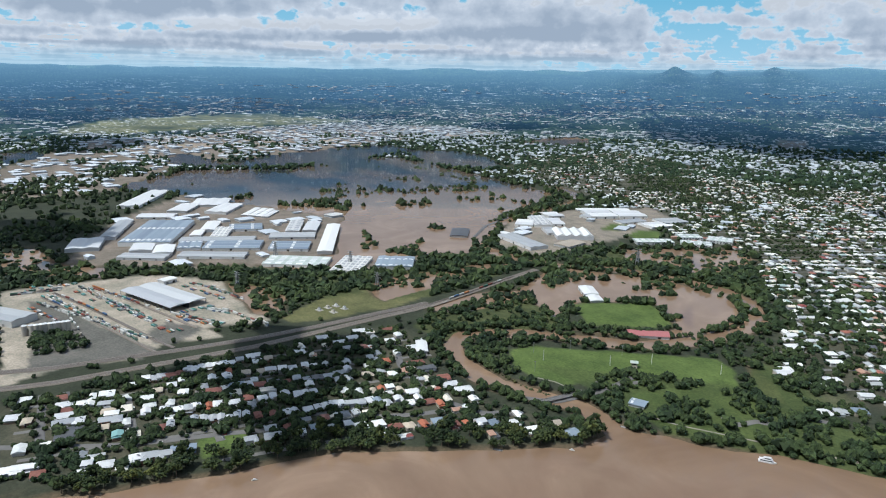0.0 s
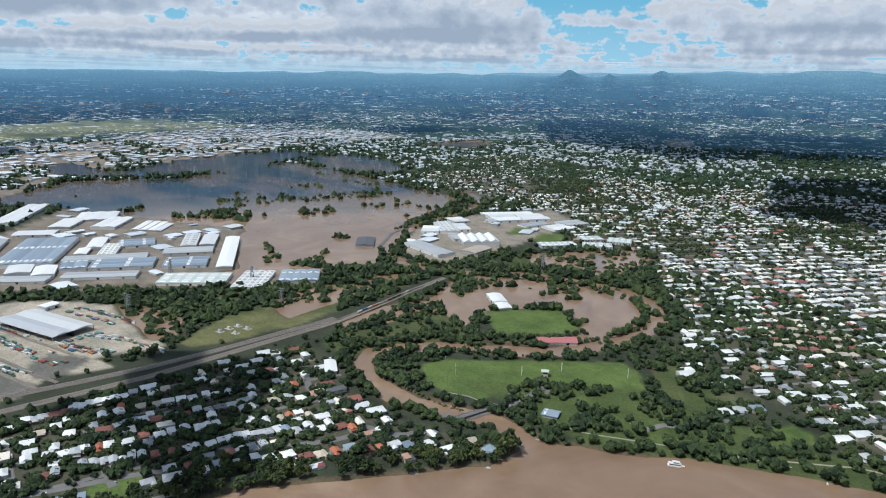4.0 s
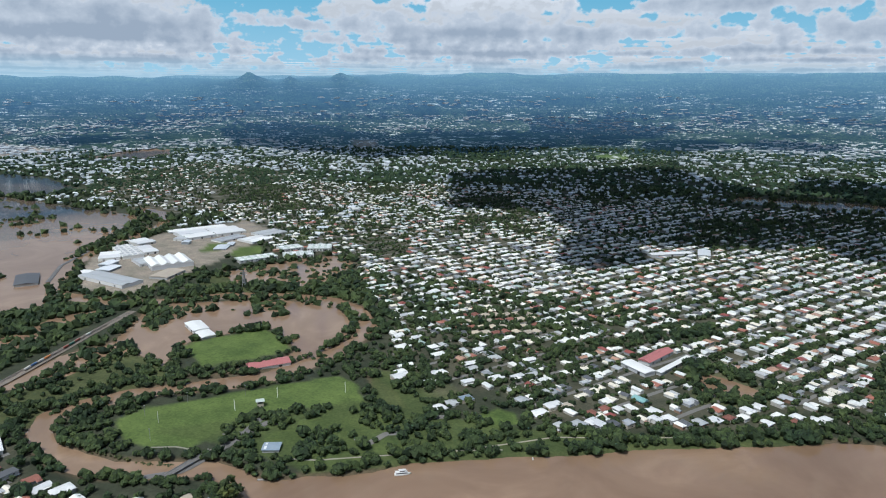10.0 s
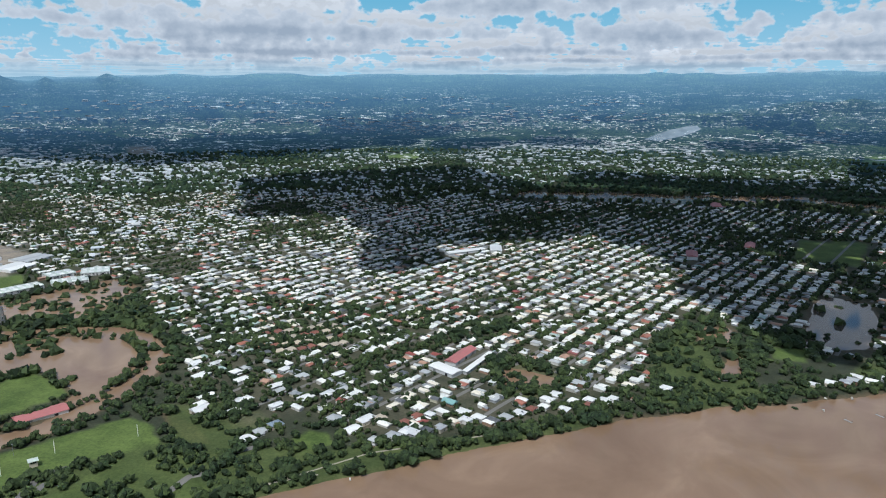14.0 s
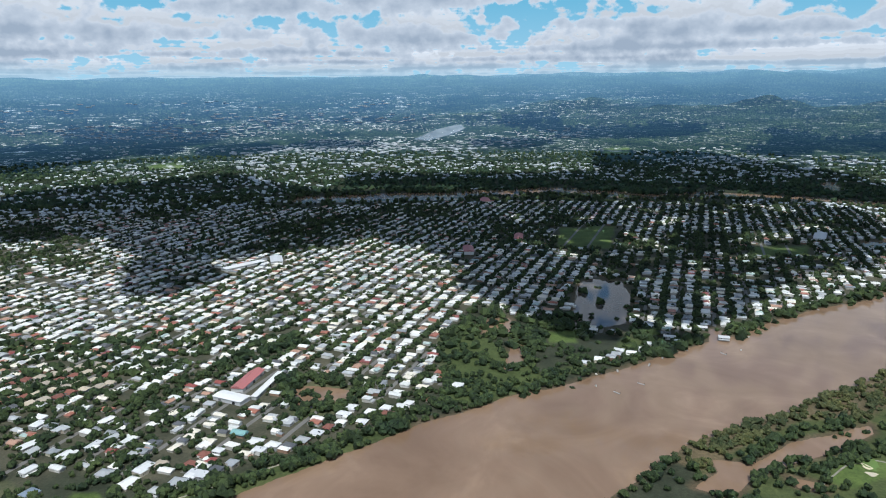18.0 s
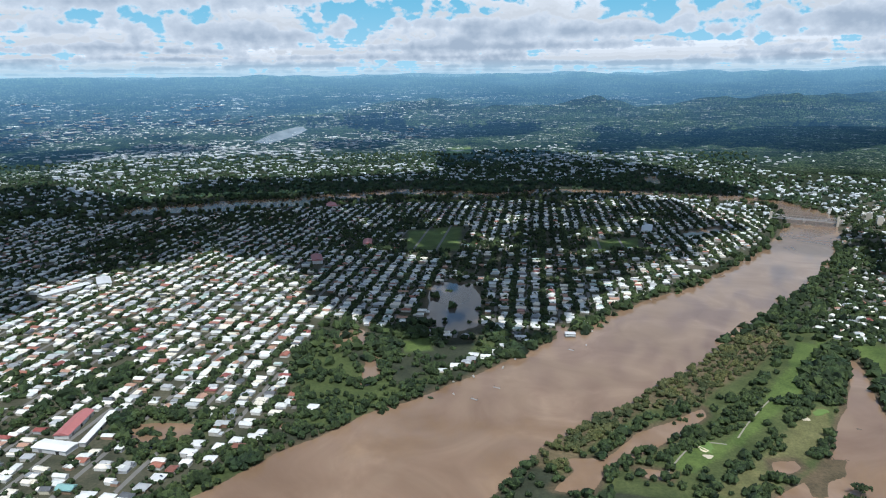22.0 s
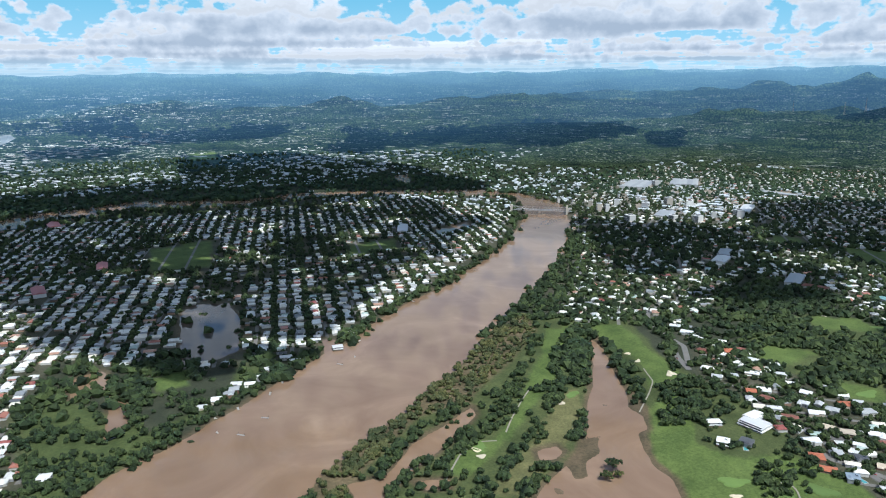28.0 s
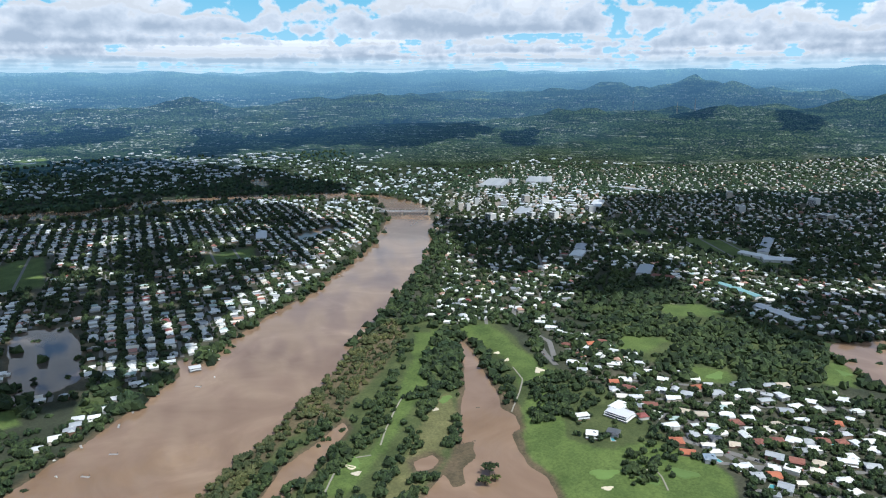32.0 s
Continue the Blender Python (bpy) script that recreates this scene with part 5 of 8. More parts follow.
def vapour_material():
    """Cloud, tinted pale blue to cool its shade; much of the sunlight comes out again below."""
    m, n, l, b = material("cloud_vapour")
    thin = put(n, l, "ShaderNodeTexNoise", [("Vector", place_of(n))], Scale=0.01, Detail=4.0)
    tone = ramped(n, l, thin.outputs[0], [(0.3, (0.74, 0.84, 0.95)), (0.7, (0.82, 0.90, 0.98))])
    white = put(n, l, "ShaderNodeBsdfDiffuse", [("Color", tone)])
    inside = put(n, l, "ShaderNodeBsdfTranslucent", [("Color", tone)])
    both = put(n, l, "ShaderNodeMixShader", [(1, white.outputs[0]), (2, inside.outputs[0])])
    both.inputs[0].default_value = 0.6
    l.new(both.outputs[0], n["Material Output"].inputs[0])
    return m


M_CLOUD = vapour_material()


def lump(seed):
    bm = bmesh.new()
    bmesh.ops.create_icosphere(bm, subdivisions=1, radius=1)
    v = np.array([p.co[:] for p in bm.verts]) * (1 + 0.35 * (np.random.default_rng(seed).random((len(bm.verts), 1)) - 0.5))
    f = np.array([[q.index for q in p.verts] for p in bm.faces])
    bm.free()
    return v, f


CLOUD_BASE = 1500.0


def cloud(name, ring):
    p = np.array(ring, float)
    gx, gy, gz, gs = drawn_in(p[:, 0], p[:, 1], np.full(len(p), 5.0))
    q = np.stack([gx, gy], -1)
    far_off = np.hypot(p[:, 0] - MID[0], p[:, 1] - MID[1]).min() > 4800
    size = 20.0 if far_off else 42.0
    u, v = np.meshgrid(np.arange(q[:, 0].min() - size, q[:, 0].max() + size, size), np.arange(q[:, 1].min() - size, q[:, 1].max() + size, size))
    u, v = u.ravel() + RNG.uniform(-18, 18, u.size), v.ravel() + RNG.uniform(-18, 18, u.size)
    far_r = np.hypot(u - MID[0], v - MID[1])
    d = inside_by(u, v, q) + (rough(u, v, 130, 77, 3) - 0.5) * (170 * step(-far_r, -3900, -2800) + (70 if far_off else 14))
    k = (d > 0) & (RNG.random(len(d)) < 0.25 + np.clip(d, 0, 70) / 70)
    # the big cloud is torn open on its eastern side
    k &= (name != "main") | (u < 420) | (RNG.random(len(u)) < 0.54)
    u, v, d = u[k], v[k], d[k]
    if not len(u):
        return
    # height of the land below, for the slant of the sunlight
    r = np.hypot(u - MID[0], v - MID[1])
    true_r = np.where(r < NEAR, r, NEAR - ROOM * np.log(np.maximum(1 - (r - NEAR) / ROOM, 0.01)))
    ground_z = np.where(r < NEAR, 0, 460 * (1 - r / true_r))
    up = CLOUD_BASE + RNG.uniform(0, 60, len(u)) + np.clip(d, 0, 200) * 0.5
    run = (up - ground_z) / SUN_DIR.z
    cx, cy = u + SUN_DIR.x * run, v + SUN_DIR.y * run
    fat = (22 + np.clip(d, 0, 30) * 0.9) * (0.5 if far_off else 1.0)
    vs, fs = strewn(*lump(len(u)), cx, cy, up, RNG.uniform(0, 6, len(u)), fat, fat, fat * 0.6)
    return tagged(new("cloud", mesh_of("cloud", vs, fs, [M_CLOUD], smooth=True)), "white cumulus cloud drifting over the suburbs", "cloud", kind="stuff")


for shade_name, shade_ring in SHADES:
    cloud(shade_name, shade_ring)
# small clouds over the far plain
FAR_CLOUDS = [(b, r, 3.6) for b, r in zip(np.random.default_rng(19).uniform(-85, 22, 34), np.random.default_rng(20).uniform(5200, 15000, 34))]
FAR_CLOUDS += [(57, 5500, 1.6), (69, 6000, 1.5), (76, 5700, 2.0), (40, 6400, 2.4), (33, 5600, 2.6)]
for far_b, far_r, far_wide in FAR_CLOUDS:
    turns = np.radians(np.arange(0, 360, 30))
    fb_, fr_ = np.radians(far_b + far_wide * np.cos(turns)), far_r * (1 + 0.10 * np.sin(turns))
    cloud("plain", np.stack([MID[0] + fr_ * np.sin(fb_), MID[1] + fr_ * np.cos(fb_)], -1))


# ---- houses and trees by the thousand ----
def in_any(x, y, rings, margin=0.0):
    k = np.zeros(x.shape, bool)
    for ring in rings:
        k |= windowed(inside_by, x, y, ring, abs(margin) + 5, -1e3) > margin
    return k


OPEN = [ring for kind, name, ring in COVER if kind in ("lawn", "yard") and not name.startswith("mall")]
TOWNS = [ring for _, _, ring in DISTRICT]


def lots(name, turn_deg, ring):
    """House places along the streets of one district: x, y, turn, and which way the back yard lies."""
    block, lot = {"ridge": (62.0, 17.0), "golfside": (58.0, 19.0), "mallside": (72.0, 19.0), "graceville_west": (80.0, 18.0)}.get(name, (69.0, 13.4))
    a = np.radians(turn_deg)
    along, across = np.array([np.sin(a), np.cos(a)]), np.array([np.cos(a), -np.sin(a)])
    p = np.array(ring, float)
    u, v = p @ along, p @ across
    out, streets = [], []
    wave = 0.0 if name in ("peninsula", "yeronga") else 16.0
    for k, v0 in enumerate(np.arange(v.min(), v.max(), block)):
        us = np.arange(u.min(), u.max(), 14.0)
        streets.append(us[:, None] * along + (v0 + wave * np.sin(us / 140))[:, None] * across)
        for side, back in ((0.25, 1), (0.75, -1)):
            us = np.arange(u.min(), u.max(), lot)
            us = us + RNG.uniform(-2.2, 2.2, len(us)) * (1 if wave == 0 else 4)
            us = us[np.mod(us + 31 * k, 190) > 16]
            vs = v0 + side * block + RNG.uniform(-4, 4, len(us)) * (1 if wave == 0 else 3.4) + wave * np.sin(us / 140)
            xy = us[:, None] * along + vs[:, None] * across
            spin = np.full(len(us), -a) + RNG.normal(0, 0.05 if wave == 0 else 0.3, len(us)) + ((RNG.random(len(us)) < 0.42) if wave else (RNG.random(len(us)) > 0.28)) * math.pi / 2
            out.append(np.c_[xy, spin, np.outer(np.ones(len(us)), across * back)])
    h = np.concatenate(out)
    h = h[RNG.random(len(h)) < (0.85 if wave == 0 else 0.70)]
    k = (windowed(inside_by, h[:, 0], h[:, 1], ring, 5, -1) > 4) & (wetness(h[:, 0], h[:, 1]) < -12) & ~in_any(h[:, 0], h[:, 1], OPEN, -8)
    return h[k], streets, ring


HOUSES, ROADS = [], []
for d_name, d_turn, d_ring in DISTRICT:
    h_rows, h_streets, h_ring = lots(d_name, d_turn, d_ring)
    HOUSES.append(h_rows)
    ROADS += [(s, h_ring) for s in h_streets]
HOUSES = np.concatenate(HOUSES)

HIP = np.array([(-.5, -.5, 0), (.5, -.5, 0), (.5, .5, 0), (-.5, .5, 0), (-.5, -.5, .66), (.5, -.5, .66), (.5, .5, .66), (-.5, .5, .66)])
BOX_F = [(0, 1, 5, 4), (1, 2, 6, 5), (2, 3, 7, 6), (3, 0, 4, 7)]
WALL_T = [t for a, b, c, d in BOX_F for t in ((a, b, c), (a, c, d))]
# hipped, gabled and flat roofs, ridge along y
ROOFS = [
    (np.array([(-.56, -.55, .62), (.56, -.55, .62), (.56, .55, .62), (-.56, .55, .62), (0, -.2, 1.0), (0, .2, 1.0)]), [(0, 1, 4), (1, 2, 5), (1, 5, 4), (2, 3, 5), (3, 0, 4), (3, 4, 5)]),
    (np.array([(-.56, -.55, .62), (.56, -.55, .62), (.56, .55, .62), (-.56, .55, .62), (0, -.55, .95), (0, .55, .95)]), [(0, 1, 4), (1, 2, 5), (1, 5, 4), (2, 3, 5), (3, 0, 4), (3, 4, 5)]),
    (np.array([(-.54, -.53, .68), (.54, -.53, .68), (.54, .53, .72), (-.54, .53, .72), (-.54, -.53, .76), (.54, -.53, .76), (.54, .53, .80), (-.54, .53, .80)]), [(0, 1, 5), (0, 5, 4), (1, 2, 6), (1, 6, 5), (2, 3, 7), (2, 7, 6), (3, 0, 4), (3, 4, 7), (4, 5, 6), (4, 6, 7), (2, 1, 0), (3, 2, 0)]),
]


def house_stuff(name, h, label, grow=1.0, roof_m=None):
    vs, fs, ms, base = [], [], [], 0
    style = RNG.choice(3, len(h), p=[0.5, 0.34, 0.16])
    for n, (rv0, rf0) in enumerate(ROOFS):
        a = h[style == n]
        # a third of the houses have a lower wing at the back or side
        wing = a[RNG.random(len(a)) < 0.62].copy()
        wing[:, 0] += RNG.uniform(-7, 7, len(wing))
        wing[:, 1] += RNG.uniform(-7, 7, len(wing))
        for rows, shrink in ((a, 1.0), (wing, 0.66)):
            if not len(rows):
                continue
            z = height(rows[:, 0], rows[:, 1]) - 0.2
            px, py, pz, s = drawn_in(rows[:, 0], rows[:, 1], z)
            k = len(rows)
            grow_ = grow * (1 + 0.14 * step(np.hypot(rows[:, 0] - MID[0], rows[:, 1] - MID[1]), 1150, 1500) - 0.26 * step(rows[:, 0], 1150, 1400)) if grow <= 1 else grow
            w, d, t = RNG.uniform(8.0, 13.5, k) * grow_ * shrink, RNG.uniform(11, 18.5, k) * grow_ * shrink, RNG.uniform(5.0, 8.4, k) * (0.8 if shrink < 1 else 1)
            wv, wf = strewn(HIP, WALL_T, px, py, pz, rows[:, 2], w, d, t, s)
            rv, rf = strewn(rv0, rf0, px, py, pz, rows[:, 2], w, d, t, s)
            vs += [wv, rv]
            fs += [wf + base, rf + base + len(wv)]
            ms += [np.zeros(len(wf)), np.ones(len(rf))]
            base += len(wv) + len(rv)
    me = mesh_of(name, np.concatenate(vs), np.concatenate(fs), [M_WALL_FAR if roof_m else M_WALL, roof_m or M_ROOF], np.concatenate(ms))
    return tagged(new(name, me), label, "houses", kind="stuff")


def clump(seed, k, spread, flat):
    """A crown of k jagged clumps in a loose heap, unit size."""
    g = np.random.default_rng(seed)
    octa = np.array([(1, 0, 0), (-1, 0, 0), (0, 1, 0), (0, -1, 0), (0, 0, 1), (0, 0, -1)], float)
    of = np.array([(0, 2, 4), (2, 1, 4), (1, 3, 4), (3, 0, 4), (2, 0, 5), (1, 2, 5), (3, 1, 5), (0, 3, 5)])
    vs, fs = [], []
    for n in range(k):
        d = g.normal(0, 1, 3)
        d = d / np.linalg.norm(d) * spread * g.uniform(0.3, 1) ** 0.5
        d[2] = abs(d[2]) * flat + 0.30
        size = g.uniform(0.62, 1.05) / k**0.5
        turn = Euler(g.uniform(0, 3, 3)).to_matrix()
        v = (octa * g.uniform(0.7, 1.3, (6, 1))) @ np.array(turn).T * size + d
        vs.append(v), fs.append(of + 6 * n)
    return np.concatenate(vs), np.concatenate(fs)


def tree_stuff(name, x, y, h, kinds, label, mat=None):
    z = height(x, y) - 0.3
    px, py, pz, s = drawn_in(x, y, z)
    vs, fs, base = [], [], 0
    pick = RNG.integers(0, len(kinds), len(x))
    for n, (v, f) in enumerate(kinds):
        k = pick == n
        w = h[k] * RNG.uniform(0.75, 1.15, k.sum())
        a, b = strewn(v, f, px[k], py[k], pz[k], RNG.uniform(0, 6.28, k.sum()), w, w, h[k], s[k])
        vs.append(a), fs.append(b + base)
        base += len(a)
    me = mesh_of(name, np.concatenate(vs), np.concatenate(fs), [mat or M_LEAF])
    return tagged(new(name, me), label, "trees", kind="stuff")


def garden_trees():
    """Three or so trees to a lot, most of them at the back fence."""
    out = []
    for near, far, share in ((11, 20, 0.95), (11, 20, 0.9), (9, 18, 0.7), (-17, -10, 0.75), (-4, 7, 0.6)):
        k = RNG.random(len(GARDENS)) < share
        h = GARDENS[k]
        back = RNG.uniform(near, far, len(h))
        side = RNG.uniform(5, 9, len(h)) * RNG.choice([-1, 1], len(h))
        out.append(np.c_[h[:, 0] + h[:, 3] * back - h[:, 4] * side, h[:, 1] + h[:, 4] * back + h[:, 3] * side])
    p = np.concatenate(out)
    return p[(wetness(p[:, 0], p[:, 1]) < -3) & ~in_any(p[:, 0], p[:, 1], OPEN, -3)]


# ---- single houses, with their parts ----
TAKEN = []


def solid(name, verts, faces, mat):
    me = bpy.data.meshes.new(name)
    me.from_pydata([tuple(v) for v in verts], [], faces)
    me.materials.append(mat)
    me.update()
    return me


def box(name, x0, x1, y0, y1, z0, z1, mat):
    v = [(x, y, z) for z in (z0, z1) for x, y in ((x0, y0), (x1, y0), (x1, y1), (x0, y1))]
    return solid(name, v, [(3, 2, 1, 0), (4, 5, 6, 7), (0, 1, 5, 4), (1, 2, 6, 5), (2, 3, 7, 6), (3, 0, 4, 7)], mat)


def pitched(name, x0, x1, y0, y1, z, rise, hip, mat, over=0.6, thick=0.25):
    """A roof with its ridge along y; hip: how far the ridge ends stand in."""
    x0, x1, y0, y1 = x0 - over, x1 + over, y0 - over, y1 + over
    m, h = (x0 + x1) / 2, min(hip, (y1 - y0) / 2 - 0.2)
    v = [(x0, y0, z), (x1, y0, z), (x1, y1, z), (x0, y1, z), (x0, y0, z + thick), (x1, y0, z + thick), (x1, y1, z + thick), (x0, y1, z + thick), (m, y0 + h, z + thick + rise), (m, y1 - h, z + thick + rise)]
    return solid(name, v, [(3, 2, 1, 0), (0, 1, 5, 4), (1, 2, 6, 5), (2, 3, 7, 6), (3, 0, 4, 7), (4, 5, 8), (5, 6, 9, 8), (6, 7, 9), (7, 4, 8, 9)], mat)


def paint(name, c, r=0.55, metal=0.0, vary=0.18, scale=0.4):
    return plain(name, c, r, metal, vary, scale)


ROOF_M = {
    "w": paint("white_metal_roof", (0.74, 0.75, 0.75), 0.45), "g": paint("grey_metal_roof", (0.40, 0.42, 0.44), 0.45), "d": paint("charcoal_metal_roof", (0.09, 0.095, 0.105), 0.5),
    "r": paint("brown_red_tile_roof", (0.25, 0.10, 0.075), 0.8, vary=0.35), "o": paint("orange_tile_roof", (0.42, 0.14, 0.075), 0.8, vary=0.3), "c": paint("cream_tile_roof", (0.52, 0.45, 0.36), 0.8, vary=0.3),
    "b": paint("blue_grey_metal_roof", (0.24, 0.30, 0.37), 0.45), "t": paint("teal_metal_roof", (0.22, 0.40, 0.40), 0.5), "n": paint("pale_green_metal_roof", (0.50, 0.57, 0.53), 0.5),
    "k": paint("white_ribbed_roof", (0.74, 0.74, 0.72), 0.5), "f": paint("freight_shed_roof", (0.52, 0.54, 0.56), 0.45), "R": paint("faded_red_metal_roof", (0.46, 0.17, 0.165), 0.6), "m": paint("flat_white_roof", (0.74, 0.75, 0.76), 0.6),
}
ROOF_WORDS = {"w": "white metal", "g": "grey metal", "d": "charcoal flat", "r": "brown-red tiled", "o": "orange tiled", "c": "cream tiled", "b": "blue-grey metal", "t": "teal metal"}
WALL_M = [paint("white_weatherboard", (0.66, 0.66, 0.64), 0.7), paint("cream_render", (0.52, 0.47, 0.39), 0.8), paint("grey_weatherboard", (0.34, 0.35, 0.36), 0.7), paint("brown_brick_wall", (0.22, 0.13, 0.09), 0.85, vary=0.3)]
M_GLASS = paint("dark_window_glass", (0.03, 0.04, 0.05), 0.12)
M_DOOR = paint("painted_door", (0.12, 0.09, 0.07), 0.5)
M_SOLAR = paint("solar_panel_glass", (0.03, 0.04, 0.07), 0.2)
M_DECK = paint("timber_deck", (0.22, 0.16, 0.11), 0.8)


def single_house(x, y, w, colour, k):
    g = random.Random(k * 7 + 3)
    near = min(DISTRICT, key=lambda d: -float(inside_by(np.array([float(x)]), np.array([float(y)]), d[2])[0]))
    turn = -near[1] + g.uniform(-6, 6) + (g.uniform(-30, 30) if near[0] == "golfside" else 0)
    z = float(height(np.array([float(x)]), np.array([float(y)]))[0])
    z = max(z, 0.6)
    depth = g.uniform(11, 15)
    storeys = 2 if (colour in "wdbg" and g.random() < 0.55) else 1
    rise_under = g.choice((0.5, 0.5, 2.2)) if storeys == 1 else 0.4
    top = rise_under + 2.9 * storeys
    # the wide side faces the river: across the line of sight
    look_turn = math.degrees(math.atan2(MID[1] - y, MID[0] - x))
    if abs(math.cos(radians(look_turn - turn))) > 0.75:
        turn += 90
    house = tagged(new("house"), f"{ROOF_WORDS[colour]} roofed {'two-storey ' if storeys == 2 else ''}house in a leafy garden", "house", "houses on the river bank")
    house.matrix_basis = pose(x, y, z - 0.3, 0, 0, turn)
    wall_m = g.choice(WALL_M) if colour in "rocg" else g.choice(WALL_M[:3])
    a, b = w / 2 - 0.5, depth / 2
    roof_m = ROOF_M[colour]
    part("wall", box("wall", -a, a, -b, b, 0, top, wall_m), house)
    along_x = w > depth
    if colour == "d" or (colour in "wb" and g.random() < 0.18):
        roof, roof_at = part("roof", pitched("roof", -a, a, -b, b, top, 0.35, 0.1, roof_m, 0.7, 0.35), house), Matrix()
    elif along_x:
        me = pitched("roof", -b, b, -a, a, top, g.uniform(1.9, 2.7), g.choice((0.05, b * 0.8, b)), roof_m)
        roof_at = pose(0, 0, 0, 0, 0, 90)
        roof = part("roof", me, house, at=roof_at)
    else:
        roof, roof_at = part("roof", pitched("roof", -a, a, -b, b, top, g.uniform(1.9, 2.7), g.choice((0.05, a * 0.8, a)), roof_m), house), Matrix()
    if g.random() < 0.55:
        s = g.choice((-1, 1))
        wx, wy = a * g.uniform(0.35, 0.6), b + g.uniform(2.5, 4.5)
        ox = s * (a - wx)
        part("wing_wall", box("wing_wall", ox - wx, ox + wx, -wy, 0.0, 0, top - 0.5, wall_m), house)
        part("wing_roof", pitched("wing_roof", ox - wx, ox + wx, -wy, 0.5, top - 0.5, 1.6, wx * 0.7, roof_m, 0.5), house)
    else:
        deck = part("veranda", box("veranda", -a, a, -b - 2.6, -b - 0.02, 0, 0.35 + rise_under * 0.8, M_DECK), house, "timber veranda deck")
        part("veranda_roof", pitched("veranda_roof", -a, a, -b - 2.6, -b, rise_under + 2.5, 0.3, 0.05, roof_m, 0.2, 0.12), deck)
    for s in range(storeys):
        for q in (-0.55, 0.0, 0.55):
            zz = rise_under + 0.9 + 2.9 * s
            for side in (-1, 1):
                if g.random() < 0.42:
                    yy = side * (b + 0.04)
                    part("window", box("window", q * a - 0.95, q * a + 0.95, yy - 0.05, yy + 0.05, zz, zz + 1.4, M_GLASS), house)
    for side in (-1, 1):
        xx = side * (a + 0.04)
        part("window", box("window", xx - 0.05, xx + 0.05, -1.2, 1.2, rise_under + 0.9, rise_under + 2.3, M_GLASS), house)
    part("door", box("door", -0.5, 0.5, b + 0.01, b + 0.09, rise_under, rise_under + 2.05, M_DOOR), house)
    if colour in "wdbg" and g.random() < 0.4:
        me = box("solar_panel", -1.9, 1.9, -1.1, 1.1, 0, 0.08, M_SOLAR)
        part("solar_panel", me, roof, at=roof_at.inverted() @ pose(a * 0.45, 0, top + 1.6 if colour != "d" else top + 0.75, 0, 22 if colour != "d" else 3, 0))
    TAKEN.append((x, y, 9 + w / 4))


n_house = 0
for h_colour, h_list in HOUSE_ROWS:
    for hx, hy, hw in h_list:
        n_house += 1
        single_house(hx, hy, hw * (1.07 if hx < 780 else 0.9), h_colour, n_house)


# ---- sheds, halls and other large buildings ----
M_CLAD = [paint("pale_metal_cladding", (0.55, 0.56, 0.56), 0.6), paint("cream_cladding", (0.50, 0.46, 0.40), 0.7), paint("white_wall_panels", (0.68, 0.68, 0.67), 0.7)]
M_STRIP = paint("milky_skylight", (0.78, 0.80, 0.80), 0.3)
# near-black paint for the shade inside open doorways and sheds
M_DARK = paint("opening_shade", (0.02, 0.02, 0.022), 0.9)
M_STEEL = paint("grey_steel", (0.30, 0.31, 0.32), 0.5, 0.4)
SHED_WORDS = {"w": "white metal roofed", "g": "grey metal roofed", "b": "blue-grey roofed", "k": "white ribbed-roof", "n": "pale green roofed", "d": "dark roofed half-drowned", "f": "wide open-sided grey roofed", "c": "cream metal roofed", "o": "long orange tiled", "R": "red metal roofed", "m": "flat-roofed white", "t": "teal roofed", "r": "brown-red roofed"}


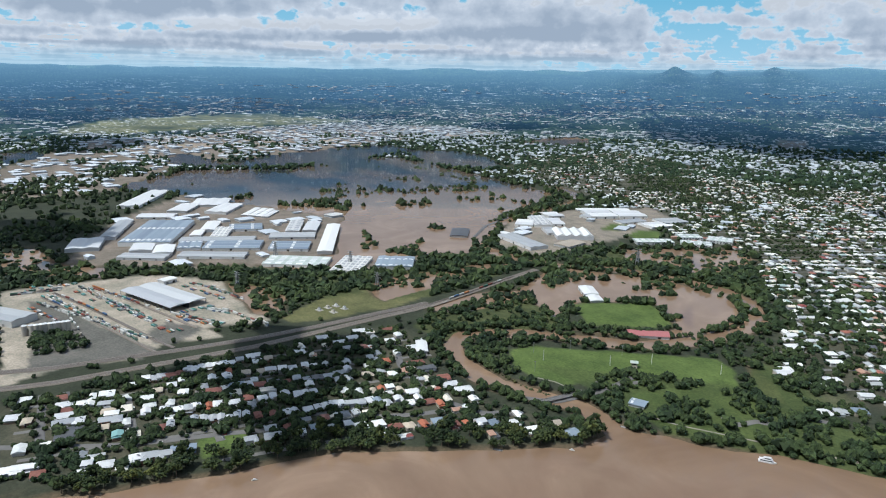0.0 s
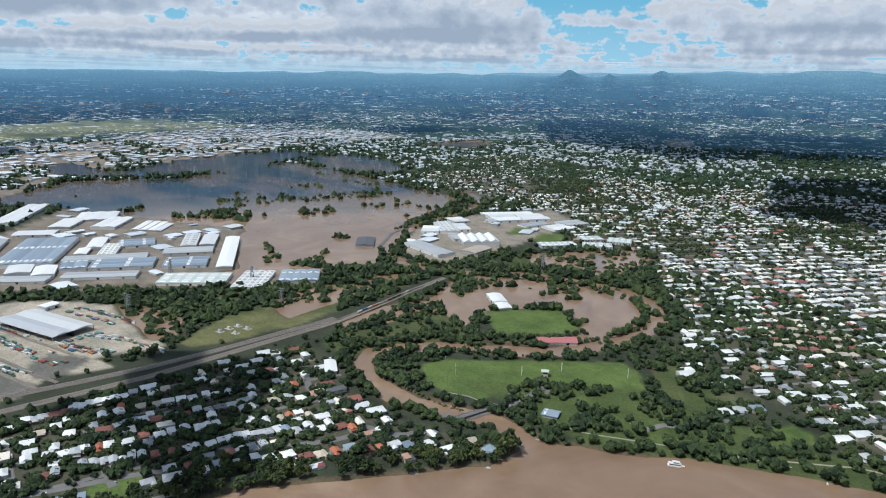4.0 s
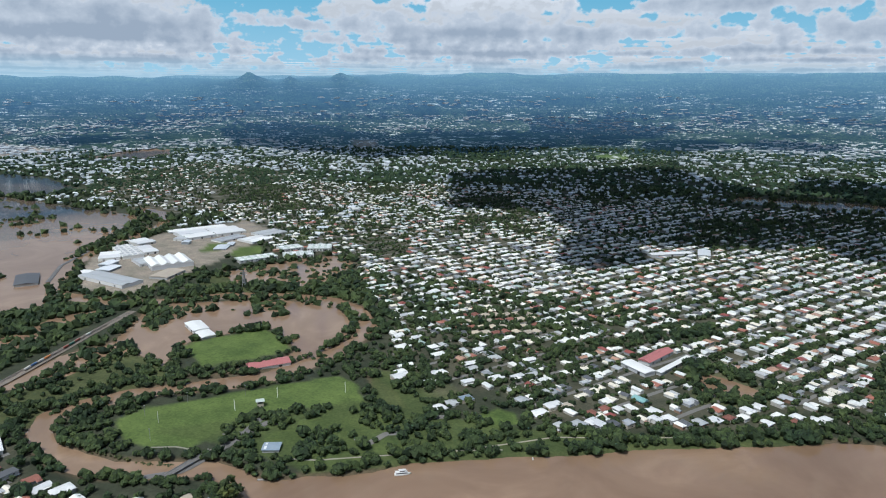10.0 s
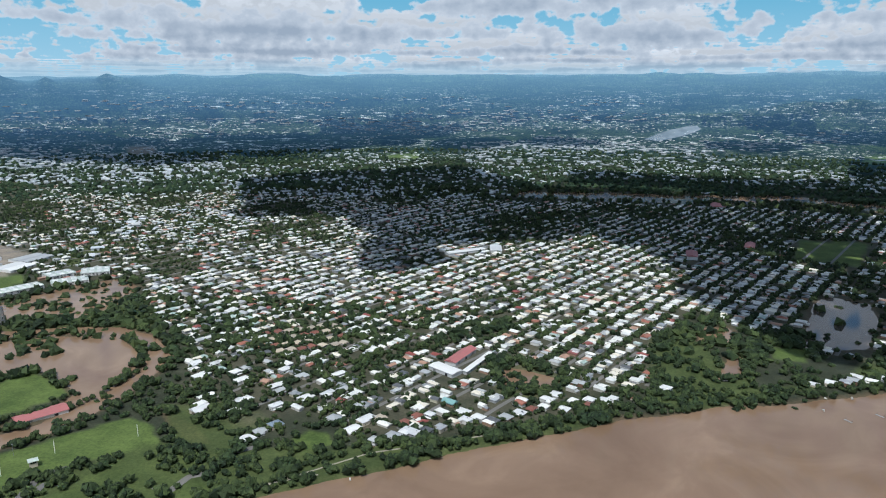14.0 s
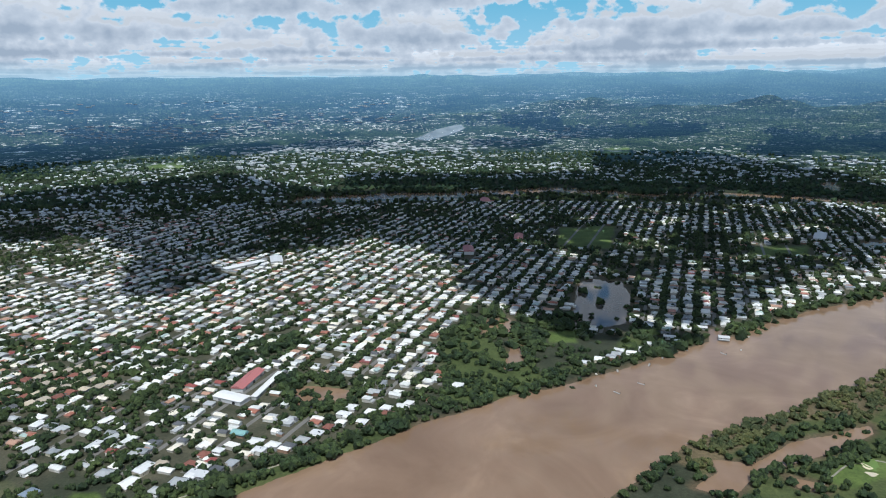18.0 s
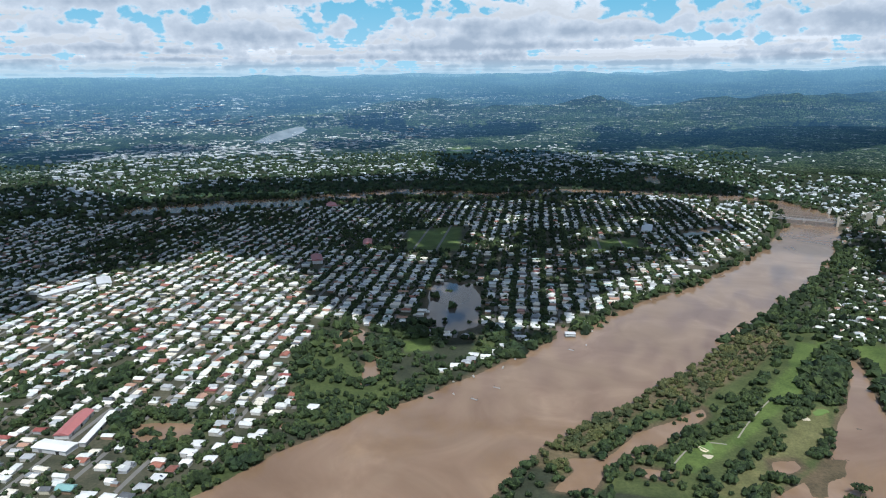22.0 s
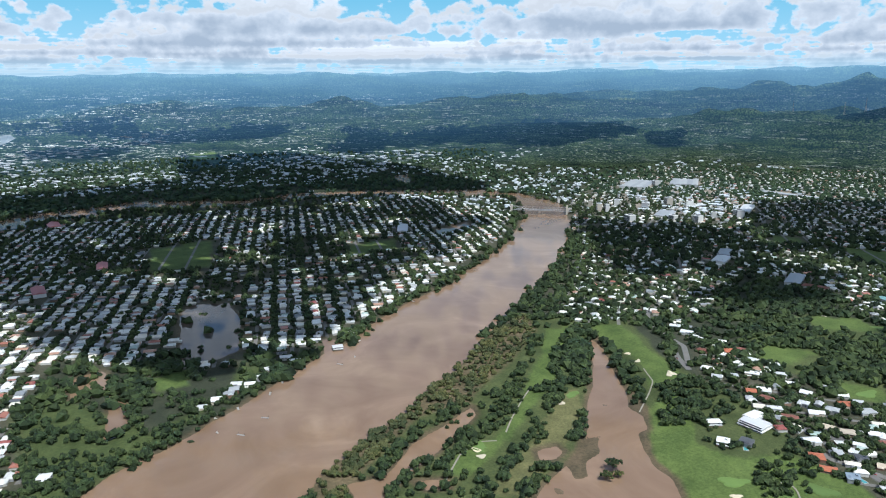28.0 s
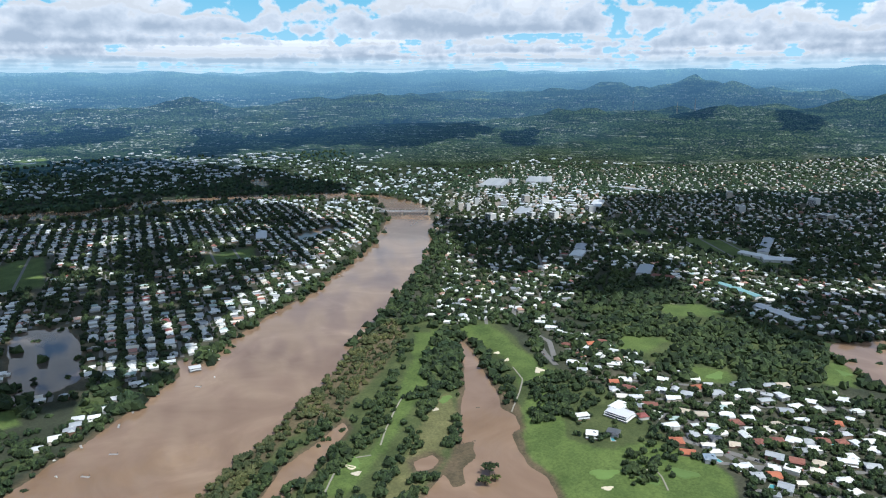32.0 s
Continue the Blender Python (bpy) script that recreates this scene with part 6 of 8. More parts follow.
def shed(name, x, y, length, width, turn, high, kind, k):
    px, py, pz, s = (float(v[0]) for v in drawn_in(np.array([float(x)]), np.array([float(y)]), np.maximum(height(np.array([float(x)]), np.array([float(y)])), 0.3)))
    house = tagged(new(name), f"{SHED_WORDS[kind]} {name.replace('_', ' ')} on flat ground by the flood", name.split("_")[-1], "large sheds" if "shed" in name or "hall" in name or name == "warehouse" else "")
    house.matrix_basis = pose(px, py, pz - 0.4, 0, 0, turn) @ Matrix.Scale(s, 4)
    a, b = length / 2, width / 2
    wall_m = ROOF_M["w"] if k % 3 else M_CLAD[0]
    roof_m = ROOF_M[kind]
    if kind == "f":
        for i in range(9):
            for j in (-1, 1):
                cx = -a + 1 + i * (2 * a - 2) / 8
                part("column", box("column", cx - 0.4, cx + 0.4, j * (b - 1) - 0.4, j * (b - 1) + 0.4, 0, high - 1.5, M_STEEL), house)
        # dark slab along the middle, painted as the shade under the open roof
        part("back_wall", box("back_wall", -a + 2, a - 2, -1.5, 1.5, 0, high - 1.6, M_DARK), house)
    else:
        part("wall", box("wall", -a + 0.4, a - 0.4, -b + 0.4, b - 0.4, 0, high - 1.2, wall_m), house)
    bays = max(1, round(width / (26 if kind in "bgkn" else 44)))
    if name.startswith("saw"):
        bays = 4
    bw = width / bays
    for i in range(bays):
        y0 = -b + i * bw
        rise = 6.0 if name.startswith("saw") else min(2.4, bw * 0.07) if kind not in "oRr" else min(4.0, bw * 0.2)
        me = pitched("roof_bay", y0 + 0.05, y0 + bw - 0.05, -a, a, high - 1.25, rise, bw * 0.35 if kind in "or" else 0.05, roof_m, 0.0 if bays > 1 else 0.8, 0.3)
        bay_at = pose(0, 0, 0, 0, 0, 90)
        bay = part("roof_bay", me, house, at=bay_at)
        if kind in "knb" and bw > 8:
            steps = max(3, min(6, int(length / 16)))
            for q in range(steps):
                u = -a + (q + 0.5) * length / steps
                for side in (-1, 1):
                    yy = -(y0 + bw / 2) + side * bw * 0.25
                    zc = high - 0.95 + rise * 0.5 + 0.12
                    wdt = length / steps * (0.22 if kind == "b" else 0.30)
                    me = box("skylight" if kind != "k" else "roof_strip", -wdt, wdt, -bw * 0.16, bw * 0.16, 0, 0.16, M_STRIP if kind != "k" else ROOF_M["g"])
                    if q % (3 if kind == "b" else 1) == 0:
                        part("skylight" if kind != "k" else "roof_strip", me, bay, at=bay_at.inverted() @ pose(u, yy, zc, -side * math.degrees(math.atan2(rise, bw / 2)), 0, 0))
    if kind not in "fm" and high > 5.5:
        doors = max(2, min(3, int(length / 24)))
        for side in (-1, 1):
            for q in range(doors):
                u = -a + (q + 0.5) * length / doors
                # every other door is near-black, painted as an open doorway's shade
                part("roller_door", box("roller_door", u - 2.6, u + 2.6, side * (b - 0.35) - 0.1, side * (b - 0.35) + 0.1, 0.2, min(5.0, high - 2.4), M_DARK if q % 2 else M_STEEL), house)
    if kind == "m":
        for lev in range(3):
            part("terrace", box("terrace", -a - 1.5 + lev, a + 1.5 - lev, -b - 1.5 + lev, b + 1.5 - lev, 3.0 * lev + 2.8, 3.0 * lev + 3.15, roof_m), house)
            for side in (-1, 1):
                part("window_band", box("window_band", -a + 1.5, a - 1.5, side * (b - 0.35) - 0.12, side * (b - 0.35) + 0.12, 3.0 * lev + 0.6, 3.0 * lev + 2.4, M_GLASS), house)
    if name == "apartment_block":
        for side in (-1, 1):
            for lev in range(2):
                for q in range(8):
                    u = -a + (q + 0.5) * length / 8
                    part("window", box("window", u - 2.2, u + 2.2, side * (b - 0.35) - 0.1, side * (b - 0.35) + 0.1, 1.0 + 3.4 * lev, 2.8 + 3.4 * lev, M_GLASS), house)
    for u in np.linspace(-a + 8, a - 8, max(2, int(length / 18))):
        for v in np.linspace(-b + 8, b - 8, max(1, int(width / 16))):
            TAKEN.append((x + math.cos(radians(turn)) * u - math.sin(radians(turn)) * v, y + math.sin(radians(turn)) * u + math.cos(radians(turn)) * v, 14))


for k_shed, row in enumerate(SHEDS):
    shed(*row, k_shed)


# ---- flats and office towers round the shopping centre ----
def tower_block(x, y, base, high, wide, k):
    px, py, pz, s = (float(v[0]) for v in drawn_in(np.array([float(x)]), np.array([float(y)]), height(np.array([float(x)]), np.array([float(y)]))))
    t = tagged(new("apartment_tower"), "pale concrete apartment tower with rows of balconies", "tower", "towers by the shopping centre")
    t.matrix_basis = pose(px, py, pz - 0.5, 0, 0, 20 + 37 * k % 60) @ Matrix.Scale(s, 4)
    high *= 0.62
    a, b = wide / 2, wide * 0.4
    wall_m = M_CLAD[k % 3]
    part("wall", box("wall", -a, a, -b, b, 0, high, wall_m), t)
    part("roof", box("roof", -a - 0.4, a + 0.4, -b - 0.4, b + 0.4, high, high + 0.8, ROOF_M["w"]), t)
    part("plant_room", box("plant_room", -a * 0.4, a * 0.3, -b * 0.5, b * 0.5, high + 0.8, high + 3.6, M_STEEL), t)
    for lev in range(max(2, min(8, int(high / 3.3)))):
        z0 = 1.0 + 3.3 * lev
        if z0 + 2 > high:
            break
        for side in (-1, 1):
            part("window_band", box("window_band", -a + 1, a - 1, side * b - 0.1, side * b + 0.1, z0, z0 + 1.7, M_GLASS), t)
            if lev % 2:
                part("balcony", box("balcony", -a * 0.7, a * 0.7, side * (b + 0.9) - 0.9, side * (b + 0.9) + 0.9, z0 - 0.5, z0 - 0.2, ROOF_M["w"]), t)


for k_tower, row in enumerate(TOWERS):
    tower_block(*row, k_tower)


# ---- single trees of the river bank, the park and the golf course ----
def tree_meshes(seed, tall):
    """Trunk with limbs, and a crown of leaf clumps, for a tree one unit high."""
    g = random.Random(seed)
    bm = bmesh.new()

    def limb(p, q, r0, r1):
        m = (Vector(q) - Vector(p)).to_track_quat("Z", "Y").to_matrix().to_4x4()
        n = bmesh.ops.create_cone(bm, segments=6, radius1=r0, radius2=r1, depth=(Vector(q) - Vector(p)).length, cap_ends=False)
        bmesh.ops.transform(bm, matrix=Matrix.Translation((Vector(p) + Vector(q)) / 2) @ m, verts=n["verts"])

    fork = 0.42 if tall else 0.28
    limb((0, 0, -0.03), (0, 0, fork), 0.032, 0.02)
    tips = []
    for i in range(6):
        a = i * 1.05 + g.uniform(-0.3, 0.3)
        r = g.uniform(0.18, 0.34) * (0.75 if tall else 1.15)
        q = (math.cos(a) * r, math.sin(a) * r, g.uniform(0.55, 0.85))
        limb((0, 0, fork - 0.03), q, 0.016, 0.006)
        tips.append(q)
    tips += [(0, 0, 0.9), (0.05, 0.08, 0.62)]
    trunk = bpy.data.meshes.new("trunk")
    bm.to_mesh(trunk)
    bm.free()
    trunk.materials.append(M_BARK)
    vs, fs = [], []
    octa = np.array([(1, 0, 0), (-1, 0, 0), (0, 1, 0), (0, -1, 0), (0, 0, 1), (0, 0, -1)], float)
    of = np.array([(0, 2, 4), (2, 1, 4), (1, 3, 4), (3, 0, 4), (2, 0, 5), (1, 2, 5), (3, 1, 5), (0, 3, 5)])
    rng = np.random.default_rng(seed)
    for n in range(64):
        c = np.array(tips[n % len(tips)]) + rng.normal(0, 0.105, 3) * (1, 1, 0.7)
        size = rng.uniform(0.075, 0.145)
        t = np.array(Euler(rng.uniform(0, 3, 3)).to_matrix())
        vs.append((octa * rng.uniform(0.6, 1.4, (6, 1))) @ t.T * size + c)
        fs.append(of + 6 * n)
    return trunk, mesh_of("crown", np.concatenate(vs), np.concatenate(fs), [M_LEAF_THING])


TREE_KINDS = [tree_meshes(s, s % 2) for s in range(8)]


def single_tree(x, y, h, k):
    z = float(height(np.array([float(x)]), np.array([float(y)]))[0])
    trunk, crown = TREE_KINDS[k % 8]
    words = "tall open-crowned olive green gum tree" if k % 2 else "spreading dark green broadleaf tree"
    t = tagged(new("tree"), words + (" on the river bank" if float(wetness(np.array([float(x)]), np.array([float(y)]))[0]) > -40 else " on open grass"), "tree", "trees by the river")
    t.matrix_basis = pose(x, y, max(z, -1.0) - 0.1, 0, 0, 47 * k) @ Matrix.Diagonal((h, h, h * (1.1 if k % 2 else 0.85), 1))
    part("trunk", trunk, t)
    part("crown", crown, t)


def groves_at(x, y):
    return in_any(x, y, [ring for _, ring in GROVES], 0)


def wild_trees(n, r0, r1):
    """Trees of banks, groves and woods, thinner with distance."""
    b, r = RNG.uniform(-100, 92, n), r0 * (r1 / r0) ** RNG.random(n)
    x, y = MID[0] + r * np.sin(np.radians(b)), MID[1] + r * np.cos(np.radians(b))
    first = RNG.random(n) < np.minimum(1, (r / 1370) ** 2)
    x, y, b, r = x[first], y[first], b[first], r[first]
    wet = wetness(x, y)
    wood = rough(x, y, 260, 41, 3)
    grove = groves_at(x, y)
    thin = in_any(x, y, [ring for name, ring in GROVES if name.startswith("park")], 0)
    glade = in_any(x, y, [ring for name, ring in GROVES if name in ("point_wood", "lake_wood", "club_wood", "swamp_wood", "swamp_wood_b", "fac_trees")], 0)
    golf = (b > 28) & (r < 1250)
    want = np.where(golf, 0.05, 0.05 + 0.6 * step(wood, 0.44, 0.60)) + 0.25 * step(r, 1800, 3000) * ~golf
    want = np.where(grove, np.where(thin, 0.26 + 0.6 * step(rough(x, y, 60, 93, 2), 0.42, 0.56), np.where(glade, 0.20 + 0.7 * step(rough(x, y, 55, 95, 2), 0.40, 0.52), 0.93)), want)
    want = np.maximum(want, np.where(b < -70, 0.75, 0.9) * step(wet, -30, -12) * (RNG.random(len(x)) < 0.8) * ~(golf & (b > 40)))
    want = np.where(wet > -1, 0.0, want)
    lake = (wet > 2) & (b < -35) & (r > 1300)
    want = np.where(lake, 0.5 * step(rough(x + 40, y, 120, 55, 3), 0.62, 0.70), want)
    drowned = in_any(x, y, [ring for name, ring in WET if name.startswith(("lake_park", "puddle", "swamp", "fac_", "east_", "market"))], 0)
    want = np.where(drowned & (wet > -1), np.where(x > 300, 0.035, 0.26), want)
    estate = in_any(x, y, [ring for _, name, ring in COVER if name == "ind_a"], 0)
    want = np.where(estate & (wet < -3), 0.75 * step(rough(x, y, 300, 71, 3), 0.5, 0.58), want)
    swamp = (wet > -1) & (wet < 14) & (r > 1000)
    want = np.where(swamp, np.maximum(want, 0.12), want)
    leafy = in_any(x, y, [ring for name, _, ring in DISTRICT if name in ("yeronga", "golfside", "ridge")], 0)
    near_houses = in_any(x, y, [ring for name, _, ring in DISTRICT if name == "yeronga"], 0)
    want = np.where(leafy & ~grove & (wet < -3), np.where(near_houses, np.where(y < 180, 0.58, 0.44), np.where(x < 1240, 0.45, 0.42)), want)
    leafy_side = in_any(x, y, [ring for name, _, ring in DISTRICT if name == "peninsula"], 0) & (x < -330) & (y < 1420) & ~grove & (wet < -3)
    want = np.where(leafy_side, 0.34 - 0.12 * step(y, 1100, 1400), want)
    leafy |= leafy_side
    want = np.where((b > 44) & (r > 4200), 0.0, want)
    rows = in_any(x, y, [ring for name, ring in GROVES if name.startswith("row_")], 0) & (wet < -2)
    want = want * (rows | estate | ~in_any(x, y, OPEN + [ring for kind, _, ring in COVER if kind == "mud"], -2)) * (~in_any(x, y, TOWNS, 0) | grove | leafy | drowned)
    k = RNG.random(len(x)) < want
    return np.c_[x[k], y[k]]


taken = np.array(TAKEN, float)


def clear_of(rows, extra):
    ok = np.ones(len(rows), bool)
    for px_, py_, gap in taken:
        ok &= (rows[:, 0] - px_) ** 2 + (rows[:, 1] - py_) ** 2 > (gap + extra) ** 2
    return ok


def yard_trees():
    """Trees in the gardens of the single houses."""
    rows = []
    for hx, hy, gap in TAKEN[:n_house]:
        for _ in range(8):
            a, d = RNG.uniform(0, 6.28), RNG.uniform(9.5, 15.5)
            rows.append((hx + d * math.cos(a), hy + d * math.sin(a)))
    p = np.array(rows)
    near = np.ones(len(p), bool)
    for hx, hy, gap in TAKEN[:n_house]:
        near &= (p[:, 0] - hx) ** 2 + (p[:, 1] - hy) ** 2 > 8.6**2
    return p[near & (wetness(p[:, 0], p[:, 1]) < -2)]


YARD = yard_trees()
WILD = wild_trees(125000, 560, 3300)
WILD = WILD[clear_of(WILD, -4)]
WILD = WILD[(near_line(WILD[:, 0], WILD[:, 1], LINES["rail"]) > 24) & (near_line(WILD[:, 0], WILD[:, 1], LINES["rail_b"]) > 20)]
order = np.argsort(np.hypot(WILD[:, 0] - MID[0], WILD[:, 1] - MID[1]))
WILD = WILD[order]
for k_tree, (wx_, wy_) in enumerate(WILD[:270]):
    single_tree(wx_, wy_, 10.5 + 9 * float(hashed(wx_, wy_, 3)) ** 1.5, k_tree)
for wx_, wy_ in SPOTS["fig"]:
    single_tree(wx_, wy_, 30, 4)
WILD = np.r_[WILD[270:], YARD]

# ---- railway, yards, boats, bridges, sports ground and other small things ----
def spot_z(x, y):
    return float(height(np.array([float(x)]), np.array([float(y)]))[0])


def ribbon(name, line, wide, lift, mat, step_m=10.0):
    p = np.array(line, float)
    seg = np.r_[0, np.cumsum(np.linalg.norm(np.diff(p, axis=0), axis=1))]
    s = np.arange(0, seg[-1], step_m)
    q = np.stack([np.interp(s, seg, p[:, 0]), np.interp(s, seg, p[:, 1])], -1)
    d = np.gradient(q, axis=0)
    d = d / np.linalg.norm(d, axis=1)[:, None]
    z = np.maximum(height(q[:, 0], q[:, 1]), 0.4) + lift
    n = np.stack([d[:, 1], -d[:, 0]], -1) * wide / 2
    top = np.r_[np.c_[q + n, z], np.c_[q - n, z], np.c_[q + n * 1.3, z - 0.5], np.c_[q - n * 1.3, z - 0.5]]
    k, i = len(q), np.arange(len(q) - 1)
    f = np.concatenate([np.stack([a + i, b + i, b + i + 1, a + i + 1], -1) for a, b in ((0, k), (2 * k, 0), (k, 3 * k))])
    return mesh_of(name, top, f[:, ::-1], [mat]), q, d


M_BALLAST = plain("rail_ballast", (0.215, 0.185, 0.155), 0.95, vary=0.35, scale=0.15)
M_RAIL = paint("rail_steel", (0.32, 0.29, 0.27), 0.4, 0.6)
M_PATH = plain("pale_concrete_path", (0.30, 0.28, 0.23), 0.9, vary=0.2, scale=0.1)
M_TAR = plain("worn_asphalt", (0.17, 0.165, 0.16), 0.9, vary=0.3, scale=0.08)
M_SAND = plain("bunker_sand", (0.62, 0.55, 0.42), 0.95, vary=0.15, scale=0.4)
M_GREEN = plain("close_mown_green", (0.13, 0.21, 0.05), 0.9, vary=0.25, scale=0.08)
M_WHITE = paint("white_paint", (0.78, 0.78, 0.77), 0.5)
M_CONC = paint("concrete", (0.36, 0.35, 0.33), 0.85)
M_TARP = paint("blue_tarpaulin", (0.03, 0.16, 0.55), 0.5)
M_POOL = paint("pool_water", (0.12, 0.42, 0.46), 0.1)

for r_name in ("rail", "rail_b", "siding_a", "siding_b", "siding_c"):
    me, q, d = ribbon("railway", LINES[r_name], 13.0 if r_name.startswith("rail") else 5.5, 0.9, M_BALLAST)
    railway = tagged(new("railway", me), "brown ballast railway track bed with steel rails", "railway", kind="structure")
    for off in ((-5.0, -3.5, -0.8, 0.8, 3.5, 5.0) if r_name.startswith("rail") else (-0.75, 0.75)):
        side = np.stack([d[:, 1], -d[:, 0]], -1) * off
        me, _, _ = ribbon("rail", q + side, 0.35, 1.15, M_RAIL)
        part("rail", me, railway)
for r_name in [k for k in LINES if k.startswith(("road", "high"))]:
    me, _, _ = ribbon("road", LINES[r_name], 8.0, 0.55, M_TAR)
    tagged(new("road", me), "grey worn asphalt street", "road", kind="structure")
for r_name in [k for k in LINES if k.startswith("path")]:
    me, _, _ = ribbon("path", LINES[r_name], 1.9, 0.5, M_PATH)
    tagged(new("path", me), "pale concrete footpath through grass", "path", kind="structure")

# shipping containers and rail wagons
BOX_PAINTS = [("white", (0.66, 0.66, 0.64)), ("rust red", (0.27, 0.07, 0.045)), ("dark green", (0.03, 0.14, 0.10)), ("blue", (0.05, 0.12, 0.26)), ("orange", (0.45, 0.17, 0.05)), ("grey", (0.26, 0.27, 0.28)), ("teal", (0.10, 0.30, 0.27))]
BOX_M = [(w, paint(w.replace(" ", "_") + "_container_paint", c, 0.55, vary=0.3)) for w, c in BOX_PAINTS]


def container(mat, long):
    a, v, f = long / 2, [], []
    n = int(long / 0.6)
    # corrugated sides
    for s in (-1, 1):
        for i in range(n + 1):
            y = s * (1.22 - (0.07 if i % 2 else 0.0))
            v += [(-a + i * long / n, y, 0.1), (-a + i * long / n, y, 2.6)]
    k = 2 * (n + 1)
    for i in range(n):
        f += [(2 * i, 2 * i + 2, 2 * i + 3, 2 * i + 1), (k + 2 * i, k + 2 * i + 1, k + 2 * i + 3, k + 2 * i + 2)]
    f += [(0, 1, k + 1, k), (k - 2, 2 * k - 2, 2 * k - 1, k - 1)]
    b = len(v)
    v += [(-a, -1.22, 2.6), (a, -1.22, 2.6), (a, 1.22, 2.6), (-a, 1.22, 2.6)]
    f.append((b, b + 1, b + 2, b + 3))
    return solid("container_body", v, f, mat)


BOX_BODY = [[container(m, long) for long in (6.1, 12.2)] for _, m in BOX_M]
BOX_DOOR = solid("container_door", [(0, -1.1, 0.2), (0, 1.1, 0.2), (0, 1.1, 2.45), (0, -1.1, 2.45), (0.08, -1.1, 0.2), (0.08, 1.1, 0.2), (0.08, 1.1, 2.45), (0.08, -1.1, 2.45)], [(0, 1, 2, 3), (7, 6, 5, 4), (0, 4, 5, 1), (1, 5, 6, 2), (2, 6, 7, 3), (3, 7, 4, 0)], M_STEEL)


def put_container(x, y, z, turn, k, long, group):
    c = tagged(new("shipping_container"), f"{BOX_M[k][0]} corrugated steel shipping container in a freight yard", "container", group)
    c.matrix_basis = pose(x, y, z, 0, 0, turn)
    part("body", BOX_BODY[k][long], c)
    part("door", BOX_DOOR, c, at=pose(6.1 if long else 3.05, 0, 0))


yard_turn = math.degrees(math.atan2(LINES["siding_a"][-1][1] - LINES["siding_a"][0][1], LINES["siding_a"][-1][0] - LINES["siding_a"][0][0]))
pick = random.Random(5)
for bx, by in SPOTS["box"]:
    z0 = spot_z(bx, by)
    for row in range(pick.choice((2, 2, 3, 3))):
        side = row * 3.1
        put_container(bx + side * math.sin(radians(yard_turn)), by - side * math.cos(radians(yard_turn)), z0, yard_turn + pick.uniform(-3, 3), pick.randrange(7), 1, "containers in the yard")

M_WAGON = paint("wagon_bed", (0.10, 0.085, 0.075), 0.8)
WHEEL = solid("wheel", [(0.45 * math.cos(a), y, 0.45 * math.sin(a)) for y in (-0.08, 0.08) for a in np.arange(8) * math.pi / 4], [tuple(range(8))[::-1], tuple(range(8, 16))] + [(i, (i + 1) % 8, 8 + (i + 1) % 8, 8 + i) for i in range(8)], M_STEEL)
BED = box("bed", -7, 7, -1.3, 1.3, 0.8, 1.15, M_WAGON)


def train(line, start, count, off, seed):
    p = np.array(line, float)
    seg = np.r_[0, np.cumsum(np.linalg.norm(np.diff(p, axis=0), axis=1))]
    g = random.Random(seed)
    for i in range(count):
        s = start + i * 15.5
        if s > seg[-1] - 10:
            break
        x, y = np.interp(s, seg, p[:, 0]), np.interp(s, seg, p[:, 1])
        x2, y2 = np.interp(s + 5, seg, p[:, 0]), np.interp(s + 5, seg, p[:, 1])
        a = math.atan2(y2 - y, x2 - x)
        w = tagged(new("freight_wagon"), "flat freight wagon on the railway with a steel box on it", "wagon", "wagons in the freight yard")
        w.matrix_basis = pose(x + off * math.sin(a), y - off * math.cos(a), max(spot_z(x, y), 0.4) + 1.2, 0, 0, math.degrees(a))
        part("bed", BED, w)
        for u in (-5, 5):
            part("wheel", WHEEL, w, at=pose(u, -0.75, 0.45))
        if g.random() < 0.8:
            part("load", BOX_BODY[g.randrange(7)][1], w, at=pose(0, 0, 1.05))


train(LINES["siding_a"], 5, 12, 0, 1)
train(LINES["siding_b"], 10, 13, 0, 2)
train(LINES["siding_c"], 5, 12, 0, 3)
rail_len = sum(math.dist(a, b) for a, b in zip(LINES["rail"][:-1], LINES["rail"][1:]))
train(LINES["rail"], rail_len * 0.72, 14, 1.7, 4)

# grain silos
def ring_wall(r, z0, z1, n=14):
    v = [(r * math.cos(2 * math.pi * i / n), r * math.sin(2 * math.pi * i / n), z) for z in (z0, z1) for i in range(n)]
    return v, [(i, (i + 1) % n, n + (i + 1) % n, n + i) for i in range(n)]


SILO_V, SILO_F = ring_wall(4.6, 0, 17)
SILO_BODY = solid("silo_shell", SILO_V, SILO_F, M_CLAD[1])
CAP_V = [(4.8 * math.cos(2 * math.pi * i / 14), 4.8 * math.sin(2 * math.pi * i / 14), 17) for i in range(14)] + [(0, 0, 19)]
SILO_CAP = solid("silo_roof", CAP_V, [(i, (i + 1) % 14, 14) for i in range(14)] + [tuple(range(14))[::-1]], ROOF_M["w"])
for sx_, sy_ in SPOTS["silo"]:
    s = tagged(new("grain_silo"), "tall cream round grain silo in a row by the yard", "silo", "grain silos in a row")
    s.matrix_basis = pose(sx_, sy_, spot_z(sx_, sy_) - 0.2)
    part("shell", SILO_BODY, s)
    part("roof", SILO_CAP, s)

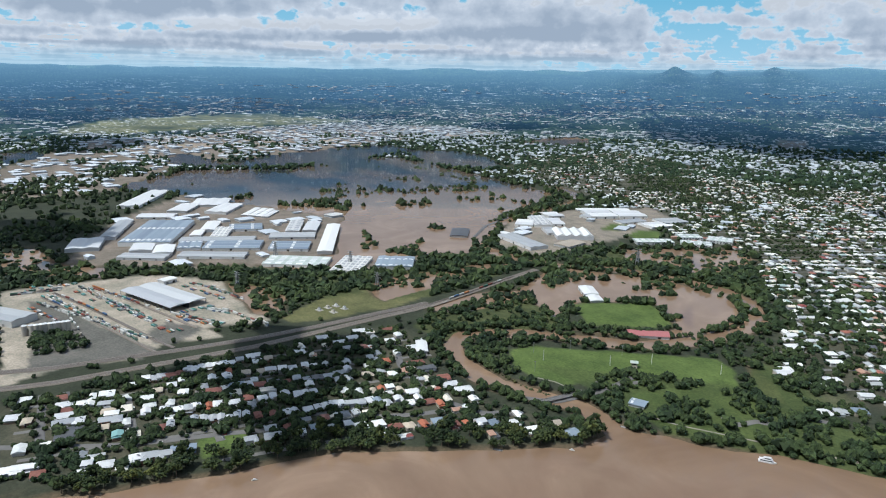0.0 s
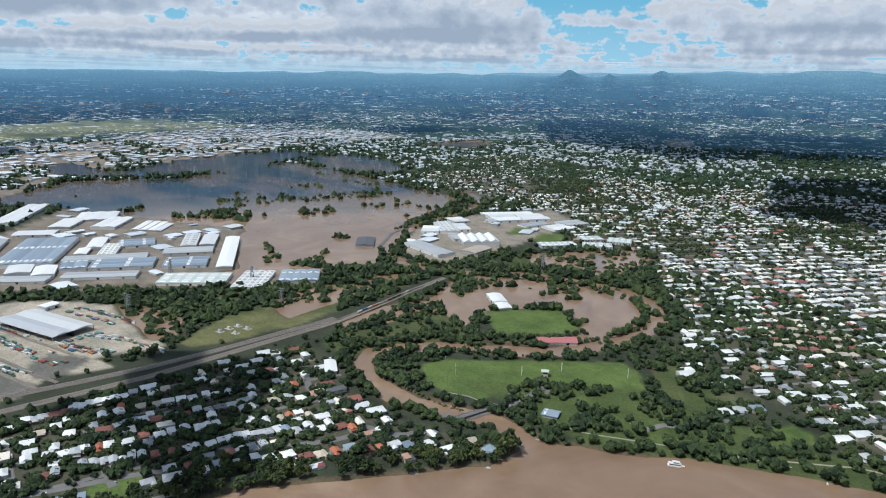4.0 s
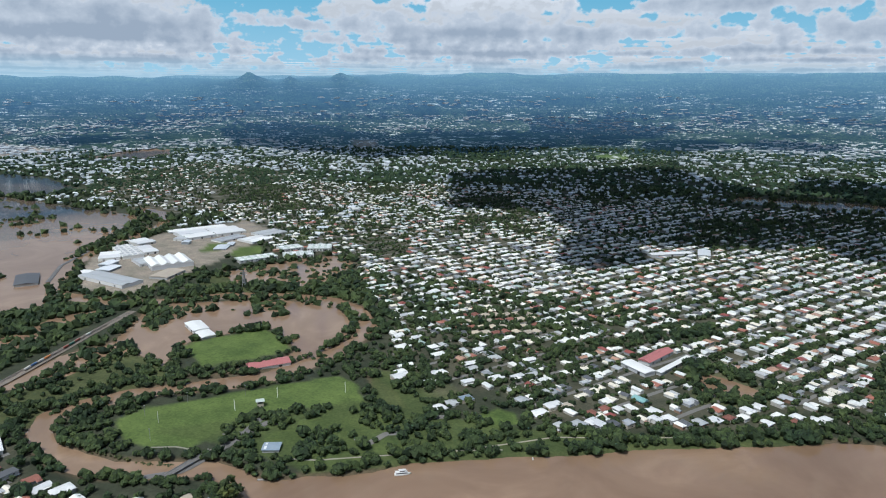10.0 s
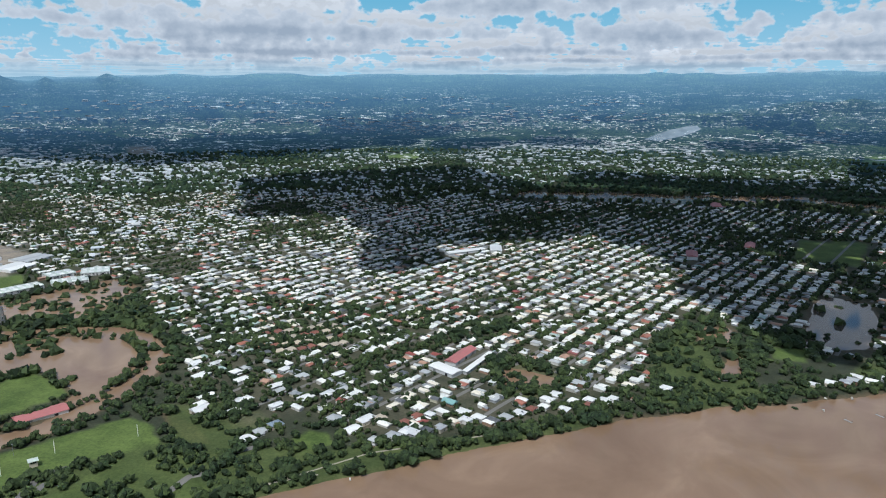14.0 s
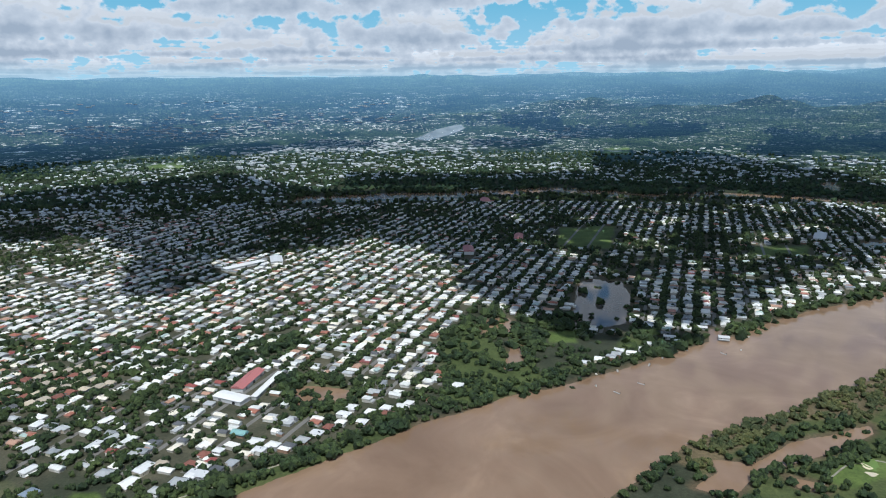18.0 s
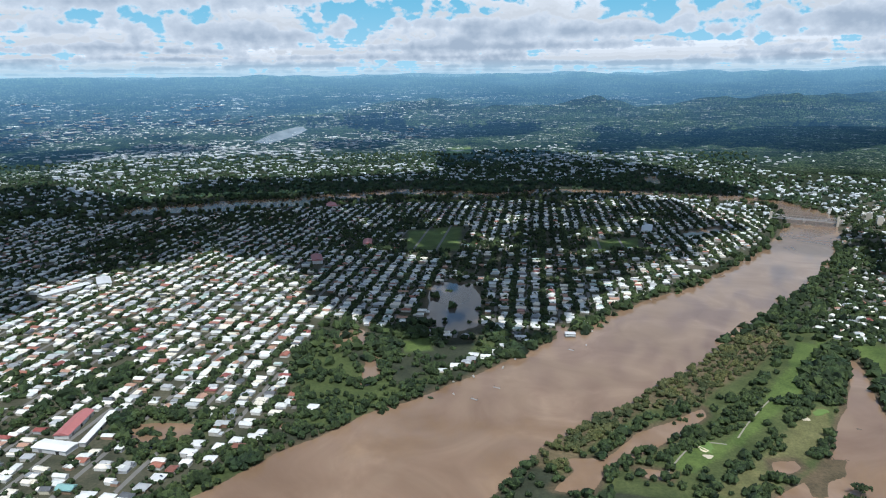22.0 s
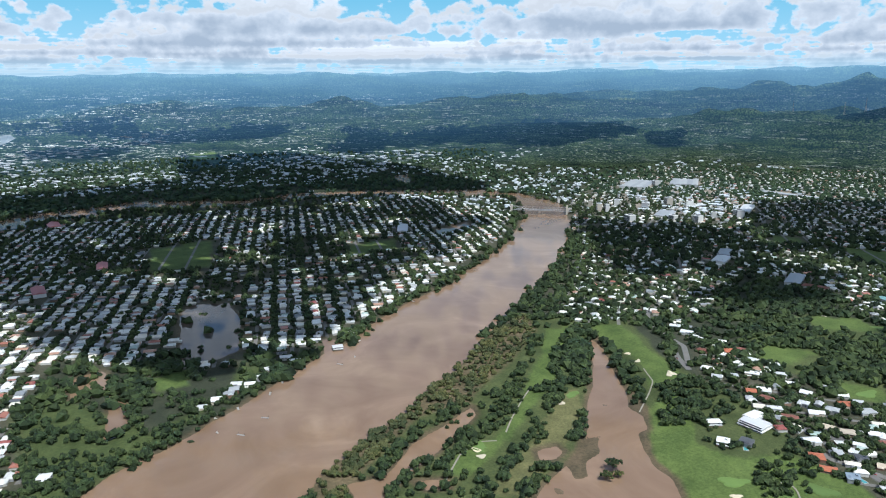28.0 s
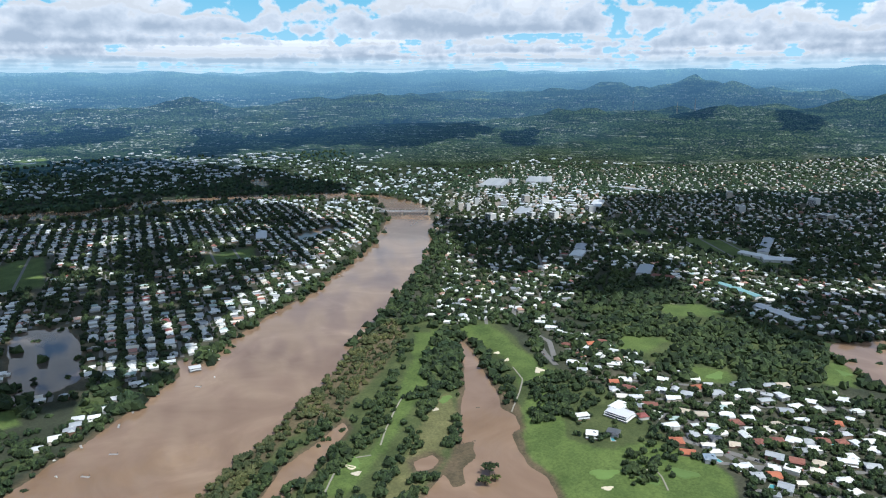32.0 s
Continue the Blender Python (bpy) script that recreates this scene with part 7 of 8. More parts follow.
# the white river boat at anchor
def river_boat(x, y, turn, size, label):
    b = tagged(new("boat"), label, "boat")
    b.matrix_basis = pose(x, y, 0.0, 0, 0, turn) @ Matrix.Scale(size, 4)
    outline = [(-9, -2.6), (5, -2.6), (8.5, -1.2), (9.6, 0), (8.5, 1.2), (5, 2.6), (-9, 2.6)]
    n = len(outline)
    v = [(x_ * 0.96, y_ * 0.85, -0.4) for x_, y_ in outline] + [(x_, y_, 1.3) for x_, y_ in outline]
    part("hull", solid("hull", v, [tuple(range(n))[::-1], tuple(range(n, 2 * n))] + [(i, (i + 1) % n, n + (i + 1) % n, n + i) for i in range(n)], M_WHITE), b)
    part("cabin", box("cabin", -7.5, 5.0, -2.1, 2.1, 1.3, 3.5, M_WHITE), b)
    part("upper_deck", box("upper_deck", -8.2, 5.6, -2.4, 2.4, 3.5, 3.7, M_WHITE), b)
    part("wheelhouse", box("wheelhouse", -3.5, 3.2, -1.6, 1.6, 3.7, 5.6, M_WHITE), b)
    part("roof", box("roof", -4.2, 3.9, -1.9, 1.9, 5.6, 5.8, M_WHITE), b)
    for s in (-1, 1):
        part("window_band", box("window_band", -7.0, 4.4, s * 2.12 - 0.04, s * 2.12 + 0.04, 2.1, 3.0, M_GLASS), b)
        part("window_band", box("window_band", -3.0, 2.8, s * 1.62 - 0.04, s * 1.62 + 0.04, 4.3, 5.2, M_GLASS), b)
        part("railing", box("railing", -8.2, 5.6, s * 2.36 - 0.04, s * 2.36 + 0.04, 4.4, 4.5, M_STEEL), b)


river_boat(*SPOTS["boat"][1], 38, 1.05, "white two-deck cabin cruiser anchored on the brown river")
M_HULL = paint("dinghy_paint", (0.55, 0.54, 0.50), 0.5)
for k, (sx_, sy_) in enumerate(SPOTS["small_boat"]):
    b = tagged(new("small_boat"), "small pale motor boat moored off the bank", "boat", "small boats by the bank")
    b.matrix_basis = pose(sx_, sy_, 0, 0, 0, 35 + 40 * k)
    o_ = [(-3, -1), (2, -1), (3.6, 0), (2, 1), (-3, 1)]
    v = [(x_ * 0.9, y_ * 0.7, -0.2) for x_, y_ in o_] + [(x_, y_, 0.8) for x_, y_ in o_]
    part("hull", solid("hull", v, [(4, 3, 2, 1, 0), (5, 6, 7, 8, 9)] + [(i, (i + 1) % 5, 5 + (i + 1) % 5, 5 + i) for i in range(5)], M_HULL), b)
    part("cabin", box("cabin", -1.2, 1.2, -0.7, 0.7, 0.8, 1.9, M_WHITE), b)
for k, (sx_, sy_) in enumerate(SPOTS["pontoon"]):
    b = tagged(new("pontoon"), "pale floating pontoon jetty at the river bank", "jetty", "pontoons along the bank")
    b.matrix_basis = pose(sx_, sy_, 0, 0, 0, 30 + 9 * k)
    part("deck", box("deck", -6, 6, -1.6, 1.6, 0.25, 0.6, M_CONC), b)
    for u in (-5, 5):
        part("pile", box("pile", u - 0.2, u + 0.2, -1.9, -1.5, -1.5, 3.0, M_WAGON), b)
        part("float", box("float", u - 1.0, u + 1.0, -1.4, 1.4, -0.3, 0.25, M_STEEL), b)

# low road bridge over the creek mouth
(ax, ay), (bx, by) = SPOTS["creek_bridge"]
span, turn_b = math.dist((ax, ay), (bx, by)) + 16, math.degrees(math.atan2(by - ay, bx - ax))
creek_bridge = tagged(new("creek_bridge"), "low grey concrete road bridge over the flooded creek", "bridge")
creek_bridge.matrix_basis = pose((ax + bx) / 2, (ay + by) / 2, 0, 0, 0, turn_b)
part("deck", box("deck", -span / 2, span / 2, -4.5, 4.5, 2.3, 3.2, M_TAR), creek_bridge)
for s in (-1, 1):
    part("parapet", box("parapet", -span / 2, span / 2, s * 4.4 - 0.12, s * 4.4 + 0.12, 3.2, 4.2, M_CONC), creek_bridge)
for u in np.linspace(-span / 2 + 8, span / 2 - 8, 4):
    part("pier", box("pier", u - 0.7, u + 0.7, -4, 4, -3.5, 2.3, M_CONC), creek_bridge)

# suspension bridge and truss bridge at the far bend of the river
(ax, ay), (bx, by) = SPOTS["bridge"]
span, turn_b = math.dist((ax, ay), (bx, by)), math.degrees(math.atan2(by - ay, bx - ax))


def river_bridge(off, suspended):
    nx, ny = -math.sin(radians(turn_b)) * off, math.cos(radians(turn_b)) * off
    b = tagged(new("river_bridge"), "suspension road bridge with two concrete towers over the river" if suspended else "blue-grey steel truss rail bridge over the river", "bridge", "bridges over the river")
    b.matrix_basis = pose((ax + bx) / 2 + nx, (ay + by) / 2 + ny, 0, 0, 0, turn_b)
    h = span / 2
    part("deck", box("deck", -h - 20, h + 20, -4.5, 4.5, 12, 13.2, M_STEEL), b)
    if suspended:
        for s in (-1, 1):
            for v in (-1, 1):
                part("tower", box("tower", s * h - 3.5, s * h + 3.5, v * 5.5 - 2.2, v * 5.5 + 2.2, -3, 34, M_CLAD[1]), b)
            part("portal", box("portal", s * h - 3.0, s * h + 3.0, -3.3, 3.3, 24, 31, M_CLAD[1]), b)
        for v in (-1, 1):
            n = 18
            for i in range(n):
                u0, u1 = -h + 2 * h * i / n, -h + 2 * h * (i + 1) / n
                z0, z1 = 15 + 17 * (u0 / h) ** 2, 15 + 17 * (u1 / h) ** 2
                part("cable", solid("cable", [(u0, v * 5.5 - 0.3, z0 - 0.3), (u0, v * 5.5 + 0.3, z0 + 0.3), (u1, v * 5.5 - 0.3, z1 - 0.3), (u1, v * 5.5 + 0.3, z1 + 0.3)], [(0, 2, 3, 1)], M_STEEL), b)
                part("hanger", box("hanger", u0 - 0.15, u0 + 0.15, v * 5.5 - 0.15, v * 5.5 + 0.15, 13.2, z0, M_STEEL), b)
    else:
        for v in (-1, 1):
            part("top_chord", box("top_chord", -h, h, v * 4.3 - 0.35, v * 4.3 + 0.35, 21.2, 22.0, M_STEEL), b)
            for i in range(17):
                u = -h + 2 * h * i / 16
                part("post", box("post", u - 0.3, u + 0.3, v * 4.3 - 0.25, v * 4.3 + 0.25, 13.2, 21.2, M_STEEL), b)
    for u in (-h, h) if suspended else (-h, 0, h):
        part("pier", box("pier", u - 4, u + 4, -7, 7, -4, 11.9, M_CONC), b)


river_bridge(0, True)
river_bridge(26, False)

# goal posts, field hut, light poles
for k, (px_, py_) in enumerate(SPOTS["post"]):
    a_, b_ = SPOTS["post"][k // 2 * 2], SPOTS["post"][k // 2 * 2 + 1]
    turn_p = math.degrees(math.atan2(b_[1] - a_[1], b_[0] - a_[0]))
    g = tagged(new("goal_posts"), "tall white rugby goal posts on a mown field", "goal posts", "goal posts on the field")
    g.matrix_basis = pose(px_, py_, spot_z(px_, py_), 0, 0, turn_p)
    for s in (-1, 1):
        part("upright", box("upright", -0.22, 0.22, s * 2.75 - 0.22, s * 2.75 + 0.22, 0, 15, M_WHITE), g)
    part("crossbar", box("crossbar", -0.18, 0.18, -2.75, 2.75, 2.9, 3.25, M_WHITE), g)
tx_, ty_ = SPOTS["tower"][0]
hut = tagged(new("field_hut"), "small two-storey cream scorers hut beside the field", "hut")
hut.matrix_basis = pose(tx_, ty_, spot_z(tx_, ty_), 0, 0, 45)
part("wall", box("wall", -4.5, 4.5, -4, 4, 0, 8.0, WALL_M[1]), hut)
part("roof", pitched("roof", -4.5, 4.5, -4, 4, 8.0, 1.0, 3.5, ROOF_M["n"], 1.4, 0.3), hut)
for s in (-1, 1):
    part("window", box("window", -3.2, 3.2, s * 4.03 - 0.04, s * 4.03 + 0.04, 5.0, 7.0, M_GLASS), hut)
    part("window", box("window", s * 4.53 - 0.04, s * 4.53 + 0.04, -2.8, 2.8, 5.0, 7.0, M_GLASS), hut)
for px_, py_ in SPOTS["lamp"]:
    g = tagged(new("light_pole"), "tall steel floodlight pole at the field", "light pole", "light poles at the field")
    g.matrix_basis = pose(px_, py_, spot_z(px_, py_))
    part("pole", box("pole", -0.18, 0.18, -0.18, 0.18, 0, 16, M_STEEL), g)
    part("lamp_head", box("lamp_head", -1.4, 1.4, -0.3, 0.3, 15.6, 16.6, M_STEEL), g)


# golf: bunkers, greens
def mound(name, rx, ry, rise, mat, seed):
    g, n = random.Random(seed), 18
    r = [1 + 0.22 * math.sin(3 * i * 0.349 + seed) + g.uniform(-0.08, 0.08) for i in range(n)]
    v = []
    for s, z in ((1.0, 0.0), (0.82, rise), (0.5, rise * 0.6)):
        v += [(rx * s * r[i] * math.cos(2 * math.pi * i / n), ry * s * r[i] * math.sin(2 * math.pi * i / n), z) for i in range(n)]
    f = [(k * n + i, k * n + (i + 1) % n, (k + 1) * n + (i + 1) % n, (k + 1) * n + i) for k in (0, 1) for i in range(n)] + [tuple(range(2 * n, 3 * n))]
    return solid(name, v, f, mat)


for k, (sx_, sy_) in enumerate(SPOTS["bunker"]):
    b = tagged(new("sand_bunker", mound("sand_bunker", 6.5 + k % 3 * 1.5, 4.2 + k % 2, 0.7, M_SAND, k)), "pale sand golf bunker in mown grass", "bunker", "bunkers on the golf course")
    b.matrix_basis = pose(sx_, sy_, spot_z(sx_, sy_) + 0.15, 0, 0, 50 * k)
for k, (sx_, sy_) in enumerate(SPOTS["green"]):
    b = tagged(new("golf_green", mound("golf_green", 15 + k % 3 * 3, 11, 0.5, M_GREEN, k + 40)), "smooth light green golf putting green", "green", "greens on the golf course")
    b.matrix_basis = pose(sx_, sy_, spot_z(sx_, sy_) + 0.1, 0, 0, 70 * k)
for k, (sx_, sy_) in enumerate(SPOTS["pool"]):
    b = tagged(new("swimming_pool"), "turquoise garden swimming pool with a pale rim", "pool", "garden pools")
    b.matrix_basis = pose(sx_, sy_, spot_z(sx_, sy_) + 0.1, 0, 0, 33 * k)
    part("rim", box("rim", -6, 6, -3.6, 3.6, -0.5, 0.35, M_CONC), b)
    part("pool_water", box("pool_water", -5, 5, -2.6, 2.6, 0.3, 0.42, M_POOL), b)
for k, (sx_, sy_) in enumerate(SPOTS["island_tree"]):
    single_tree(sx_, sy_, 20 - 4 * k, 2 * k)

# power pylons and hilltop masts
def lattice(name, label, x, y, high, foot, group):
    px, py, pz, s = (float(v[0]) for v in drawn_in(np.array([float(x)]), np.array([float(y)]), height(np.array([float(x)]), np.array([float(y)]))))
    t = tagged(new(name), label, "mast", group)
    t.matrix_basis = pose(px, py, pz - 0.5, 0, 0, 25) @ Matrix.Scale(s, 4)
    w = foot / 9
    for cx in (-1, 1):
        for cy in (-1, 1):
            a_, b_ = foot / 2, foot / 9
            v = [(cx * a_ - w, cy * a_ - w, 0), (cx * a_ + w, cy * a_ - w, 0), (cx * a_ + w, cy * a_ + w, 0), (cx * a_ - w, cy * a_ + w, 0)]
            v += [(cx * b_ - w / 2, cy * b_ - w / 2, high), (cx * b_ + w / 2, cy * b_ - w / 2, high), (cx * b_ + w / 2, cy * b_ + w / 2, high), (cx * b_ - w / 2, cy * b_ + w / 2, high)]
            part("leg", solid("leg", v, [(0, 1, 5, 4), (1, 2, 6, 5), (2, 3, 7, 6), (3, 0, 4, 7), (4, 5, 6, 7)], M_STEEL), t)
    for f in (0.25, 0.45, 0.65, 0.8):
        a_ = foot / 2 * (1 - f) + foot / 9 * f
        part("brace", box("brace", -a_, a_, -a_, a_, high * f, high * f + w, M_STEEL), t)
    if name == "power_pylon":
        for f in (0.72, 0.86, 0.98):
            part("cross_arm", box("cross_arm", -8, 8, -w / 2, w / 2, high * f, high * f + w, M_STEEL), t)


for sx_, sy_ in SPOTS["pylon"]:
    lattice("power_pylon", "grey steel lattice power pylon in the wet scrub", sx_, sy_, 38, 7, "power pylons")
for sx_, sy_ in SPOTS["mast"]:
    lattice("hilltop_mast", "tall steel broadcast mast on the wooded hill", sx_, sy_, 110, 9, "masts on the hill")
sx_, sy_ = SPOTS["tarp"][0]
tarp = tagged(new("tarpaulin", pitched("tarpaulin", -5, 5, -4, 4, 2.6, 1.6, 3.0, M_TARP, 0.0, 0.08)), "bright blue shade sail over a flooded playground", "shade sail")
tarp.matrix_basis = pose(sx_, sy_, max(spot_z(sx_, sy_), 0.3) - 2.5, 0, 0, 20)
for k, (sx_, sy_) in enumerate(SPOTS["substation"]):
    b = tagged(new("transformer"), "grey substation transformer on a concrete pad", "transformer", "substation transformers")
    b.matrix_basis = pose(sx_, sy_, spot_z(sx_, sy_), 0, 0, 18)
    part("pad", box("pad", -7, 7, -5, 5, -0.4, 0.5, M_CONC), b)
    part("tank", box("tank", -3, 3, -2, 2, 0.5, 4.2, M_CLAD[k % 3]), b)
    for u in (-1.8, 0, 1.8):
        part("bushing", box("bushing", u - 0.25, u + 0.25, -0.25, 0.25, 4.2, 6.4, M_STEEL), b)


# parked cars
CAR_M = [paint("car_white", (0.7, 0.7, 0.7), 0.3), paint("car_silver", (0.38, 0.39, 0.4), 0.3, 0.3), paint("car_dark", (0.04, 0.045, 0.05), 0.3), paint("car_red", (0.30, 0.03, 0.03), 0.3)]


def profile(name, pts, half, mat):
    n = len(pts)
    v = [(x, s * half, z) for s in (-1, 1) for x, z in pts]
    return solid(name, v, [tuple(range(n)), tuple(range(n, 2 * n))[::-1]] + [(i, n + i, n + (i + 1) % n, (i + 1) % n) for i in range(n)], mat)


CAR_BODY = [profile("car_body", [(-2.2, 0.3), (2.2, 0.3), (2.25, 0.75), (1.2, 0.95), (-2.1, 1.0), (-2.25, 0.7)], 0.88, m) for m in CAR_M]
CAR_TOP = profile("cabin", [(0.95, 0.96), (0.35, 1.45), (-1.3, 1.48), (-1.9, 0.99)], 0.78, M_GLASS)
CAR_WORDS = ("white", "silver", "dark", "red")
for k_line, l_name in enumerate(["road_hill", "road_low", "road_shore", "road_east", "road_mid", "road_golf"]):
    p = np.array(LINES[l_name], float)
    seg = np.r_[0, np.cumsum(np.linalg.norm(np.diff(p, axis=0), axis=1))]
    for i in range(7):
        s = seg[-1] * (i + 0.5 + 0.3 * math.sin(i * 5 + k_line)) / 7
        x, y, x2, y2 = (float(np.interp(q, seg, p[:, c])) for q in (s, s + 3) for c in (0, 1))
        a, k = math.atan2(y2 - y, x2 - x), (i * 3 + k_line) % 4
        car = tagged(new("car", CAR_BODY[k]), f"small {CAR_WORDS[k]} parked car beside a suburban street", "car", "parked cars")
        car.matrix_basis = pose(x + 3.2 * math.sin(a), y - 3.2 * math.cos(a), max(spot_z(x, y), 0.4) + 0.56, 0, 0, math.degrees(a))
        part("cabin", CAR_TOP, car)


# stacks of containers in long rows, with lorries' trailers, past what one would count
def container_rows():
    g = np.random.default_rng(12)
    rows = [(-1406, -28, -1140, 120, 34, 2), (-1453, -12, -1138, 105, 38, 2), (-1458, 66, -1232, 181, 16, 2), (-1488, 44, -1348, 89, 14, 3), (-1360, 90, -1222, 137, 16, 3), (-1422, 239, -1378, 271, 10, 2), (-1370, 269, -1292, 305, 14, 2), (-1230, 184, -1161, 237, 14, 2), (-1256, 225, -1214, 262, 10, 3), (-1225, 265, -1117, 303, 16, 2), (-1489, -68, -1487, 8, 14, 3), (-1326, 14, -1196, 28, 12, 1)]
    at = []
    for x0, y0, x1, y1, k, side in rows:
        a = math.atan2(y1 - y0, x1 - x0)
        for j in range(side):
            for u in np.linspace(0, 1, k):
                if g.random() < 0.72:
                    off = (j - (side - 1) / 2) * 4.6 + g.normal(0, 0.5)
                    u2 = u + g.normal(0, 0.25 / k)
                    x, y = x0 + (x1 - x0) * u2 - off * math.sin(a), y0 + (y1 - y0) * u2 + off * math.cos(a)
                    at.append((x, y, 0.0, a + g.normal(0, 0.04), g.choice([6.1, 12.2])))
                    if g.random() < 0.25:
                        at.append((x, y, 2.62, a + g.normal(0, 0.04), at[-1][4]))
    p = np.array(at)
    p = p[clear_of(p, -3)]
    z = height(p[:, 0], p[:, 1]) + p[:, 2] + 0.1
    v, f = strewn(np.array([(-.5, -.5, 0), (.5, -.5, 0), (.5, .5, 0), (-.5, .5, 0), (-.5, -.5, 1), (.5, -.5, 1), (.5, .5, 1), (-.5, .5, 1)]), [(0, 1, 5, 4), (1, 2, 6, 5), (2, 3, 7, 6), (3, 0, 4, 7), (4, 5, 6, 7)], p[:, 0], p[:, 1], z, p[:, 3], p[:, 4], np.full(len(p), 2.44), np.full(len(p), 2.6))
    m = palette("stacked_container_paints", [(46, (0.55, 0.55, 0.52)), (16, (0.06, 0.13, 0.095)), (10, (0.24, 0.085, 0.065)), (5, (0.09, 0.13, 0.20)), (12, (0.30, 0.27, 0.22)), (6, (0.11, 0.22, 0.20)), (12, (0.05, 0.055, 0.06))], 0.55)
    tagged(new("container_stacks", mesh_of("container_stacks", v, f, [m])), "rows of white, green and red shipping containers in a freight yard", "containers", kind="stuff")


container_rows()
# ---- the joined rest: far houses, gardens, woods ----
fb, fr = RNG.uniform(-100, 92, 26000), 1 / RNG.uniform(1 / 22000, 1 / 2300, 26000)
fx, fy = MID[0] + fr * np.sin(np.radians(fb)), MID[1] + fr * np.cos(np.radians(fb))
thick = rough(fx, fy, 700, 31, 3) + 0.10 * (fb < -12) - 0.05 * (fb > -8) - 0.13 * step(fr, 4500, 9000) * (fb > 15)
keep = (thick > 0.46 + 0.10 * step(fr, 4000, 6000)) & (wetness(fx, fy) < -30) & ~in_any(fx, fy, TOWNS) & ~in_any(fx, fy, OPEN, 0) & ~in_any(fx, fy, [g for _, g in GROVES], 0) & ~((fb > 48) & (fr > 4300))
keep &= height(fx, fy) < 55
SPECKS = np.c_[fx, fy, RNG.uniform(0, 3.14, len(fx))][keep]
HOUSES = HOUSES[clear_of(HOUSES, 4) & ~groves_at(HOUSES[:, 0], HOUSES[:, 1])]
HOUSES = HOUSES[~((HOUSES[:, 0] < -400) & (HOUSES[:, 1] < 1120) & (hashed(HOUSES[:, 0], HOUSES[:, 1], 9) < 0.55))]
GARDENS = HOUSES.copy()
thinned = 0.34 * step(-HOUSES[:, 0], 600, 900) * step(HOUSES[:, 1], 1300, 1600) + 0.75 * step(rough(HOUSES[:, 0], HOUSES[:, 1], 230, 57, 2), 0.54, 0.66) * step(HOUSES[:, 1], 1300, 1600)
HOUSES = HOUSES[hashed(HOUSES[:, 0], HOUSES[:, 1], 12) > thinned]
east = (HOUSES[:, 0] > 780) & (HOUSES[:, 1] < 1150)
house_stuff("golf_suburb_houses", HOUSES[east], "large white and tile roofed houses beside a golf course", 1.08)
house_stuff("suburb_houses", HOUSES[~east], "pale metal and tile roofed timber houses along leafy streets")
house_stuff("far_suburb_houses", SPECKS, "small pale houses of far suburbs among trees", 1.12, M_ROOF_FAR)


def far_sheds():
    """Roofs of the far industrial estates."""
    rows = []
    for kind, name, ring in COVER:
        if not name.startswith(("ind_", "mall", "market", "fac")):
            continue
        p = np.array(ring, float)
        far_away = name.startswith("ind_")
        size = 75 if name == "ind_a" else 260 if far_away else 44 if name.startswith("mall") else 60
        for gx in np.arange(p[:, 0].min(), p[:, 0].max(), size):
            for gy in np.arange(p[:, 1].min(), p[:, 1].max(), size):
                q = (gx + RNG.uniform(-0.3, 0.3) * size, gy + RNG.uniform(-0.3, 0.3) * size)
                if inside_by(np.array([q[0]]), np.array([q[1]]), ring)[0] > 8:
                    rows.append((*q, size * RNG.uniform(0.35, 0.9), far_away))
    r = np.array(rows)
    k = (RNG.random(len(r)) < np.where(r[:, 3] > 0, 0.70, np.where((r[:, 0] < 0) & (r[:, 1] > 1560), 0.30, 0.62))) & clear_of(r, 16) & (wetness(r[:, 0], r[:, 1]) < -20)
    r = r[k]
    z = height(r[:, 0], r[:, 1]) - 0.2
    px, py, pz, s = drawn_in(r[:, 0], r[:, 1], z)
    turn = 0.35 + 0.8 * (rough(r[:, 0], r[:, 1], 500, 83, 1) - 0.5) + RNG.choice([0, math.pi / 2], len(r))
    w, d, t = r[:, 2] * RNG.uniform(0.5, 0.9, len(r)), r[:, 2], RNG.uniform(6, 11, len(r))
    wv, wf = strewn(HIP, WALL_T, px, py, pz, turn, w, d, t, s)
    rv, rf = strewn(ROOFS[1][0] * (1, 1, 0.62) + (0, 0, 0.26), ROOFS[1][1], px, py, pz, turn, w, d, t, s)
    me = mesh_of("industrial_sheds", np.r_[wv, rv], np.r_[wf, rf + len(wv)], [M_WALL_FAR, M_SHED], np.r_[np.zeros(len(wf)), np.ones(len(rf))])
    tagged(new("industrial_sheds", me), "pale metal sheds of far industrial estates", "sheds", kind="stuff")


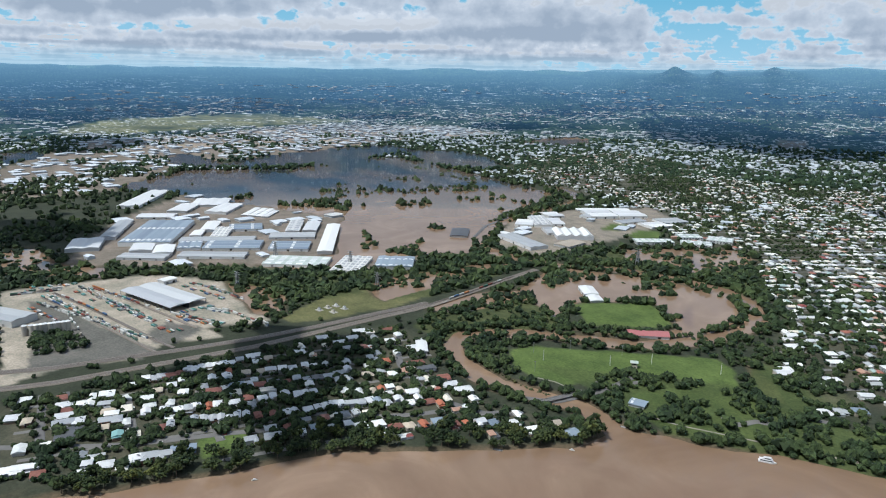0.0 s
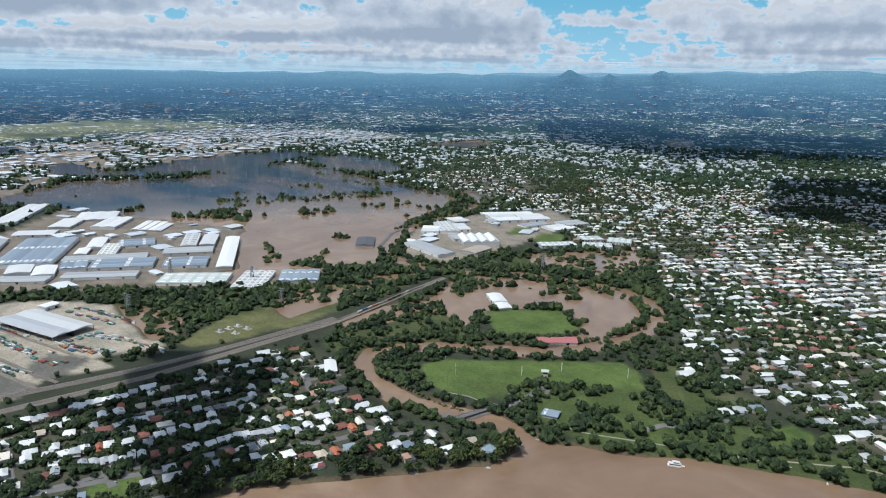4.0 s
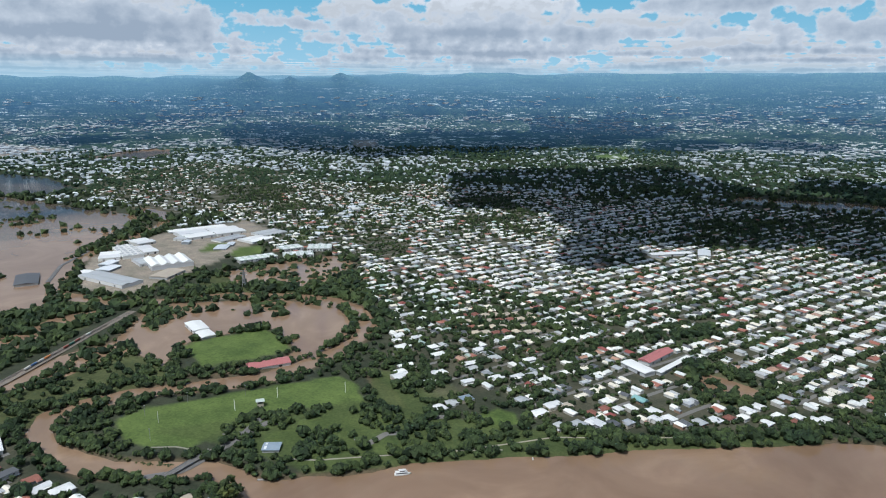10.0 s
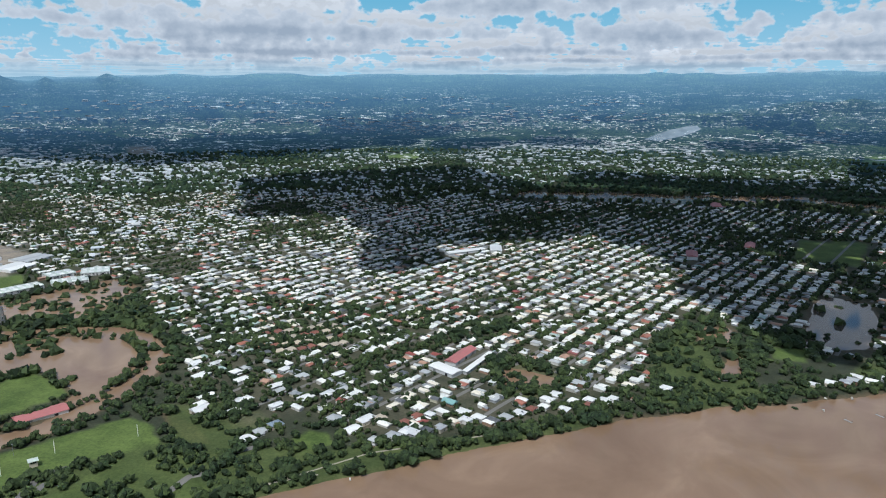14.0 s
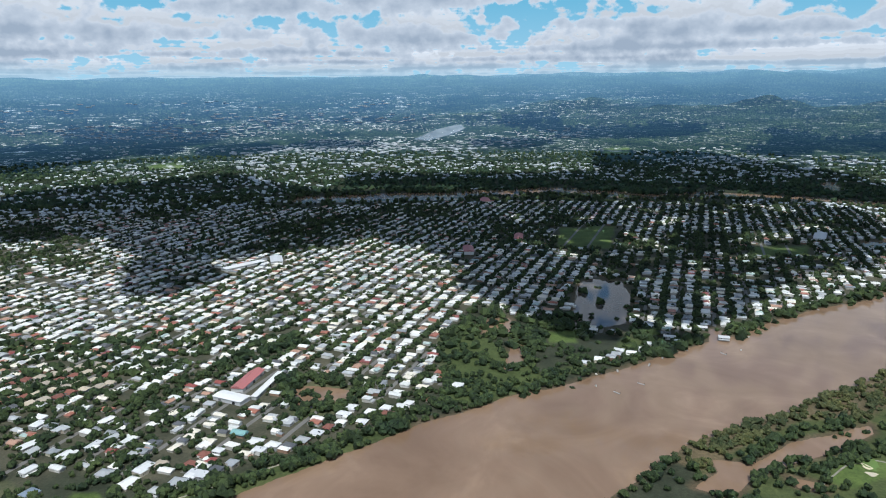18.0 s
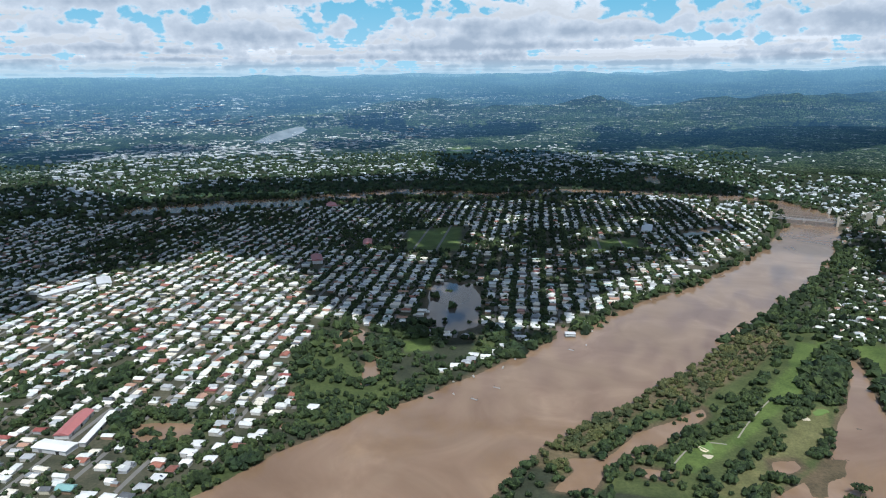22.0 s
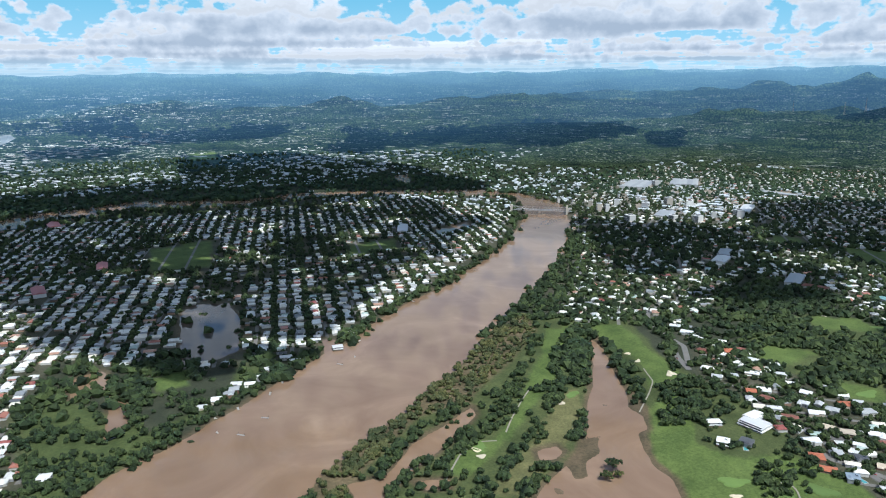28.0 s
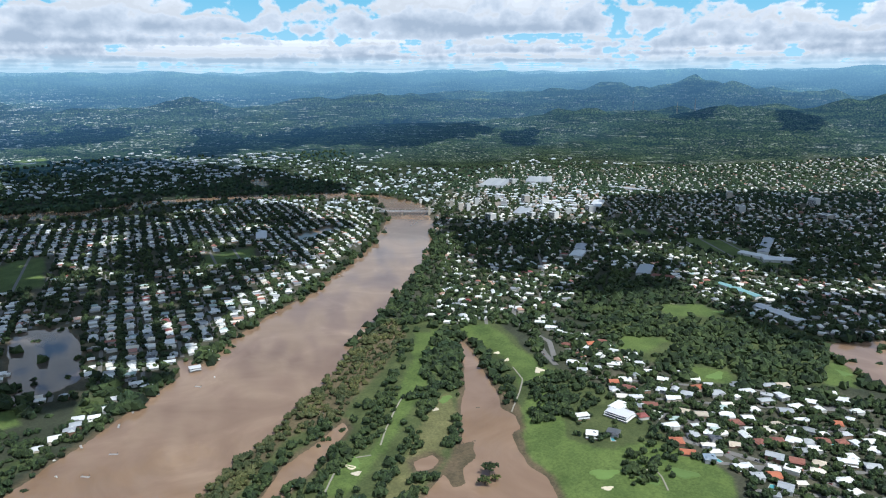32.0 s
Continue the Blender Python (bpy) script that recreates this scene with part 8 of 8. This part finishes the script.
def far_estates():
    """Clusters of large pale roofs scattered through the far plain."""
    n = 9000
    b, r = RNG.uniform(-100, 40, n), 1 / RNG.uniform(1 / 24000, 1 / 3600, n)
    x, y = MID[0] + r * np.sin(np.radians(b)), MID[1] + r * np.cos(np.radians(b))
    k = (rough(x, y, 1300, 91, 3) > 0.60 - 0.05 * (b < -20)) & (wetness(x, y) < -40) & ~in_any(x, y, TOWNS) & ~in_any(x, y, OPEN, 0)
    k &= height(x, y) < np.where(b < 5, 240, 45)
    x, y, r = x[k], y[k], r[k]
    px, py, pz, s = drawn_in(x, y, height(x, y))
    wide = np.clip(r / 150, 24, 110)
    t = RNG.choice([0.3, 1.87], len(x)) + RNG.normal(0, 0.1, len(x))
    w, d, h = wide * RNG.uniform(0.5, 1.0, len(x)), wide * RNG.uniform(0.7, 1.5, len(x)), np.clip(r / 900, 8, 16)
    wv, wf = strewn(HIP, WALL_T, px, py, pz, t, w, d, h, s)
    rv, rf = strewn(ROOFS[1][0] * (1, 1, 0.62) + (0, 0, 0.26), ROOFS[1][1], px, py, pz, t, w, d, h, s)
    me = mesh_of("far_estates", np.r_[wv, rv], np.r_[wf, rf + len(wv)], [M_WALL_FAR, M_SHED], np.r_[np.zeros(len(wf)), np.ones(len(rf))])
    tagged(new("far_estates", me), "pale roofs of industrial estates on the far plain", "sheds", kind="stuff")


far_sheds()
far_estates()
gt = garden_trees()
gt = gt[clear_of(gt, -4)]
gr = np.hypot(gt[:, 0] - MID[0], gt[:, 1] - MID[1])
gt = gt[(gt[:, 0] > -600) | (gt[:, 1] > 560) | (RNG.random(len(gt)) < 0.5)]
gr = np.hypot(gt[:, 0] - MID[0], gt[:, 1] - MID[1])
gr = np.hypot(gt[:, 0] - MID[0], gt[:, 1] - MID[1])
keep_gt = 0.95 + 0.2 * step(-gt[:, 0], 600, 900) - 0.30 * step(gr, 1150, 1500) + 0.25 * step(gt[:, 0], 100, 350) + 0.5 * step(rough(gt[:, 0], gt[:, 1], 230, 57, 2), 0.52, 0.64)
gt = gt[RNG.random(len(gt)) < keep_gt]
far_wood = wild_trees(24000, 3100, 5200)
allt = np.r_[gt, WILD, far_wood]
gscale = np.where(gt[:, 0] < -560, 0.82, 1.0) * (1 - 0.14 * step(np.hypot(gt[:, 0] - MID[0], gt[:, 1] - MID[1]), 1150, 1500))
big = np.r_[(6.5 + 8 * RNG.random(len(gt)) ** 1.5) * gscale, (8 + 10 * RNG.random(len(WILD)) ** 1.6) * np.where(wetness(WILD[:, 0], WILD[:, 1]) > -32, 1.15, 1.0) * np.where(in_any(WILD[:, 0], WILD[:, 1], [ring for name, ring in GROVES if name.startswith("park")], 0), 1.2, 1.0) * np.where(np.arange(len(WILD)) >= len(WILD) - len(YARD), 0.66, 1.0), RNG.uniform(9, 14, len(far_wood))]
tr = np.hypot(allt[:, 0] - MID[0], allt[:, 1] - MID[1])
scrub = in_any(allt[:, 0], allt[:, 1], [ring for name, ring in GROVES if name == "scrub_bank"], 0)
cs = []
for l_name in ("creek_scrub", "creek_scrub_low"):
    line = np.array(LINES[l_name], float)
    seg = np.r_[0, np.cumsum(np.linalg.norm(np.diff(line, axis=0), axis=1))]
    at_ = RNG.uniform(0, seg[-1], int(seg[-1] / 2.6))
    cs.append(np.c_[np.interp(at_, seg, line[:, 0]), np.interp(at_, seg, line[:, 1])] + RNG.normal(0, 1.6, (len(at_), 2)))
cs = np.concatenate(cs)
tree_stuff("creek_scrub", cs[:, 0], cs[:, 1], RNG.uniform(3.5, 6.5, len(cs)), [clump(700 + q, 9, 0.34, 0.7) for q in range(4)], "brown-green half-drowned scrub in a line along the creek", M_LEAF_SCRUB)
tree_stuff("bank_scrub", allt[scrub, 0], allt[scrub, 1], big[scrub] * 0.8, [clump(500 + q, 11, 0.36, 0.7) for q in range(6)], "olive green flooded scrub along the river bank", M_LEAF_SCRUB)
allt, big, tr = allt[~scrub], big[~scrub], tr[~scrub]
for t_name, t_keep, t_k, t_grow, t_label in (
    ("near_trees", tr < 1200, 11, 1.0, "dark green broadleaf trees of gardens and river banks"),
    ("middle_trees", (tr >= 1200) & (tr < 2000), 3, 1.0, "green garden and street trees between the roofs"),
    ("far_trees", (tr >= 2000) & (tr < 3200), 2, 1.1, "dark green far trees and woods"),
    ("farthest_trees", tr >= 3200, 1, 1.2, "dark green woods towards the ranges"),
):
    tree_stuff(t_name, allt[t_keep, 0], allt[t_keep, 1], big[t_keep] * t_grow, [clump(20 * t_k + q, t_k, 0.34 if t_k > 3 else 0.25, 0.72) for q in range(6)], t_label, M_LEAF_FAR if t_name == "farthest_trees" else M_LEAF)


def streets():
    vs, fs = [], []
    for line, ring in ROADS:
        ok = (windowed(inside_by, line[:, 0], line[:, 1], ring, 5, -1) > 6) & (wetness(line[:, 0], line[:, 1]) < -6)
        r = np.hypot(line[:, 0] - MID[0], line[:, 1] - MID[1])
        ok &= r < 3100
        if ok.sum() < 3:
            continue
        z = height(line[:, 0], line[:, 1]) + 0.35
        d = np.gradient(line, axis=0)
        d = d / np.linalg.norm(d, axis=1)[:, None] * 3.6
        for i in range(len(line) - 1):
            if ok[i] and ok[i + 1]:
                b = len(vs)
                for j, q in ((i, 1), (i, -1), (i + 1, -1), (i + 1, 1)):
                    vs.append((line[j, 0] + q * d[j, 1], line[j, 1] - q * d[j, 0], z[j]))
                fs.append((b, b + 1, b + 2, b + 3))
    me = mesh_of("road", vs, np.array(fs)[:, ::-1], [M_ROAD])
    tagged(new("road", me), "grey asphalt suburban streets between the house rows", "road", kind="structure")


M_ROAD = plain("asphalt", (0.19, 0.185, 0.175), 0.9, vary=0.3, scale=0.06)
streets()
